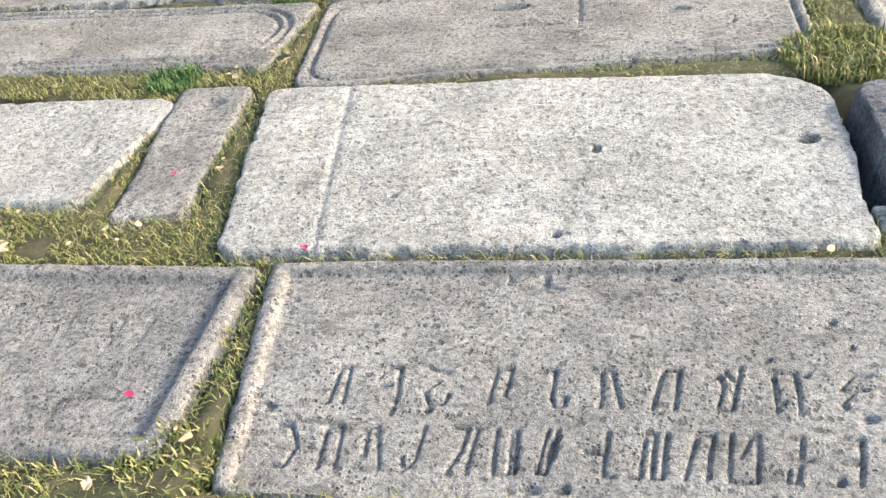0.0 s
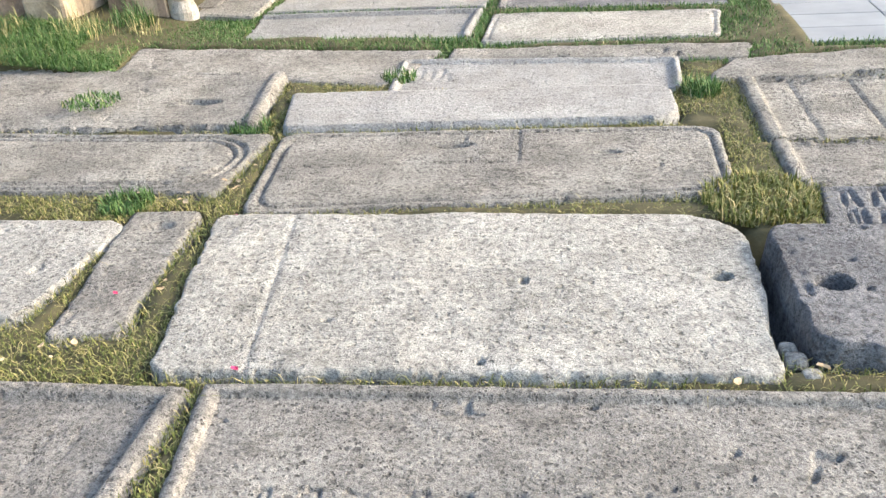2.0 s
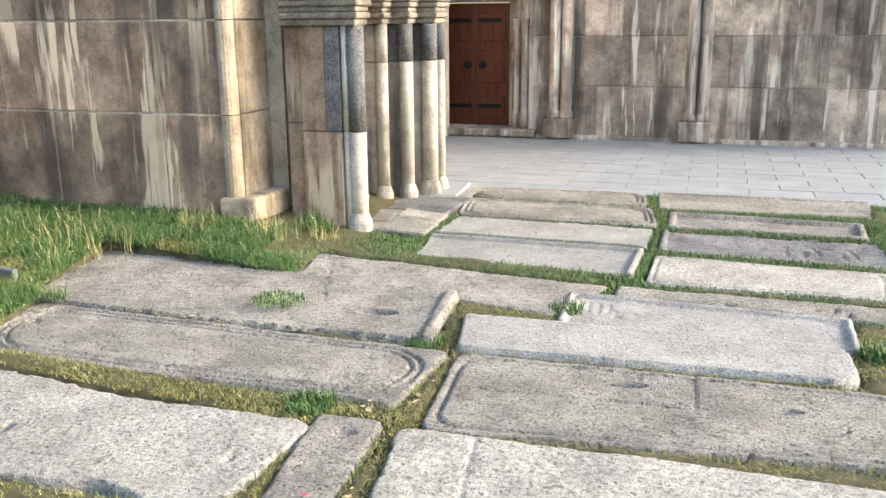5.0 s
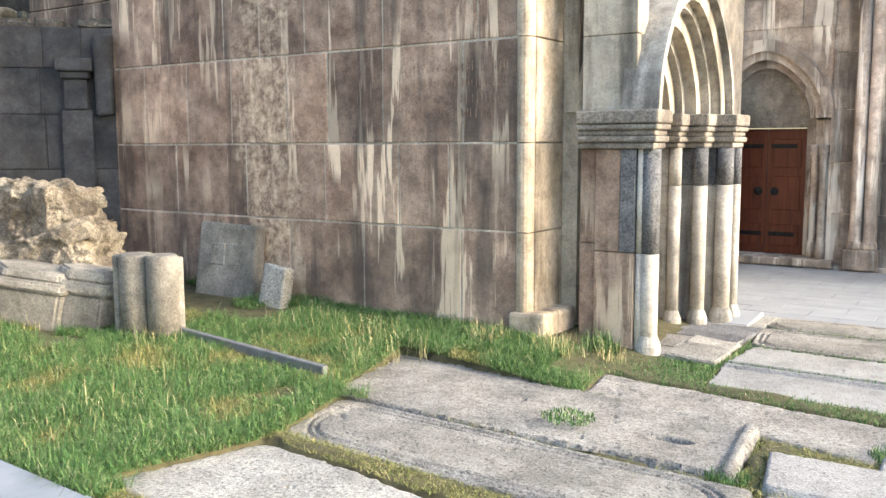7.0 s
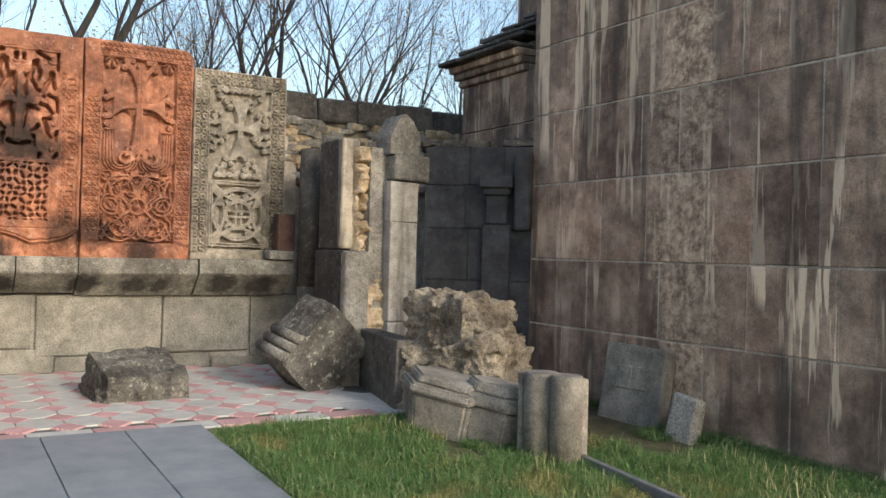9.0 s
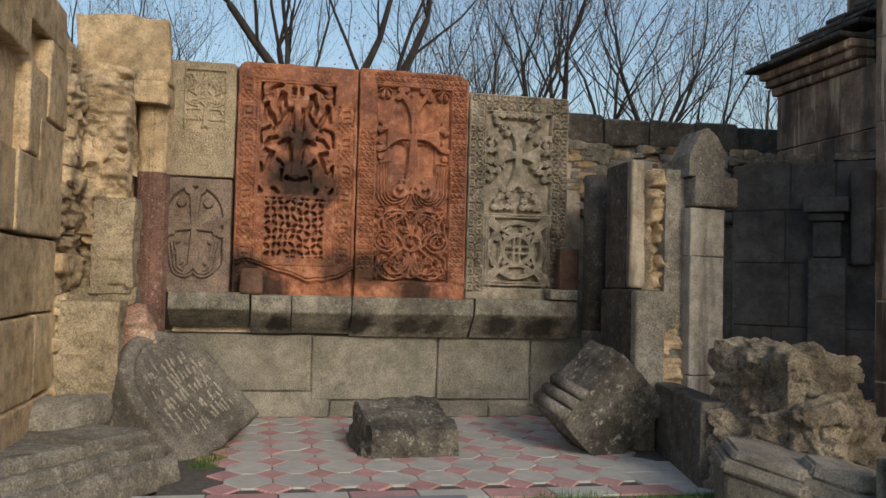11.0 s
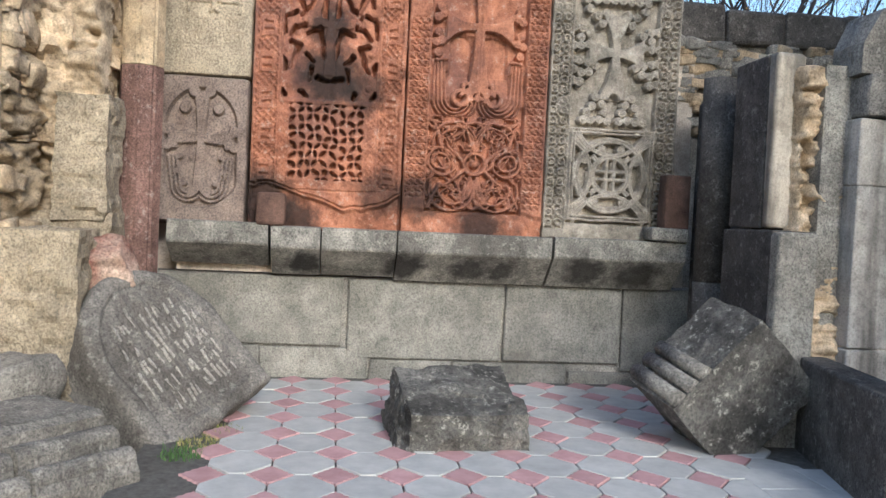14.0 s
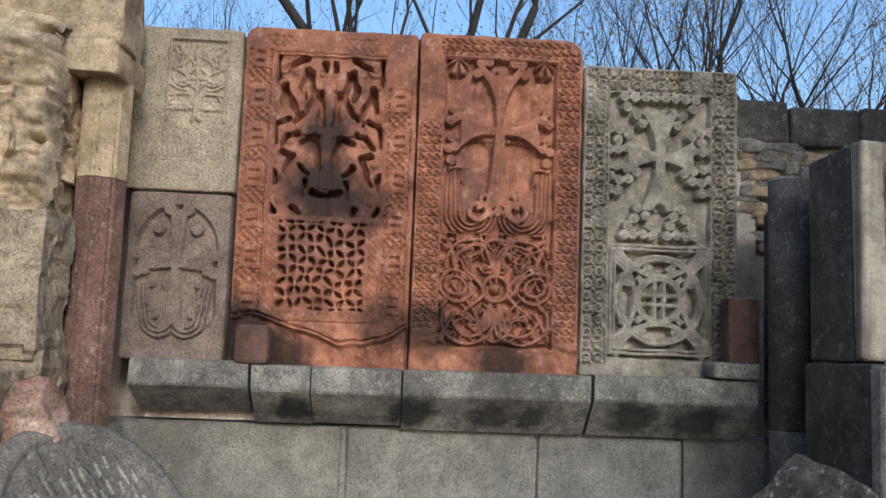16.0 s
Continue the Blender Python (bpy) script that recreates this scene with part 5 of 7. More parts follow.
def carve_red(u, v, W, H):
    h = grain(u, v, 42)
    u, v = warp(u, v, 0.006, 6, 92)
    cx = 0.632
    s = np.abs(u - cx)
    # border of small curls and crosses in staggered rows
    p1 = 0.062
    row = np.floor(v / p1)
    a, b = (u + 0.5 * p1 * (row % 2)) % p1 - p1 / 2, v % p1 - p1 / 2
    curl = np.maximum(bump01(np.hypot(a, b) - 0.021, 0.010) * ((a < 0.008) | (b > 0)), bump01(np.hypot(a, b), 0.008))
    a2 = (u + 0.5 * p1 * ((row + 1) % 2)) % p1 - p1 / 2
    plus = np.maximum(bump01(a2, 0.008) * (np.abs(b) < 0.022), bump01(b, 0.008) * (np.abs(a2) < 0.02))
    fret = np.maximum(curl, plus)
    side = np.clip(inside(u, v, 0.012, 0.185, 0.32, 1.92) + inside(u, v, 1.075, W - 0.02, 0.25, 2.5) + inside(u, v, 0.16, W - 0.1, 2.44, 2.58), 0, 1)
    h += side * 0.032 * (fret - 1) * (1 - 0.6 * chips(u, v, 58))
    p = inside(u, v, 0.20, 1.065, 0.20, 2.42, 0.01)
    # cross with flared, hollow-sided arms and branching ends
    rise = v - 1.86
    stem = np.where(rise > 0, 0.035 + 0.10 * np.clip(rise / 0.42, 0, 1) ** 3, 0.042 + 0.05 * np.clip(-rise / 0.5, 0, 1) ** 2)
    m = np.clip((stem - s) / 0.008, 0, 1) * ((v > 1.33) & (v < 2.30))
    arm = 0.035 + 0.11 * np.clip(s / 0.30, 0, 1) ** 3
    m = np.maximum(m, np.clip((arm - np.abs(rise)) / 0.008, 0, 1) * (s < 0.30))
    m = m * (1 - 0.35 * bump01(s, 0.010) - 0.30 * bump01(s - 0.028, 0.006) * (v < 1.80))
    m = np.maximum(m, seg(s, v, 0.06, 2.22, 0.16, 2.36, 0.034, 0.03))
    m = np.maximum(m, balls_at(s, v, ((0.16, 2.39), (0.185, 2.31), (0.10, 2.40), (0.0, 2.33), (0.36, 2.02), (0.38, 1.93), (0.33, 1.96), (0.37, 1.80), (0.39, 1.71), (0.34, 1.73), (0.37, 1.62)), 0.042))
    fan = np.hypot(s - 0.34, v - 2.36)
    m = np.maximum(m, bump01(fan, 0.085) * (0.6 + 0.4 * np.sin(9 * np.arctan2(v - 2.42, s - 0.34))) * 0.8)
    for k in range(4):
        m = np.maximum(m, 0.32 * ring(s, v, 0.20, 1.22, 0.09 + 0.034 * k, 0.015) * (v < 1.24))
        m = np.maximum(m, 0.32 * seg(s, v, 0.29 + 0.034 * k, 1.22, 0.315 + 0.028 * k, 1.58 - 0.02 * k, 0.014))
        m = np.maximum(m, 0.16 * ((s > 0.28) & (s < 0.42) & (v > 1.2) & (v < 1.56)))
    m = np.maximum(m, ring(s, v, 0.15, 1.23, 0.065, 0.020))
    m = np.maximum(m, seg(s, v, 0.02, 1.34, 0.15, 1.26, 0.03, 0.02))
    m = np.maximum(m, vines(u, v, cx, 0.13, 1.18, 1.36, 8, 9, 0.018))
    m = np.maximum(m, vines(u, v, cx, 0.40, 1.46, 1.60, 9, 4, 0.016) * (s > 0.28))
    # lower field: rosette ring in the middle, slanting bands, curling stems
    low = np.maximum(ring(u, v, cx, 0.64, 0.095, 0.020), disc(u, v, cx, 0.64, 0.045))
    a2, b2 = warp(s, v, 0.030, 5, 97)
    for x, y, r, up in ((0.17, 0.84, 0.150, 1), (0.19, 0.84, 0.195, 1), (0.17, 0.43, 0.150, -1), (0.20, 0.42, 0.200, -1), (0.30, 0.66, 0.115, 0), (0.31, 0.66, 0.070, 0), (0.0, 0.92, 0.11, 1), (0.0, 0.35, 0.11, -1)):
        arc_ = ring(a2, b2, x, y, r, 0.015)
        low = np.maximum(low, arc_ if up == 0 else arc_ * (up * (b2 - y) > -0.35 * r))
    for x0, y0, x1, y1 in ((0.09, 0.66, 0.24, 0.80), (0.09, 0.60, 0.24, 0.46), (0.30, 0.80, 0.40, 1.00), (0.30, 0.46, 0.41, 0.28), (0.02, 0.76, 0.08, 0.98), (0.02, 0.52, 0.10, 0.28)):
        low = np.maximum(low, seg(a2, b2, x0, y0, x1, y1, 0.026, 0.016))
    low = np.maximum(low, balls_at(a2, b2, ((0.40, 0.95), (0.42, 0.84), (0.27, 0.97), (0.13, 0.93), (0.22, 0.84), (0.41, 0.55), (0.42, 0.36), (0.30, 0.30), (0.22, 0.42), (0.12, 0.33), (0.39, 0.74), (0.06, 0.80), (0.07, 0.47)), 0.034))
    low = np.maximum(low, vines(u + 0.02, v, cx, 0.42, 0.24, 1.06, 5, 64, 0.011) * 0.9)
    low = low * (1 - 0.3 * bump01(np.sin(low * 6), 0.3))
    lower = v < 1.075
    body = np.where(lower, low, sstep(0, 0.5, m) * 0.9 + 0.15 * m)
    h += p * (-0.085 * (1 - np.clip(body, 0, 1.1))) * (1 - 0.35 * chips(u, v, 59))
    h -= p * 0.03 * np.clip((0.27 - s) / 0.02, 0, 1) * ((v > 1.42) & (v < 1.78)) * (1 - sstep(0, 0.4, m))
    h -= 0.014 * (np.abs(inside(u, v, 0.188, 1.075, 0.19, 2.43, 0.02) - 0.5) < 0.4)
    foot = sstep(0.22, 0.17, v + 0.08 * (fbm(u * 5, v * 2, 13, 3) - 0.5) * 2)
    h += foot * (-0.03 + 0.05 * (fbm(u * 7, v * 7, 16, 4) - 0.5))
    return h


def carve_grey(u, v, W, H):
    h = grain(u, v, 43, 0.004)
    u, v = warp(u, v, 0.006, 6, 93)
    bw = 0.185
    onb = 1 - inside(u, v, bw, W - bw, 0.06, H - bw, 0.008)
    k = knots(u, v, 0.0925, 0.44, 73, 0.030)
    k = np.maximum(k, bump01(np.hypot((np.minimum(u, W - u)) % 0.0925 - 0.046, v % 0.0925 - 0.046) - 0.028, 0.010) * 0.9)
    h += onb * 0.052 * (k - 1) * (1 - 0.7 * chips(u, v, 33)) * inside(u, v, 0.015, W - 0.015, 0.08, H - 0.015)
    p = inside(u, v, bw + 0.02, W - bw - 0.02, 0.14, H - bw - 0.02, 0.008)
    cx, cy = 0.597, 1.69
    s = np.abs(u - cx)
    rise = v - cy
    stem = np.where(rise > 0, 0.04 + 0.10 * np.clip(rise / 0.34, 0, 1) ** 2, 0.04 + 0.12 * np.clip(-rise / 0.42, 0, 1) ** 2)
    m = np.clip((stem - s) / 0.008, 0, 1) * ((rise < 0.34) & (rise > -0.42)) * 0.85
    arm = 0.04 + 0.10 * np.clip(s / 0.26, 0, 1) ** 2
    m = np.maximum(m, np.clip((arm - np.abs(rise)) / 0.008, 0, 1) * (s < 0.26) * 0.85)
    pts = ((0.28, 2.16), (0.20, 2.16), (0.12, 2.16), (0.04, 2.16), (0.26, 2.08), (0.18, 2.02), (0.10, 2.04), (0.14, 1.95), (0.05, 2.0),
           (0.39, 1.91), (0.32, 1.90), (0.25, 1.86), (0.33, 1.82), (0.40, 1.745), (0.33, 1.745), (0.26, 1.755), (0.40, 1.62), (0.34, 1.61),
           (0.26, 1.59), (0.19, 1.57), (0.39, 1.53), (0.32, 1.50), (0.25, 1.51), (0.39, 1.43), (0.33, 1.42),
           (0.17, 1.29), (0.11, 1.23), (0.20, 1.21), (0.08, 1.16), (0.25, 1.15), (0.28, 1.08), (0.21, 1.08), (0.13, 1.09), (0.055, 1.08))
    beads = balls_at(s, v, pts, 0.043)
    m = np.maximum(m, beads * (1 - 0.55 * np.exp(-((beads - 0.72) / 0.12) ** 2)))
    m = m * (1 - 0.9 * bump01(np.hypot(s, v - 1.28), 0.055))
    c2 = 0.585

    def twin(d, t):
        return bump01(d, t) * (1 - 0.5 * bump01(d, t * 0.3))
    r = np.hypot(u - cx, v - c2)
    q = np.maximum(twin(r - 0.32, 0.032), twin(r - 0.165, 0.030))
    t45 = np.abs(np.abs(u - cx) - np.abs(v - c2)) / 1.414
    q = np.maximum(q, twin(t45, 0.028) * ((r > 0.33) | ((r > 0.16) & (r < 0.25))))
    for d in (-1, 1):
        q = np.maximum(q, twin(np.hypot(u - cx - d * 0.52, v - c2) - 0.34, 0.024) * (r > 0.18))
        q = np.maximum(q, twin(np.hypot(u - cx, v - c2 - d * 0.52) - 0.34, 0.024) * (r > 0.18))
    q = np.maximum(q, balls_at(s, v, ((0.24, 0.72), (0.13, 0.34), (0.09, 0.82), (0.27, 0.42)), 0.045))
    for d in (-0.035, 0.035):
        q = np.maximum(q, bump01(u - cx - d, 0.017) * (r < 0.16))
        q = np.maximum(q, bump01(v - c2 - d, 0.017) * (r < 0.16))
    frame_ = np.minimum(np.minimum(u - bw - 0.02, W - bw - 0.02 - u), np.minimum(v - 0.16, 1.01 - v))
    q = np.maximum(q, np.maximum(bump01(frame_ - 0.015, 0.014), bump01(frame_ - 0.045, 0.012)))
    m = np.where(v < 1.01, q, m)
    h += p * (-0.085 * (1 - sstep(0, 0.45, m)) + 0.015 * m)
    h -= 0.014 * (np.abs(inside(u, v, bw + 0.004, W - bw - 0.004, 0.13, H - bw, 0.02) - 0.5) < 0.4)
    return h


def carve_small(u, v, W, H):
    h = grain(u, v, 44, 0.004)
    cx = W / 2 - 0.01
    s = np.abs(u - cx)
    d = np.where(v > 0.80, 0.31 - np.hypot(s, (v - 0.80) * 0.88), 0.31 - s)
    d = np.where(v < 0.45, np.minimum(d, 0.34 - np.hypot(s * 1.0, (v - 0.45))), d)
    field = np.clip(d / 0.02, 0, 1)
    m = cross_of(u, v, cx, 0.71, 0.40, 0.46, 0.28, 0.030, 0.066)
    for x, y in ((0.17, 0.55), (0.19, 0.42), (0.13, 0.32), (0.22, 0.64)):
        m = np.maximum(m, disc(s, v, x, y, 0.026))
    m = np.maximum(m, disc(s, v, 0.14, 0.97, 0.05))
    for k in range(3):
        m = np.maximum(m, ring(s, v, 0.10, 0.30, 0.06 + 0.035 * k, 0.013) * (v < 0.31))
        m = np.maximum(m, seg(s, v, 0.16 + 0.035 * k, 0.30, 0.20 + 0.035 * k, 0.55, 0.013))
    h += field * -0.055 * (1 - sstep(0, 0.5, m))
    return h


def carve_tall(u, v, W, H):
    h = grain(u, v, 45, 0.005)
    cx = W * 0.60
    s = np.abs(u - cx)
    m = cross_of(u, v, cx, 0.86, 0.18, 0.32, 0.09, 0.016, 0.026)
    m = np.maximum(m, vines(u, v, cx, 0.22, 0.62, 1.12, 3, 26, 0.014) * 0.8)
    m = np.maximum(m, np.maximum(seg(s, v, 0.215, 0.52, 0.215, 1.16, 0.010), seg(s, v, 0.0, 1.165, 0.215, 1.165, 0.012)))
    h += 0.032 * m * inside(u, v, 0.1, W - 0.01, 0.52, 1.2)
    h += letters((("dgbnve", 0.22, 0.40, 0.07, 0.085), ("rflgdsb", 0.14, 0.29, 0.07, 0.085), ("gunq", 0.16, 0.19, 0.06, 0.085)), 0.009, 0.006, 0.011)(u, v, W, H)
    return h


def cross_stone(y0, y1, z0, z1, mat, label, fn, thick=0.24, corner_l=0.02, corner_r=0.02, seed=0, x=-11.9, res=0.0062):
    cy = (y0 + y1) / 2

    def outline(u, v, W, H):
        r = np.where(u < W / 2, corner_l, corner_r) * (v > H / 2) + 0.012
        qx, qy = np.abs(u - W / 2) - (W / 2 - r), np.abs(v - H / 2) - (H / 2 - r)
        d = -(np.hypot(np.maximum(qx, 0), np.maximum(qy, 0)) + np.minimum(np.maximum(qx, qy), 0) - r)
        return d + (fbm(u * 6, v * 6, seed, 3) - 0.5) * 0.014
    ob = relief("stone_cross_slab", ((x, y0, z0), (x, y1, z0), (x, y1, z1), (x, y0, z1)), (1, 0, 0), fn, outline, res, mat, None, label, thick, 0.012, 12.0, (x, cy, z0))
    ob.location = (x, cy, z0)
    tagged(ob, label, "cross stone", "carved cross stones on the ledge")
    return ob


cross_stone(0.225, 1.545, 1.53, 4.12, M_KRED, "dark red tuff cross stone with deep carving and soot", carve_dark, corner_l=0.09, seed=1)
cross_stone(1.565, 2.83, 1.53, 4.14, M_KRED, "orange-red tuff cross stone with carved vines", carve_red, corner_r=0.12, seed=2)
cross_stone(2.85, 4.055, 1.55, 3.95, M_KGREY, "grey-green tuff cross stone with interlace border", carve_grey, seed=3)
cross_stone(-0.56, 0.19, 1.56, 2.80, M_KBROWN, "small brown-grey cross stone with an arched field", carve_small, seed=4)
cross_stone(-0.60, 0.20, 2.82, 4.08, M_KOCHRE, "ochre stone slab with a shallow carved cross", carve_tall, seed=5)


def rock(name, dims, loc, mat, label, category, seed, rough=0.12, n=18, rot=(0, 0, 0), boxy=0.35, parent=None, taper=0.0, crag=0.0):
    """A broken stone: a rounded block pushed about by noise at three scales."""
    bm = bmesh.new()
    bmesh.ops.create_cube(bm, size=2)
    bmesh.ops.subdivide_edges(bm, edges=bm.edges[:], cuts=n, use_grid_fill=True)
    dx, dy, dz = dims
    for v in bm.verts:
        c = v.co.copy()
        s = c.normalized() * 1.25
        c = c.lerp(s, boxy)
        p = Vector((c.x * dx, c.y * dy, c.z * dz)) * 0.5
        q = p * 2.2 + Vector((seed * 7.3, seed * 1.7, 0))
        d = noise.noise(q) * rough + noise.noise(q * 2.7) * rough * 0.5 + noise.noise(q * 7) * rough * 0.22
        p += c.normalized() * d * 0.8
        if crag:
            bed = math.floor(p.z * 11 + noise.noise(p * 3) * 1.2)
            k = noise.noise(Vector((bed * 3.7, p.x * 4, p.y * 4 + seed))) * crag + abs(noise.noise(p * 13)) * crag * 0.5
            p += Vector((c.x, c.y, 0.15 * c.z)).normalized() * k
        if taper:
            k = 1 - taper * (p.z / dz + 0.5)
            p.x *= k
            p.y *= k
        v.co = p
    bm.normal_update()
    ob = part(name, bm, mat, parent, label, smooth=not crag)
    ob.rotation_euler = [radians(a) for a in rot]
    ob.location = loc
    if category:
        tagged(ob, label, category)
    return ob


# small things standing on the ledge
blk = box("carved_fragment", -0.09, 0.09, -0.12, 0.12, 0.0, 0.28, M_KREDB, None, "", 0.035, 2, 0.012, random.Random(3))
blk.location = (-11.76, 0.43, 1.55)
tagged(blk, "small red carved stone block on the ledge", "stone block")
up = thing("upright_fragment", (-11.76, 4.0, 1.56), "upright red-brown carved brick on the ledge", "stone block")
box("shaft", -0.10, 0.10, -0.10, 0.13, 0.12, 0.60, M_KREDB, up, "", 0.015, 2, 0.006)
box("foot", -0.12, 0.12, -0.22, 0.14, 0.0, 0.13, M_LEDGE, up, "dark foot block", 0.02, 2, 0.012)

# ---- left ruin ----
ruin = thing("wall_ruin", (-10.5, -1.2, 0), "ochre ruined wall with broken rubble core", "wall", kind="structure")
RX, RY = -10.5, -1.2


def rbox(name, x0, x1, y0, y1, z0, z1, mat, label="", bevel=0.02, seg=2, jit=0.012, seed=1):
    return box(name, x0 - RX, x1 - RX, y0 - RY, y1 - RY, z0, z1, mat, ruin, label, bevel, seg, jit, random.Random(seed))


rbox("core", -13.0, -8.0, -1.9, -1.28, 0, 3.9, M_OCHRE, bevel=0, jit=0)
for k, (x0, x1, z0, z1) in enumerate(((-9.35, -8.2, 0.1, 0.75), (-9.3, -8.2, 0.76, 1.4), (-9.30, -8.2, 1.41, 2.0), (-9.25, -8.6, 2.01, 2.6), (-8.59, -8.0, 2.01, 2.6), (-9.45, -8.9, 2.61, 3.3), (-10.2, -9.46, 2.95, 3.6), (-11.0, -10.21, 3.2, 3.75), (-11.0, -10.6, 1.75, 2.4), (-11.0, -10.7, 2.41, 3.19), (-8.9, -8.0, 3.31, 3.9), (-10.1, -8.91, 3.61, 4.0), (-10.05, -9.36, 0.1, 0.75), (-10.1, -9.31, 0.76, 1.4), (-10.0, -9.31, 1.41, 2.0), (-10.05, -9.26, 2.01, 2.94))):
    rbox("stone", x0, x1, -1.5, -1.16 - 0.01 * (k % 3), z0 + 0.005, z1 - 0.005, M_OCHRE, seed=k)
# broken core: one rough face of mortared rubble in flat beds, with loose stones set in it
def core_face(u, v, W, H):
    bed = np.floor(v / 0.13 + 0.6 * fbm(u * 1.5, v * 0.7, 3, 2))
    stone_d = vnoise(u * 3.1 + bed * 7.7, bed * 3.3, 5)
    f = v / 0.13 + 0.6 * fbm(u * 1.5, v * 0.7, 3, 2) - bed
    h = 0.10 * (stone_d - 0.5) * np.clip(np.minimum(f, 1 - f) * 6, 0, 1)
    h += 0.20 * (fbm(u * 2.2, v * 3.0, 8, 4) - 0.5) + 0.11 * (fbm(u * 9, v * 19, 9, 3) - 0.5)
    h -= 0.15 * sstep(0.58, 0.68, fbm(u * 4, v * 8, 21, 3))
    return h


relief("rubble_face", ((-10.02 - RX, 0.07, 0.1), (-10.75 - RX, 0.07, 0.1), (-10.9 - RX, 0.07, 3.6), (-10.05 - RX, 0.07, 3.6)), (0, 1, 0), core_face, edge_box(0.05, 0.1, 0.1, 4), 0.016, M_RUBBLE, ruin, "broken rubble core", 0.2)
rng = random.Random(17)
for k in range(34):
    z = rng.uniform(0.15, 3.3)
    x = -10.35 + rng.uniform(-0.28, 0.28)
    rock("rubble_stone", (rng.uniform(0.18, 0.40), rng.uniform(0.2, 0.3), rng.uniform(0.06, 0.14)), (x - RX, 0.0 + rng.uniform(-0.07, 0.0), z), M_RUBBLE, "", "", k, 0.10, 6, (rng.uniform(-12, 12), rng.uniform(-8, 8), rng.uniform(-10, 10)), 0.0, ruin)
relief("rubble_face", ((-10.62 - RX, -1.52 - RY, 1.35), (-10.62 - RX, -0.74 - RY, 1.35), (-10.70 - RX, -0.76 - RY, 3.7), (-10.66 - RX, -1.55 - RY, 3.7)), (1, 0, 0), core_face, edge_box(0.05, 0.05, 0.05, 24), 0.014, M_RUBBLE, ruin, "broken rubble core", 0.25)
# red-brown corner shaft and its cap, shafts beside it
for x, y, r, z0, z1, mat in ((-11.25, -0.56, 0.17, 1.05, 2.75, M_REDPIL), (-11.25, -0.56, 0.17, 2.755, 3.42, M_OCHRE), (-11.25, -0.56, 0.165, 0.1, 1.045, M_REDPIL)):
    bm = lathe_bm([(r, z0), (r, z1)], 8)
    bmesh.ops.translate(bm, verts=bm.verts, vec=(x - RX, y - RY, 0))
    bmesh.ops.bevel(bm, geom=[e for e in bm.edges if abs(e.verts[0].co.z - e.verts[1].co.z) > 0.1], offset=0.02, segments=2, affect="EDGES")
    part("corner_shaft", bm, mat, ruin, "red-brown octagonal shaft" if mat is M_REDPIL else "")
for k in range(5):
    rock("wall_return", (0.85, 0.60, 0.76), (-11.42 - RX, -1.06 - RY, 0.42 + k * 0.67), M_RUBBLE, "", "", 41 + k, 0.05, 22, (0, 0, 0), 0.0, ruin, 0.0, 0.09)
rbox("wall_return", -11.9, -11.42, -0.9, -0.60, 0.1, 4.0, M_OCHRE, seed=47)
rock("cap_block", (0.66, 0.86, 0.64), (-11.25 - RX, -0.86 - RY, 3.92), M_OCHRE, "broken ochre cap block", "", 42, 0.09, 16, (3, 2, 4), 0.1, ruin)
rock("cap_moulding", (0.62, 0.86, 0.22), (-11.24 - RX, -0.84 - RY, 3.52), M_OCHRE, "eroded moulded cap", "", 43, 0.05, 14, (0, 0, 0), 0.12, ruin)
rock("pilaster", (0.42, 0.64, 1.54), (-10.83 - RX, -0.93 - RY, 0.84), M_KOCHRE, "", "", 51, 0.03, 30, (0, 0, 0), 0.0, ruin, 0.0, 0.035)
rock("pilaster", (0.46, 0.36, 0.90), (-10.80 - RX, -0.82 - RY, 2.0), M_KOCHRE, "grey-ochre weathered slab", "", 52, 0.03, 26, (0, 0, 0), 0.0, ruin, 0.0, 0.035)
rock("pilaster", (0.44, 0.5, 1.3), (-10.86 - RX, -1.2 - RY, 2.74), M_RUBBLE, "", "", 53, 0.06, 26, (0, 0, 0), 0.0, ruin, 0.0, 0.12)
rock("broken_pier", (0.5, 0.48, 1.44), (-10.24 - RX, -0.90 - RY, 0.78), M_KOCHRE, "broken grey pier with pale worn face", "", 46, 0.05, 30, (0, 0, 0), 0.0, ruin, 0.0, 0.05)
rock("stone_lump", (0.32, 0.30, 0.30), (-10.42, -0.56, 1.27), M_LUMP, "pale red broken stone lump lodged on the leaning slab", "stone", 61, 0.12, 12, (20, 30, 10), 0.3)

# ---- fallen and leaning stones of the court ----
lean = thing("leaning_gravestone", (-10.55, -0.28, 0.2), "large round-topped dark slab leaning on the ruin", "gravestone")


def lean_outline(u, v, W, H):
    d = np.where(v > 0.62, 0.56 - np.hypot((u - W / 2) * 1.0, (v - 0.62) * 0.92), np.minimum(0.56 - np.abs(u - W / 2), v + 0.02))
    return d + (fbm(u * 6, v * 6, 3, 3) - 0.5) * 0.04


def lean_face(u, v, W, H):
    h = worn(51, 0.008, 0.01)(u, v, W, H)
    e = lean_outline(u, v, W, H)
    h -= 0.025 * sstep(0.10, 0.13, e)
    rng = random.Random(4)
    cut = np.zeros_like(u)
    for k in range(60):
        x, y, ln = rng.uniform(0.2, 0.95), rng.uniform(0.15, 1.0), rng.uniform(0.06, 0.2)
        cut = np.maximum(cut, seg(u, v, x, y, x + 0.015, y + ln, 0.011))
    return h + 0.016 * cut * (e > 0.13)


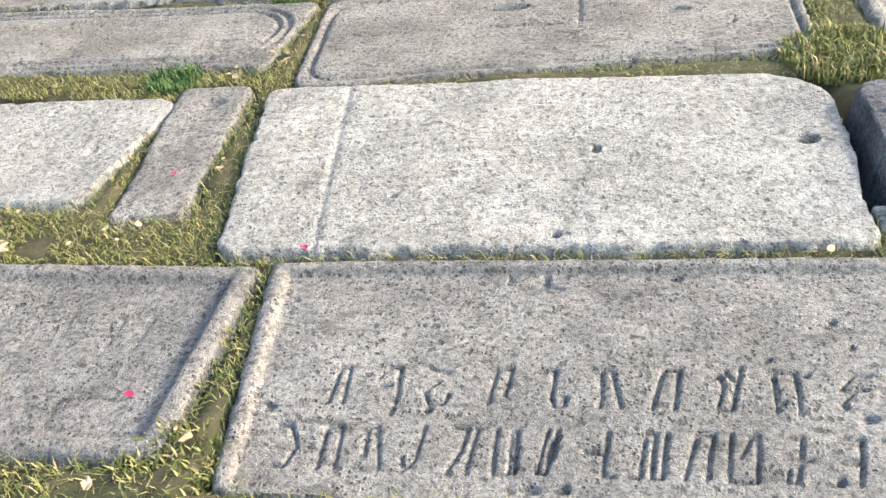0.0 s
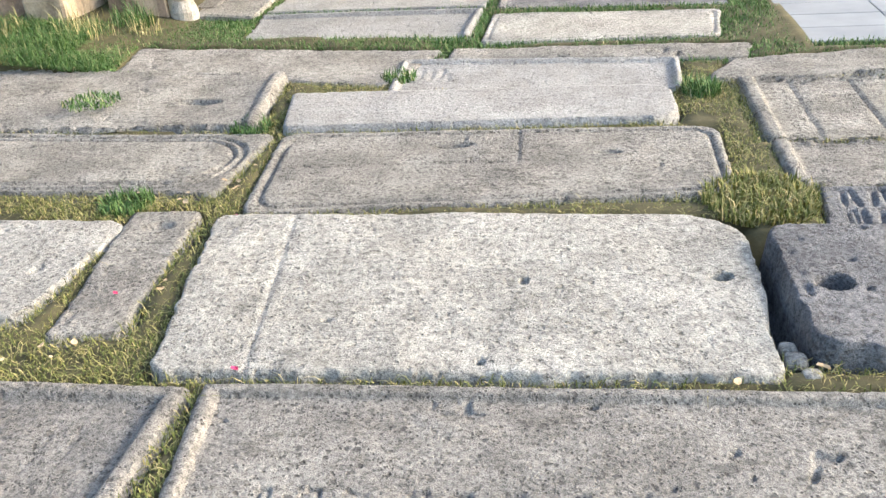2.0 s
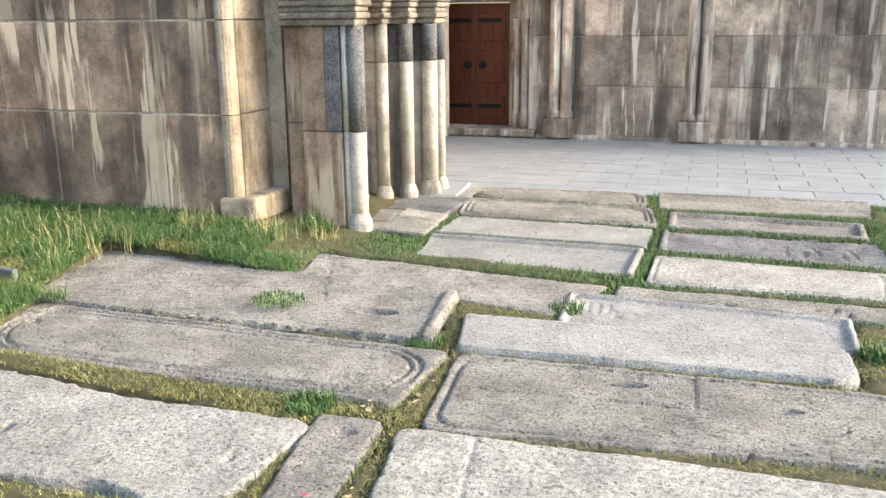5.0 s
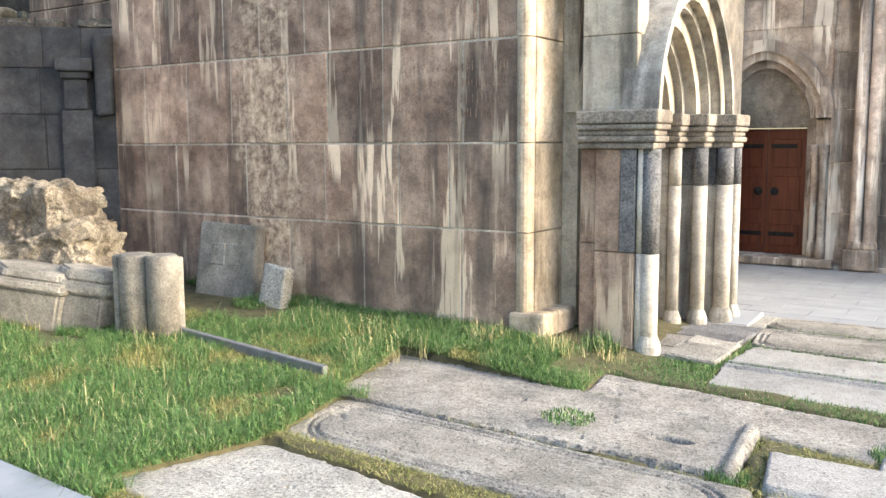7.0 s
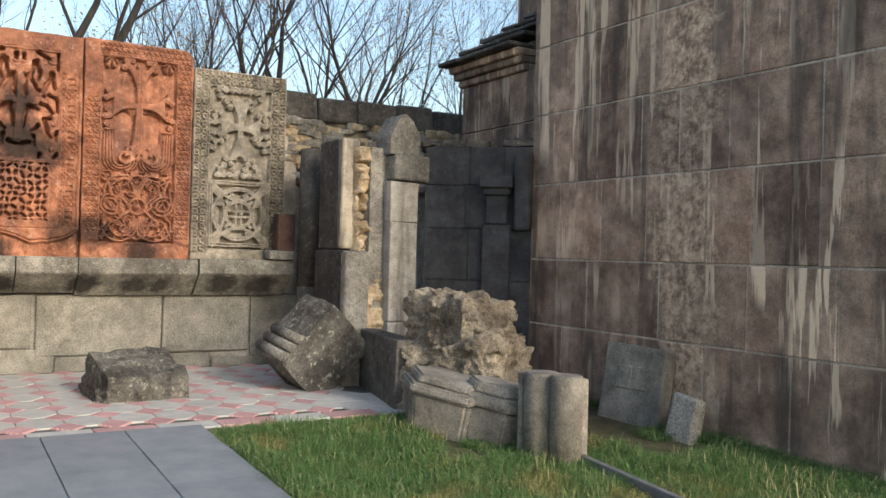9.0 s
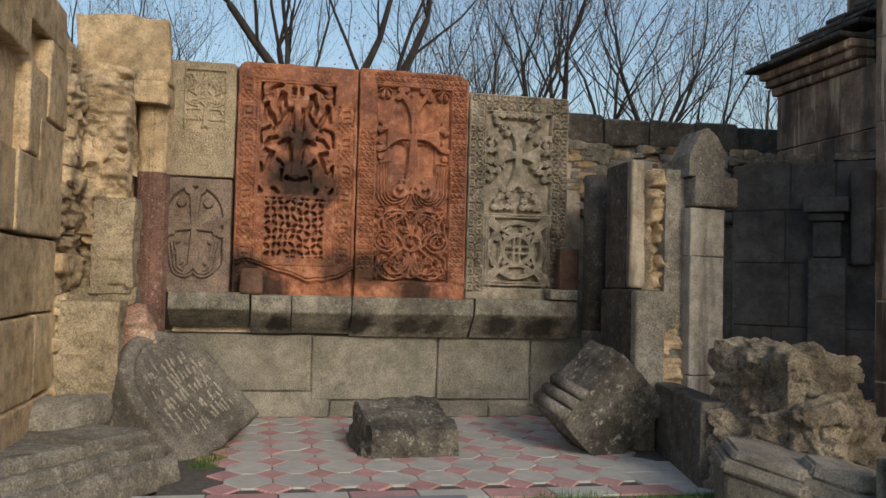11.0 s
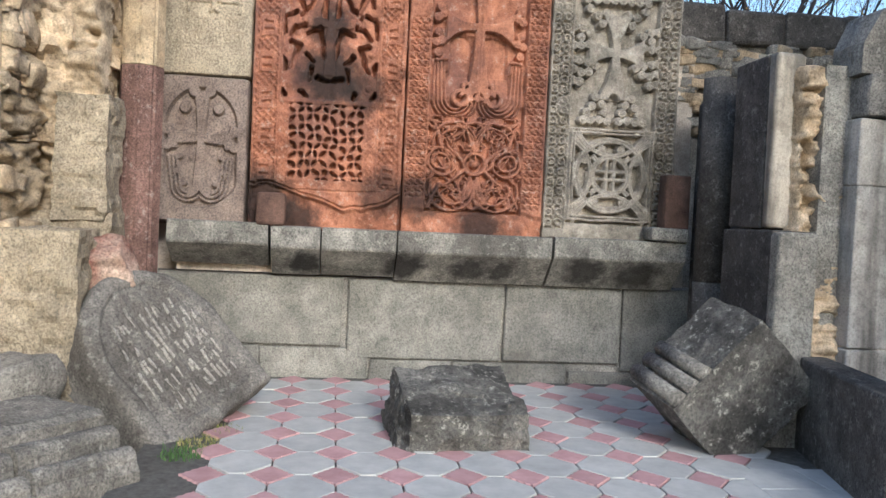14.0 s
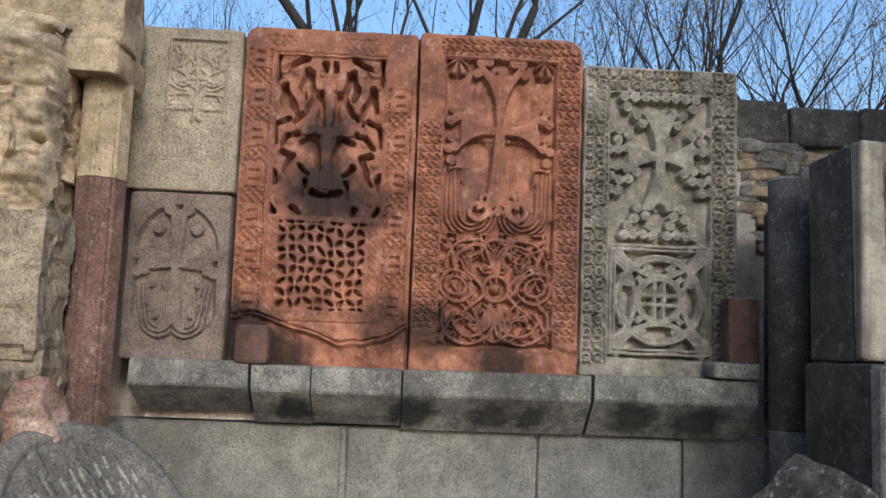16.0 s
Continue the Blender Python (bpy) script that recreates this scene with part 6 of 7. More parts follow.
M_LEAN = stone("brown_grey_slab_stone", (0.105, 0.096, 0.083), (0.19, 0.176, 0.155), blotch=0.5, pits=0.3, vary=0, lichen=0.25, bump=1.0)
# the slab's face, tilted back against the ruin
# local axes of the face: A along the foot, B up the slope, N out of it
A = Vector((-0.80, 0.50, 0.33)).normalized()
B = Vector((-0.15, -0.62, 0.77))
B = (B - A * B.dot(A)).normalized()
N = B.cross(A).normalized()
if N.z < 0:
    N = -N
c0 = Vector((-9.72, 0.0, 0.10)) - lean.location
fa = [c0, c0 + A * 1.12, c0 + A * 1.12 + B * 1.20, c0 + B * 1.20]
face = relief("carved_face", fa, tuple(N), lean_face, lean_outline, 0.011, M_LEAN, lean, "dark face with pale carved strokes", 0.30, 0.05, 14.0)

rng = random.Random(4)
M_STROKE = stone("pale_carved_strokes", (0.25, 0.235, 0.21), (0.36, 0.34, 0.30), vary=0, stained=0)
vs, fs = [], []
for k in range(70):
    row = k % 5
    u = 0.24 + (k // 5) * 0.052 + rng.uniform(-0.012, 0.012)
    v = 0.20 + row * 0.15 + rng.uniform(-0.02, 0.02)
    ln, w = rng.uniform(0.06, 0.135), rng.uniform(0.005, 0.009)
    if 0.40 - math.hypot(u - 0.56, max(v + ln - 0.62, 0)) < 0 or rng.random() < 0.15:
        continue
    p = c0 + A * u + B * v
    q = p + B * ln + A * rng.uniform(-0.01, 0.02)
    b = len(vs)
    for e, hgt in ((p, -0.03), (q, -0.03), (p, -0.012), (q, -0.012)):
        vs += [e - A * w + N * hgt, e + A * w + N * hgt]
    fs += [(b + 4, b + 5, b + 7, b + 6), (b, b + 4, b + 6, b + 2), (b + 1, b + 3, b + 7, b + 5), (b, b + 1, b + 5, b + 4), (b + 2, b + 6, b + 7, b + 3)]
tagged(solid("carved_stroke", vs, fs, M_STROKE, lean, "pale unreadable carved strokes"), kind="stuff")

mid = rock("fallen_block", (0.80, 0.86, 0.40), (-9.98, 1.85, 0.34), M_BOULDER, "dark grey lichen-covered block lying on the pavers", "stone block", 5, 0.07, 44, (0, 15, 6), 0.08, None, 0.10, 0.035)

tip = thing("tipped_moulding", (-9.95, 3.48, 0.2), "dark moulded stone block tipped on its edge", "stone block")
R = Matrix.Rotation(radians(-44), 3, "X") @ Matrix.Rotation(radians(12), 3, "Z")


def turned(ob, loc=(0, 0, 0)):
    ob.rotation_euler = R.to_euler()
    ob.location = loc
    return ob


turned(rock("block", (0.62, 0.72, 0.84), (0, 0, 0), M_BOULDER, "", "", 15, 0.03, 30, boxy=0.0, parent=tip, crag=0.010), (0.05, 0.22, 0.42))
for k in range(3):
    bm = lathe_bm([(0.055, -0.30), (0.055, 0.30)], 10)
    bmesh.ops.rotate(bm, verts=bm.verts, matrix=Matrix.Rotation(radians(90), 3, "Y"))
    o = part("roll_moulding", bm, M_FRAG, tip, smooth=True)
    turned(o, Vector((0.05, 0.22, 0.42)) + R @ Vector((0.0, -0.36, -0.34 + 0.12 * k)))

# fallen cornice: flat top stepping down in rolls
corn = thing("fallen_cornice", (-9.22, -0.36, 0.2), "grey fallen cornice blocks with roll mouldings", "stone block")
cd, ca = Vector((0.80, -0.60, 0)).normalized(), Vector((0.60, 0.80, 0)).normalized()


def arc(cx, cz, r, a0, a1, n=6):
    return [(cx + r * math.cos(radians(a0 + (a1 - a0) * i / n)), cz + r * math.sin(radians(a0 + (a1 - a0) * i / n))) for i in range(n + 1)]


cp = [(-0.75, -0.05), (-0.75, 0.33)] + [(-0.05, 0.33), (0.0, 0.30), (0.0, 0.24)] + arc(0.07, 0.19, 0.065, 110, -10) + [(0.14, 0.13)] + arc(0.21, 0.10, 0.065, 110, -10) + [(0.30, 0.04), (0.30, -0.05)]
for k, (s0, ln) in enumerate(((0.0, 0.62), (0.64, 0.8))):
    profile("cornice_block", cp, (tuple(cd * s0 + Vector((0.05, 0.10, -0.02 * k))), tuple(ca), (0, 0, 1)), tuple(cd * ln), M_FRAG, corn, steps=14, roughen=0.005, seed=k + 5)
rk = rock("stone_lump", (0.7, 0.4, 0.3), (-9.55, -1.0, 0.55), M_RUBGREY, "grey eroded stone lying beside the ruin", "stone", 63, 0.1, 10, (0, 8, -30))

# low wall, rubble chunk, moulded base, twin shaft
low = thing("wall_low", (-8.9, 4.4, 0.1), "low dark stone wall end beside the court", "wall", kind="structure")
o = box("stone", -1.35, 0.62, -0.16, 0.08, 0.0, 0.74, M_DARKPIER, low, "dark upright slab of the wall end", 0.02, 2, 0.012)
o.rotation_euler = (0, radians(-1), radians(-13))
o.location = (0.0, -0.20, 0.0)
box("stone", -0.75, 0.55, 0.11, 0.55, 0.0, 0.48, M_RUBGREY, low, "", 0.03, 2, 0.02)
M_CHUNK = stone("mortared_rubble", (0.22, 0.18, 0.135), (0.50, 0.44, 0.35), blotch=0.9, pits=0.4, vary=0.1, stained=0.4, bump=1.6, crater=0.5, lichen=0.2)
chunk = thing("rubble_chunk", (-8.08, 4.50, 0.42), "pale broken lump of mortared rubble masonry", "rubble")
rock("rubble_mass", (0.98, 0.80, 0.66), (0.10, 0.0, 0.12), M_CHUNK, "", "", 33, 0.22, 52, (4, -6, 20), 0.08, chunk, 0.1, 0.09)
rock("rubble_cap", (0.95, 0.72, 0.60), (-0.10, 0.0, 0.58), M_CHUNK, "grey weathered top", "", 34, 0.18, 52, (3, 5, 10), 0.06, chunk, 0.12, 0.07)
rng = random.Random(8)
for k in range(9):
    rock("rubble_stone", (rng.uniform(0.15, 0.3), rng.uniform(0.15, 0.3), rng.uniform(0.1, 0.2)), (rng.uniform(-0.2, 0.45), rng.uniform(-0.40, 0.30), rng.uniform(0.0, 0.35)), M_CHUNK, "", "", 70 + k, 0.10, 9, (rng.uniform(-30, 30), rng.uniform(-30, 30), 0), 0.0, chunk)

frag = thing("moulded_base", (-7.35, 4.02, 0.12), "grey moulded column base fragment lying on the grass", "stone fragment")
prof = [(0.60 * math.cos(a), 0.44 * math.sin(a)) for a in [math.pi * 2 * i / 6 + 0.35 for i in range(6)]]
for nm, z0, z1, k0, k1, cx, cy in (("drum", 0.0, 0.34, 0.80, 0.92, -0.12, 0.0), ("moulding", 0.34, 0.42, 1.0, 0.98, -0.12, 0.0), ("neck", 0.42, 0.50, 0.86, 0.80, -0.12, 0.0), ("side_drum", 0.0, 0.36, 0.54, 0.60, 0.34, 0.05), ("side_moulding", 0.36, 0.46, 0.68, 0.64, 0.34, 0.05), ("side_neck", 0.46, 0.56, 0.54, 0.5, 0.34, 0.05)):
    n = len(prof)
    vs = [(cx + x * k0, cy + y * k0, z0) for x, y in prof] + [(cx + x * k1, cy + y * k1, z1) for x, y in prof]
    fs = [(i, (i + 1) % n, n + (i + 1) % n, n + i) for i in range(n)] + [tuple(range(n - 1, -1, -1)), tuple(range(n, 2 * n))]
    bm = bmesh.new()
    bv = [bm.verts.new(v) for v in vs]
    for f in fs:
        bm.faces.new([bv[i] for i in f])
    bmesh.ops.bevel(bm, geom=bm.edges[:], offset=0.02, segments=2, affect="EDGES")
    o = part(nm, bm, M_FRAGP, frag)
    o.rotation_euler = (radians(-5), radians(6), radians(12))

twin = thing("twin_shaft", (-6.28, 4.22, 0.05), "grey twin half-column fragment standing in the grass", "stone fragment")
for s, r in ((-0.12, 0.135), (0.14, 0.125)):
    bm = lathe_bm([(r, -0.1), (r * 1.0, 0.72), (r - 0.012, 0.745)], 22)
    bmesh.ops.translate(bm, verts=bm.verts, vec=(s * 0.92, s * 0.25, 0))
    o = part("shaft", bm, M_FRAGP, twin, smooth=False)
    for f in o.data.polygons:
        f.use_smooth = len(f.vertices) == 4
bk = box("backing", -0.22, 0.20, 0.0, 0.20, -0.1, 0.72, M_FRAGP, twin, "", 0.02, 2)
box("edge_fillet", -0.30, -0.24, -0.12, 0.12, -0.1, 0.73, M_FRAGP, twin, "", 0.01)

for (x, y, w, h, t, rot, mat, lab) in ((-7.05, 5.66, 0.80, 0.80, 0.14, (-9, 0, 4), M_FRAGP, "grey carved slab leaning on the church wall"), (-6.27, 5.52, 0.30, 0.46, 0.15, (-10, 4, 8), M_PALE, "small pale stone stub leaning in the grass")):
    s = thing("leaning_stone", (x, y, 0.10), lab, "stone slab")
    o = box("slab", -w / 2, w / 2, 0, t, -0.08, h, mat, s, "", 0.035, 3, 0.02, random.Random(5))
    o.rotation_euler = [radians(a) for a in rot]
    if w > 0.5:
        for k in range(2):
            q = box("carved_panel", -0.18 + 0.22 * k, 0.0 + 0.22 * k, -0.012, 0.01, 0.38, 0.60, mat, s, "", 0.008)
            q.rotation_euler = o.rotation_euler

edging = thing("lawn_edging", (-5.5, 4.3, 0.05), "thin grey concrete edging strip in the lawn", "edging", kind="structure")
o = box("strip", -1.25, 1.12, -0.025, 0.025, -0.1, 0.13, M_EDGE, edging, "", 0.006)
o.rotation_euler = (0, 0.03, radians(-5.5))

# ---- ruined piers between court and church ----
piers = thing("wall_piers", (-10.2, 4.6, 0.1), "ruined wall stub with dark piers and rubble core", "wall", kind="structure")
QX, QY, QZ = -10.2, 4.6, 0.1


def qbox(name, x0, x1, y0, y1, z0, z1, mat, label="", bevel=0.015, jit=0.006, seed=0):
    return box(name, x0 - QX, x1 - QX, y0 - QY, y1 - QY, z0 - QZ, z1 - QZ, mat, piers, label, bevel, 2, jit, random.Random(seed))


for z0, z1 in ((0.0, 1.14), (1.145, 2.87)):
    bm = lathe_bm([(0.15, z0), (0.15, z1)], 24)
    bmesh.ops.translate(bm, verts=bm.verts, vec=(-11.3 - QX, 4.2 - QY, 0))
    o = part("round_shaft", bm, M_DARKPIER, piers, "dark round engaged shaft")
    for f in o.data.polygons:
        f.use_smooth = len(f.vertices) == 4
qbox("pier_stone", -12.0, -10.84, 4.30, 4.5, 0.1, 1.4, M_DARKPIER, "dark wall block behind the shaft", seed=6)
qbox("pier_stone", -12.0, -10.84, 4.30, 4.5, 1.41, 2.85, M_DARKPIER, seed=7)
# sun and shade sides in colour: paler front slabs on dark blocks
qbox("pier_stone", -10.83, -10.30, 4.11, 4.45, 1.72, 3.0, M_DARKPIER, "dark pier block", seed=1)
qbox("pier_stone", -10.295, -10.18, 4.10, 4.35, 1.73, 3.01, M_LIT, "broken pier face paled for sunlight", 0.03, 0.012, seed=2)
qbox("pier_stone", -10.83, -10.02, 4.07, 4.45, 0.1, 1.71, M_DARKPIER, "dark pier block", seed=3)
qbox("pier_stone", -10.015, -9.90, 4.06, 4.36, 0.1, 1.70, M_RUBGREY, "broken grey pier face, lightened for sunlight", 0.03, 0.012, seed=4)
qbox("rubble_core", -10.9, -10.02, 4.4, 5.0, 0.1, 2.9, M_RUBGREY, bevel=0)
rng = random.Random(31)
relief("rubble_face", ((-9.96 - QX, 4.30 - QY, 0.0), (-9.96 - QX, 4.66 - QY, 0.0), (-10.06 - QX, 4.66 - QY, 2.80), (-10.06 - QX, 4.28 - QY, 2.80)), (1, 0, 0), core_face, edge_box(0.03, 0.02, 0.02, 14), 0.012, M_RUBBLE, piers, "broken rubble core", 0.2)
for k, (z0, z1) in enumerate(((0.1, 0.9), (0.905, 2.05), (2.055, 2.52))):
    qbox("pier_stone", -10.2, -9.84, 4.58, 4.94, z0, z1, M_JAMB, "pale slender pier block", seed=10 + k)
qbox("pier_cap", -10.2, -9.78, 4.60, 5.06, 2.525, 2.82, M_FRAG, "worn grey cap block", 0.03, 0.01, seed=14)
profile("pier_finial", [(4.57, 2.83), (4.93, 2.83), (4.94, 3.08), (4.86, 3.24), (4.76, 3.31), (4.68, 3.27), (4.57, 3.04)], ((-10.25 - QX, -QY, -QZ), (0, 1, 0), (0, 0, 1)), (0.39, 0, 0), M_FRAG, piers, "broken block with a sloping top", roughen=0.02, steps=6, seed=15)
# dark ashlar return with its pilaster, shade partly put into the stone colour
dark = thing("wall_return_dark", (-9.354, 5.549, 0.1), "dark blue-grey ashlar return wall with a pilaster", "wall", kind="structure")


dark.rotation_euler = (0, 0, radians(-42.9))


def dark_block(u0, u1, z0, z1, rng):
    d = rng.uniform(0, 0.008)
    box("stone", -0.1, d, u0 - 5.4, u1 - 5.4, z0 - 0.1, z1 - 0.1, M_BLUE_SHADED, dark, bevel=0.006, jit=0.002, rng=rng)


ashlar("stone", dark, M_BLUE_SHADED, 4.68, 5.95, [0.1, 0.75, 1.4, 2.0, 2.5, 2.95], dark_block, 8, 0.3, 0.55)
box("core", -0.11, -0.01, -0.70, 0.55, 0, 2.82, M_BLUE_SHADED, dark, bevel=0)
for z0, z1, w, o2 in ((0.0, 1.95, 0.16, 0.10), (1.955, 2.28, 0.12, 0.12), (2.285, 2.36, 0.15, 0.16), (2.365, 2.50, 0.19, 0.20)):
    box("pilaster", 0.0, o2, 0.15 - w, 0.15 + w, z0, z1, M_BLUE_SHADED, dark, "", 0.01)
box("broken_cap", 0.0, 0.16, 0.36, 0.55, 1.9, 2.75, M_BLUE_SHADED, dark, "broken dark cap block", 0.04, 2, 0.03)
for k in range(14):
    rock("rubble_stone", (rng.uniform(0.15, 0.3), rng.uniform(0.15, 0.35), rng.uniform(0.06, 0.11)), (rng.uniform(-0.35, -0.12), rng.uniform(-0.75, 0.5), 2.87 + rng.uniform(-0.03, 0.04)), M_DARKPIER, "", "", 150 + k, 0.10, 5, (rng.uniform(-10, 10), 0, rng.uniform(-20, 20)), 0.05, dark)

# back wall: rubble courses and capping
rng = random.Random(37)
for k in range(240):
    y = rng.uniform(4.1, 7.2)
    z = 2.66 + (k % 12) * 0.075
    rock("rubble_stone", (0.16, rng.uniform(0.14, 0.36), rng.uniform(0.06, 0.11)), (0.02 + rng.uniform(-0.02, 0.03), y - 3.0, z), M_RUBBLE if rng.random() < 0.3 else M_RUBGREY, "", "", 200 + k % 20, 0.07, 4, (rng.uniform(-6, 6), 0, rng.uniform(-8, 8)), 0.05, back)
for k in range(7):
    y = 4.1 + k * 0.62
    box("capping_stone", -0.45, 0.09, y - 3.0, y + 0.61 - 3.0, 3.52, 3.88 + rng.uniform(-0.03, 0.02), M_DARKPIER, back, "", 0.04, 2, 0.02, rng)

# annex with its eave and hipped stone roof
annex = thing("church_annex", (-10.6, 6.1, 0), "low dark church annex with stone-slab roof and eave", "building")


def annex_block(u0, u1, z0, z1, rng):
    d = rng.uniform(0, 0.006)
    box("stone", u0 + 10.6, u1 + 10.6, -d, 0.25, z0, z1, M_WALL, annex, bevel=0.006, jit=0.002, rng=rng)


ashlar("stone", annex, M_WALL, -10.8, -9.0, [0.1, 0.9, 1.67, 2.5, 3.28, 3.9], annex_block, 23, gap=0.0075)
box("core", -0.19, 1.6, 0.02, 3.0, 0, 3.9, M_MORTAR, annex, bevel=0)
for z0, z1, o2 in ((3.9, 3.99, 0.05), (3.995, 4.08, 0.10), (4.085, 4.17, 0.15)):
    box("eave_moulding", -0.2 - o2, 1.24, -o2, 3.0, z0, z1, M_WALL, annex, "", 0.015)
rng = random.Random(6)
for r in range(6):
    z = 4.18 + r * 0.15
    x = -0.45 + r * 0.20
    xx = x
    while xx < 1.2:
        w = rng.uniform(0.3, 0.5)
        o = box("roof_slab", xx, min(xx + w, 1.24) - 0.008, -0.26 + r * 0.2, 0.12 + r * 0.2, z, z + 0.05, M_ROOF, annex, "", 0.012, 1, 0.008, rng)
        xx += w
    yy = -0.26 + r * 0.2
    while yy < 2.6:
        d = rng.uniform(0.3, 0.5)
        box("roof_slab", x, x + 0.34, yy, yy + d - 0.008, z + 0.004, z + 0.054, M_ROOF, annex, "", 0.012, 1, 0.008, rng)
        yy += d
box("roof_core", -0.1, 1.24, 0.1, 2.9, 4.15, 4.27, M_ROOF, annex, bevel=0)
# taller body behind
tall = thing("wall_upper", (-8.9, 6.2, 4.5), "tall dark ashlar church wall over the annex", "wall", kind="structure")
box("wall_mass", -1.55, -0.1, 0.5, 6.0, -0.4, 3.4, M_WALL, tall, "", 0.01)


# ---- trees behind the wall ----
def tree(name, loc, height, r0, seed, label, lean=0.0, fork=2, leaves=220):
    rng = random.Random(seed)
    vs, fs = [], []
    tips = []

    def tube(p, q, ra, rb, n):
        d = (q - p).normalized()
        a = d.orthogonal().normalized()
        b = d.cross(a)
        base = len(vs)
        for c, r in ((p, ra), (q, rb)):
            for k in range(n):
                t = 2 * math.pi * k / n
                vs.append(c + a * (math.cos(t) * r) + b * (math.sin(t) * r))
        for k in range(n):
            j = (k + 1) % n
            fs.append((base + k, base + j, base + n + j, base + n + k))

    def grow(p, d, length, r, level):
        steps = 4 if level < 2 else 3
        n = 8 if level == 0 else 5 if level < 3 else 3
        for i in range(steps):
            d = (d + Vector((rng.uniform(-1, 1), rng.uniform(-1, 1), rng.uniform(-0.4, 0.9))) * (0.10 if level == 0 else 0.20)).normalized()
            q = p + d * (length / steps)
            r2 = r * (0.90 if level == 0 else 0.80)
            tube(p, q, r, r2, n)
            p, r = q, r2
            if level < 5 and (i > 0 or level > 1) and not (level > 2 and rng.random() < 0.35):
                for _ in range(1 if level < 4 else 2 if rng.random() < 0.5 else 1):
                    side = (d.orthogonal().normalized() * 1.0)
                    side.rotate(Matrix.Rotation(rng.uniform(0, 6.28), 3, d))
                    nd = (d * rng.uniform(0.6, 1.0) + side * rng.uniform(0.35, 0.8) + Vector((0, 0, 0.28))).normalized()
                    grow(p, nd, length * rng.uniform(0.5, 0.72), r * rng.uniform(0.38, 0.56), level + 1)
        if level < 4:
            for _ in range(fork):
                nd = (d + Vector((rng.uniform(-0.7, 0.7), rng.uniform(-0.7, 0.7), 0.25))).normalized()
                grow(p, nd, length * 0.68, r * 0.66, level + 1)
        else:
            tips.append(p)

    t = thing(name, loc, label, "tree", "bare trees behind the wall")
    grow(Vector((0, 0, -0.3)), Vector((lean, rng.uniform(-0.06, 0.06), 1)).normalized(), height * 0.42, r0, 0)
    solid("crown", vs, fs, M_BARK, t, smooth=True)
    lv, lf = [], []
    for _ in range(min(leaves * 5, len(tips) * 3)):
        c = rng.choice(tips) + Vector((rng.uniform(-0.15, 0.15), rng.uniform(-0.15, 0.15), rng.uniform(-0.2, 0.05)))
        a = Vector((rng.uniform(-1, 1), rng.uniform(-1, 1), rng.uniform(-1, 1))).normalized() * 0.024
        b = a.orthogonal().normalized() * 0.016
        k = len(lv)
        lv += [c - a, c + b, c + a, c - b]
        lf.append((k, k + 1, k + 2, k + 3))
    if lv:
        o = solid("dry_leaves", lv, lf, M_LEAF, t, "few dry brown and yellow leaves")
        tagged(o, kind="stuff")


for k, (x, y, h, r, lean, lf) in enumerate(((-16.2, 1.9, 9.5, 0.30, 0.02, 160), (-18.5, -2.2, 8.5, 0.14, 0.0, 80), (-17.5, 3.7, 8.5, 0.12, 0.0, 120), (-19.0, 6.6, 9.5, 0.24, 0.02, 200), (-17.2, 7.9, 9.0, 0.2, -0.04, 200), (-21.0, 9.3, 10.0, 0.17, 0.03, 220), (-23.0, 4.2, 10.0, 0.16, 0.0, 120), (-22.0, 0.2, 10.0, 0.16, 0.0, 120), (-20.5, 12.0, 10.0, 0.16, 0.0, 200), (-18.0, 5.2, 9.0, 0.13, 0.03, 150), (-16.5, 9.6, 8.0, 0.12, 0.0, 150), (-25.0, 7.5, 11.0, 0.2, 0.0, 100), (-24.0, 11.0, 11.0, 0.2, 0.0, 100), (-24.0, -3.0, 10.0, 0.18, 0.0, 80))):
    tree("bare_tree", (x, y, 0.0), h, r, 40 + k, "bare grey-barked autumn tree with a few dry leaves", lean, 2, lf)


# ---- grass ----
def blades(name, pts, mat, lo, hi, width, label, seed, bend=0.6, tall=None):
    rs = np.random.RandomState(seed)
    n = len(pts)
    h = rs.uniform(lo, hi, n) * (0.6 + 0.8 * rs.rand(n) ** 2)
    if tall is not None:
        h = h * tall
    a = rs.uniform(0, 2 * math.pi, n)
    lean = rs.uniform(0.1, bend, n)
    dx, dy = np.cos(a), np.sin(a)
    sx, sy = -dy * width / 2, dx * width / 2
    p = np.array(pts)
    m = p + np.stack([dx * h * lean * 0.35, dy * h * lean * 0.35, h * 0.6], 1)
    t = p + np.stack([dx * h * lean, dy * h * lean, h * (1 - 0.3 * lean)], 1)
    s = np.stack([sx, sy, np.zeros(n)], 1)
    V = np.stack([p - s, p + s, m + s * 0.8, m - s * 0.8, t], 1).reshape(-1, 3)
    b = np.arange(n)[:, None] * 5
    quads = (b + np.array([[0, 1, 2, 3]])).tolist()
    tris = (b + np.array([[3, 2, 4]])).tolist()
    me = bpy.data.meshes.new(name)
    me.from_pydata(V.tolist(), [], quads + tris)
    me.materials.append(mat)
    ob = new(name, me)
    return tagged(ob, label, "grass", kind="stuff")


rs = np.random.RandomState(3)
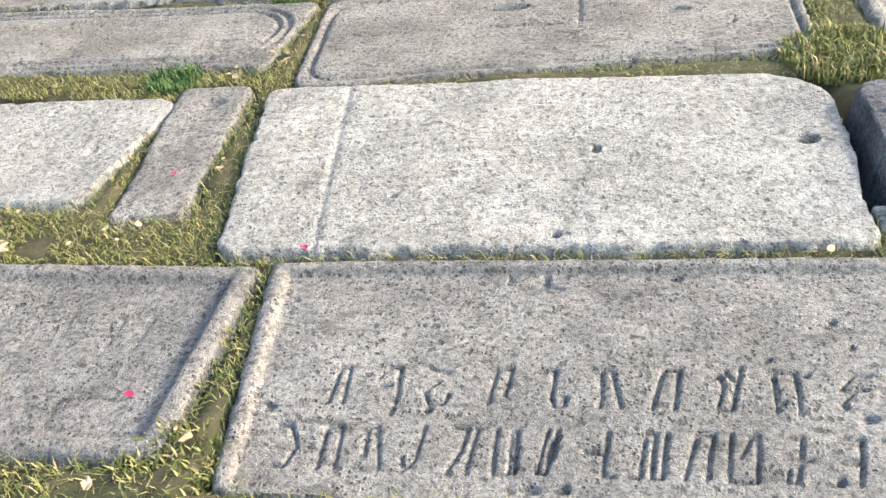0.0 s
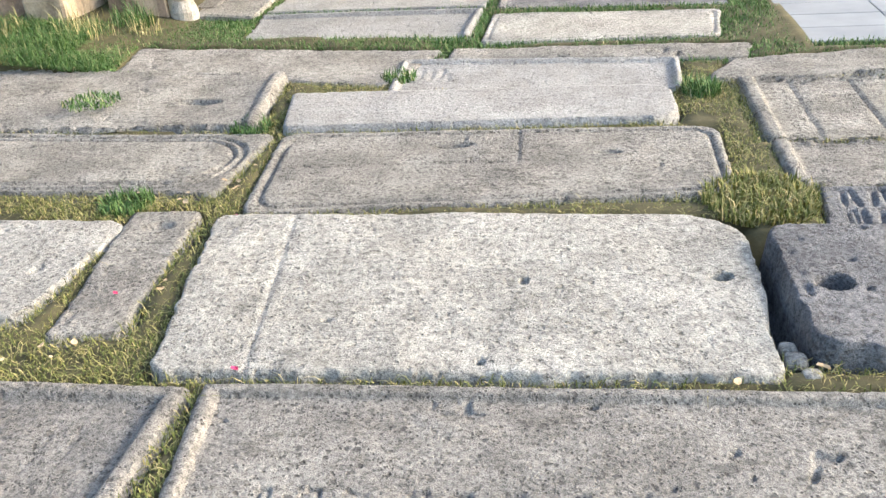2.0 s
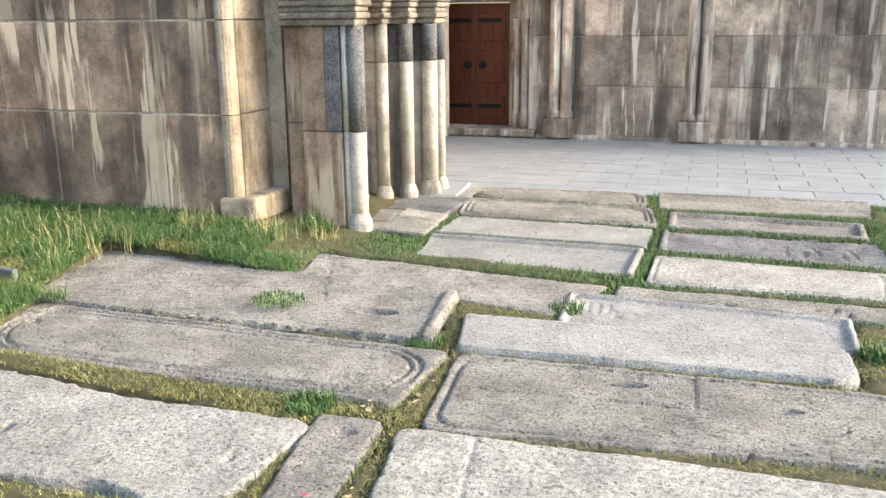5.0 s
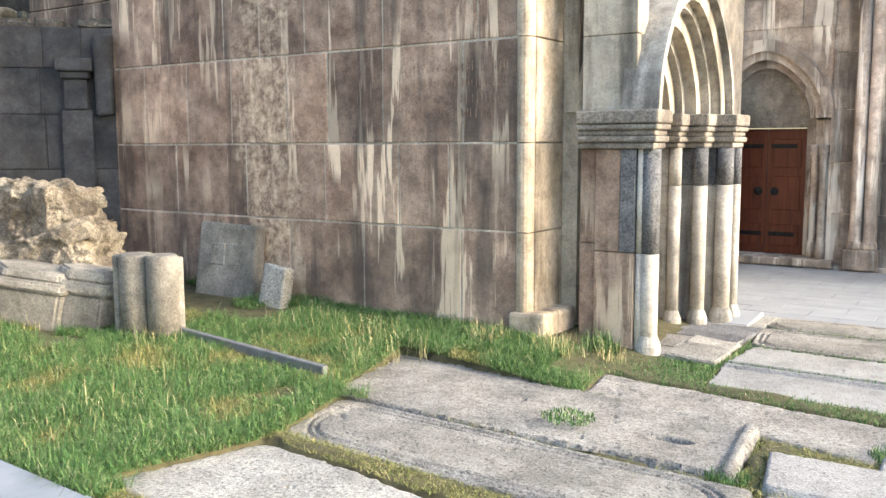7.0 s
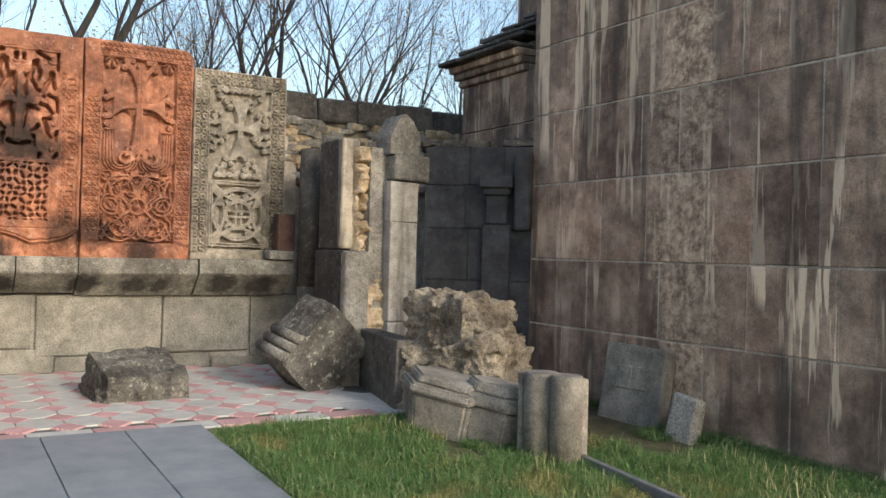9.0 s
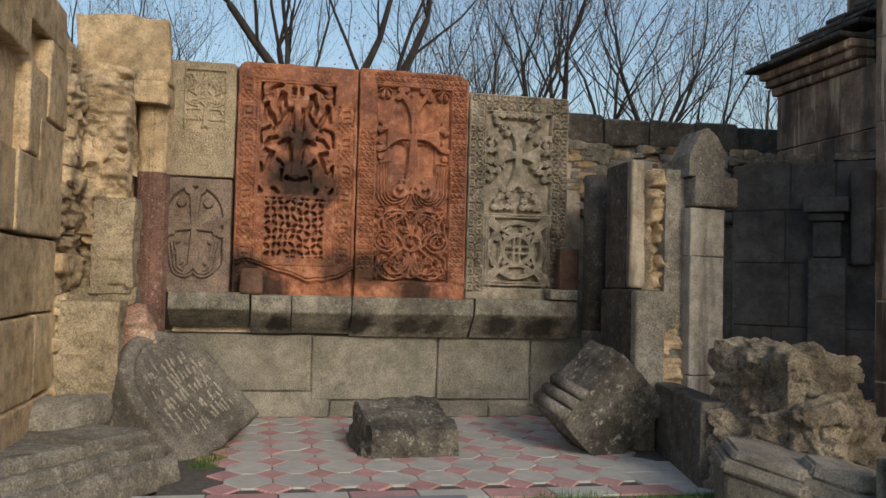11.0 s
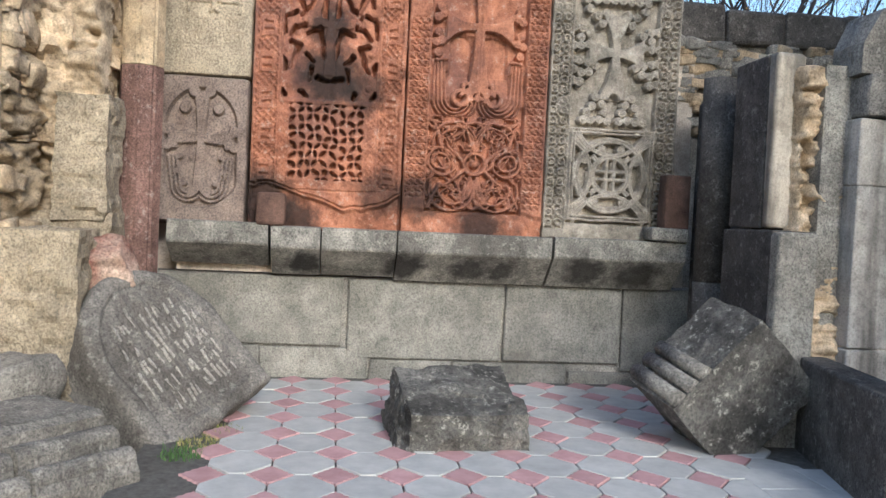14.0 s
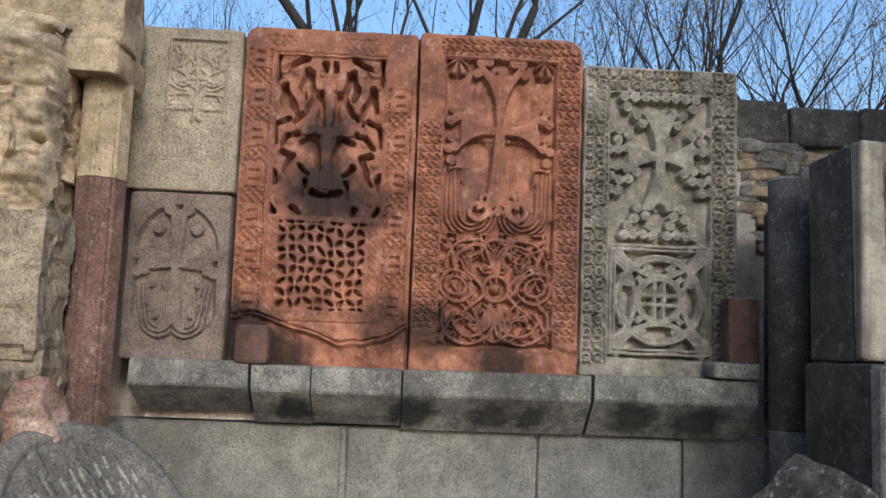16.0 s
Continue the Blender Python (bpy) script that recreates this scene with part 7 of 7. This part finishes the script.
# lawn between path, stones, wall and court
n = 240000
x, y = rs.uniform(-8.25, -2.9, n), rs.uniform(2.05, 6.0, n)
ok = clear_of_stones(x, y, 0.03) & ~((x < -8.05) & (y < 4.2)) & ~((x > -3.8) & (y > 5.9)) & ~((x > -3.9) & (y < 4.9)) & ~((x > -3.25) & (y > 5.3))
ok &= fbm(x * 1.6, y * 1.6, 5, 3) > 0.26
ok &= ~((y > 5.0) & (x < -5.9) & (fbm(x * 2, y * 2, 9, 2) < 0.55))
x, y = x[ok], y[ok]
z = ground_z(x, y) - 0.01
patch = fbm(x * 2.1, y * 2.1, 55, 4)
tallness = 0.55 + 1.1 * fbm(x * 3.5, y * 3.5, 56, 3)
dry = patch + rs.uniform(-0.08, 0.08, len(x)) > 0.64
P3 = np.stack([x, y, z], 1)
blades("lawn_grass", P3[~dry], M_GRASS, 0.03, 0.105, 0.0048, "short green lawn grass with straw-coloured blades", 4, 2.4, tallness[~dry])
blades("dry_grass", P3[dry], M_MOSS, 0.025, 0.07, 0.0055, "dry yellowed patches of lawn grass", 14, 1.8, tallness[dry])
# taller straw tufts near the wall foot
tx, ty = [], []
for cx, cy, r, k in ((-3.95, 5.65, 0.16, 160), (-3.35, 5.72, 0.22, 160), (-4.9, 5.3, 0.3, 90), (-5.6, 5.2, 0.3, 80), (-3.0, 5.85, 0.12, 80), (-7.4, 3.75, 0.3, 120), (-6.0, 4.1, 0.2, 60), (-5.0, 3.0, 0.4, 60), (-4.4, 4.9, 0.35, 100)):
    a, d = rs.uniform(0, 6.28, k), np.sqrt(rs.rand(k)) * r
    tx.append(cx + np.cos(a) * d)
    ty.append(cy + np.sin(a) * d)
tx, ty = np.concatenate(tx), np.concatenate(ty)
blades("straw_tuft", np.stack([tx, ty, ground_z(tx, ty) - 0.01], 1), blades_mat("straw", ((0.0, (0.20, 0.19, 0.07)), (0.6, (0.42, 0.36, 0.18)), (1.0, (0.55, 0.48, 0.28)))), 0.09, 0.2, 0.004, "tufts of tall straw-coloured grass", 5, 0.7)
# moss and dry grass in the seams between the stones
n = 520000
x, y = rs.uniform(-4.6, 2.2, n), rs.uniform(1.0, 8.6, n)
ok = clear_of_stones(x, y, -0.005) & ~((x > 0.66) & (x < 0.82) & (y > 2.1) & (y < 2.95)) & ~((x > 1.33) & (y > 5.28)) & ~((y > 8.44)) & ~((x < -2.75) & (y > 6.2)) & ~((x < -2.33) & (x > -2.75) & (y > 6.3)) & ~((x < -3.2) & (y > 5.2)) & ~((x < -2.9) & (y < 2.1))
ok &= (fbm(x * 3, y * 3, 15, 3) > 0.2)
x, y = x[ok], y[ok]
far = (y > 4.9)
pts = np.stack([x, y, ground_z(x, y) - 0.012], 1)
near = pts[~far]
blades("seam_grass", near[:150000], M_MOSS, 0.012, 0.038, 0.0036, "low dry olive grass in the seams between stones", 6, 2.2)
blades("seam_grass", pts[far][:36000], M_GRASS, 0.015, 0.045, 0.005, "green grass in the seams between stones", 7, 1.0)
# bushy clumps and green weeds at some corners
for cx, cy, r, k, lo, hi, mat, lab in ((0.78, 3.16, 0.22, 2400, 0.03, 0.075, M_MOSS, "bushy olive clump of dry grass"), (-1.85, 3.16, 0.12, 420, 0.03, 0.07, M_HERB, "small green weed"), (-1.58, 4.03, 0.11, 300, 0.03, 0.07, M_HERB, "small green weed"), (-2.6, 4.32, 0.16, 420, 0.015, 0.04, M_GRASS, "tuft of grass on a gravestone"), (-1.02, 1.18, 0.13, 900, 0.02, 0.05, M_MOSS, "olive grass tuft"), (-0.95, 4.80, 0.10, 250, 0.03, 0.07, M_GRASS, "grass tuft"), (0.7, 4.45, 0.10, 500, 0.04, 0.10, M_GRASS, "green grass tuft"), (-3.15, 6.02, 0.15, 260, 0.08, 0.2, M_HERB, "green weed at the wall foot"), (-9.5, 0.12, 0.14, 260, 0.03, 0.08, M_HERB, "green weed beside the pavers"), (-10.1, 0.26, 0.16, 500, 0.02, 0.05, M_MOSS, "dry grass at the edge of the pavers"), (-9.75, 0.2, 0.16, 500, 0.02, 0.05, M_MOSS, "dry grass at the edge of the pavers")):
    a, d = rs.uniform(0, 6.28, k), np.sqrt(rs.rand(k)) * r
    px, py = cx + np.cos(a) * d, cy + np.sin(a) * d
    blades("grass_clump", np.stack([px, py, ground_z(px, py) + (0.06 if "gravestone" in lab else -0.01)], 1), mat, lo, hi, 0.007, lab, int(k + cx * 10) % 999, 0.9)

# petals, fallen leaves, pebbles
rng = random.Random(12)


def scrap(name, x, y, z, size, mat, label, category):
    n = 7
    vs = [(0, 0, size * 0.12)] + [(math.cos(2 * math.pi * i / n) * size * rng.uniform(0.6, 1), math.sin(2 * math.pi * i / n) * size * 0.55 * rng.uniform(0.7, 1), size * rng.uniform(0.05, 0.45)) for i in range(n)]
    vs += [(a, b, c - size * 0.08) for a, b, c in vs]
    fs = [(0, 1 + i, 1 + (i + 1) % n) for i in range(n)] + [(n + 1, n + 2 + (i + 1) % n, n + 2 + i) for i in range(n)] + [(1 + i, n + 2 + i, n + 2 + (i + 1) % n, 1 + (i + 1) % n) for i in range(n)]
    o = solid(name, vs, fs, mat)
    o.location = (x, y, z)
    o.rotation_euler = (0, 0, rng.uniform(0, 6.28))
    tagged(o, label, category)


for x, y, z in ((-1.52, 2.40, 0.01), (-1.22, 1.40, -0.01), (-0.92, 1.97, 0.02), (-1.33, 2.93, 0.0), (-0.62, 1.08, -0.01), (-1.30, 3.02, 0.0)):
    scrap("petal", x, y, z, 0.018, M_PETAL, "bright pink fallen flower petal on stone", "petal")
for k in range(80):
    x, y = rng.choice(((-1.5, 2.0), (-1.2, 2.5), (-1.0, 1.2), (0.72, 2.05), (-1.6, 3.2), (-1.35, 3.4), (-2.0, 2.05), (-5.5, 3.5), (-6.0, 4.6), (-4.5, 4.8)))
    x, y = x + rng.uniform(-0.25, 0.25), y + rng.uniform(-0.12, 0.12)
    if clear_of_stones(np.array([x]), np.array([y]), 0.0)[0]:
        scrap("fallen_leaf", x, y, float(ground_z(x, y)) + 0.03, rng.uniform(0.010, 0.026), M_DRYLEAF, "curled pale brown fallen leaf in the grass", "leaf")
for x, y, d in ((0.71, 2.12, 0.06), (0.74, 2.05, 0.05), (0.70, 2.18, 0.045)):
    rock("pebble", (d, d, d * 0.7), (x, y, -0.02), M_PALE, "pale pebble in the gap between stones", "pebble", int(d * 1000), 0.01, 4, boxy=0.6)
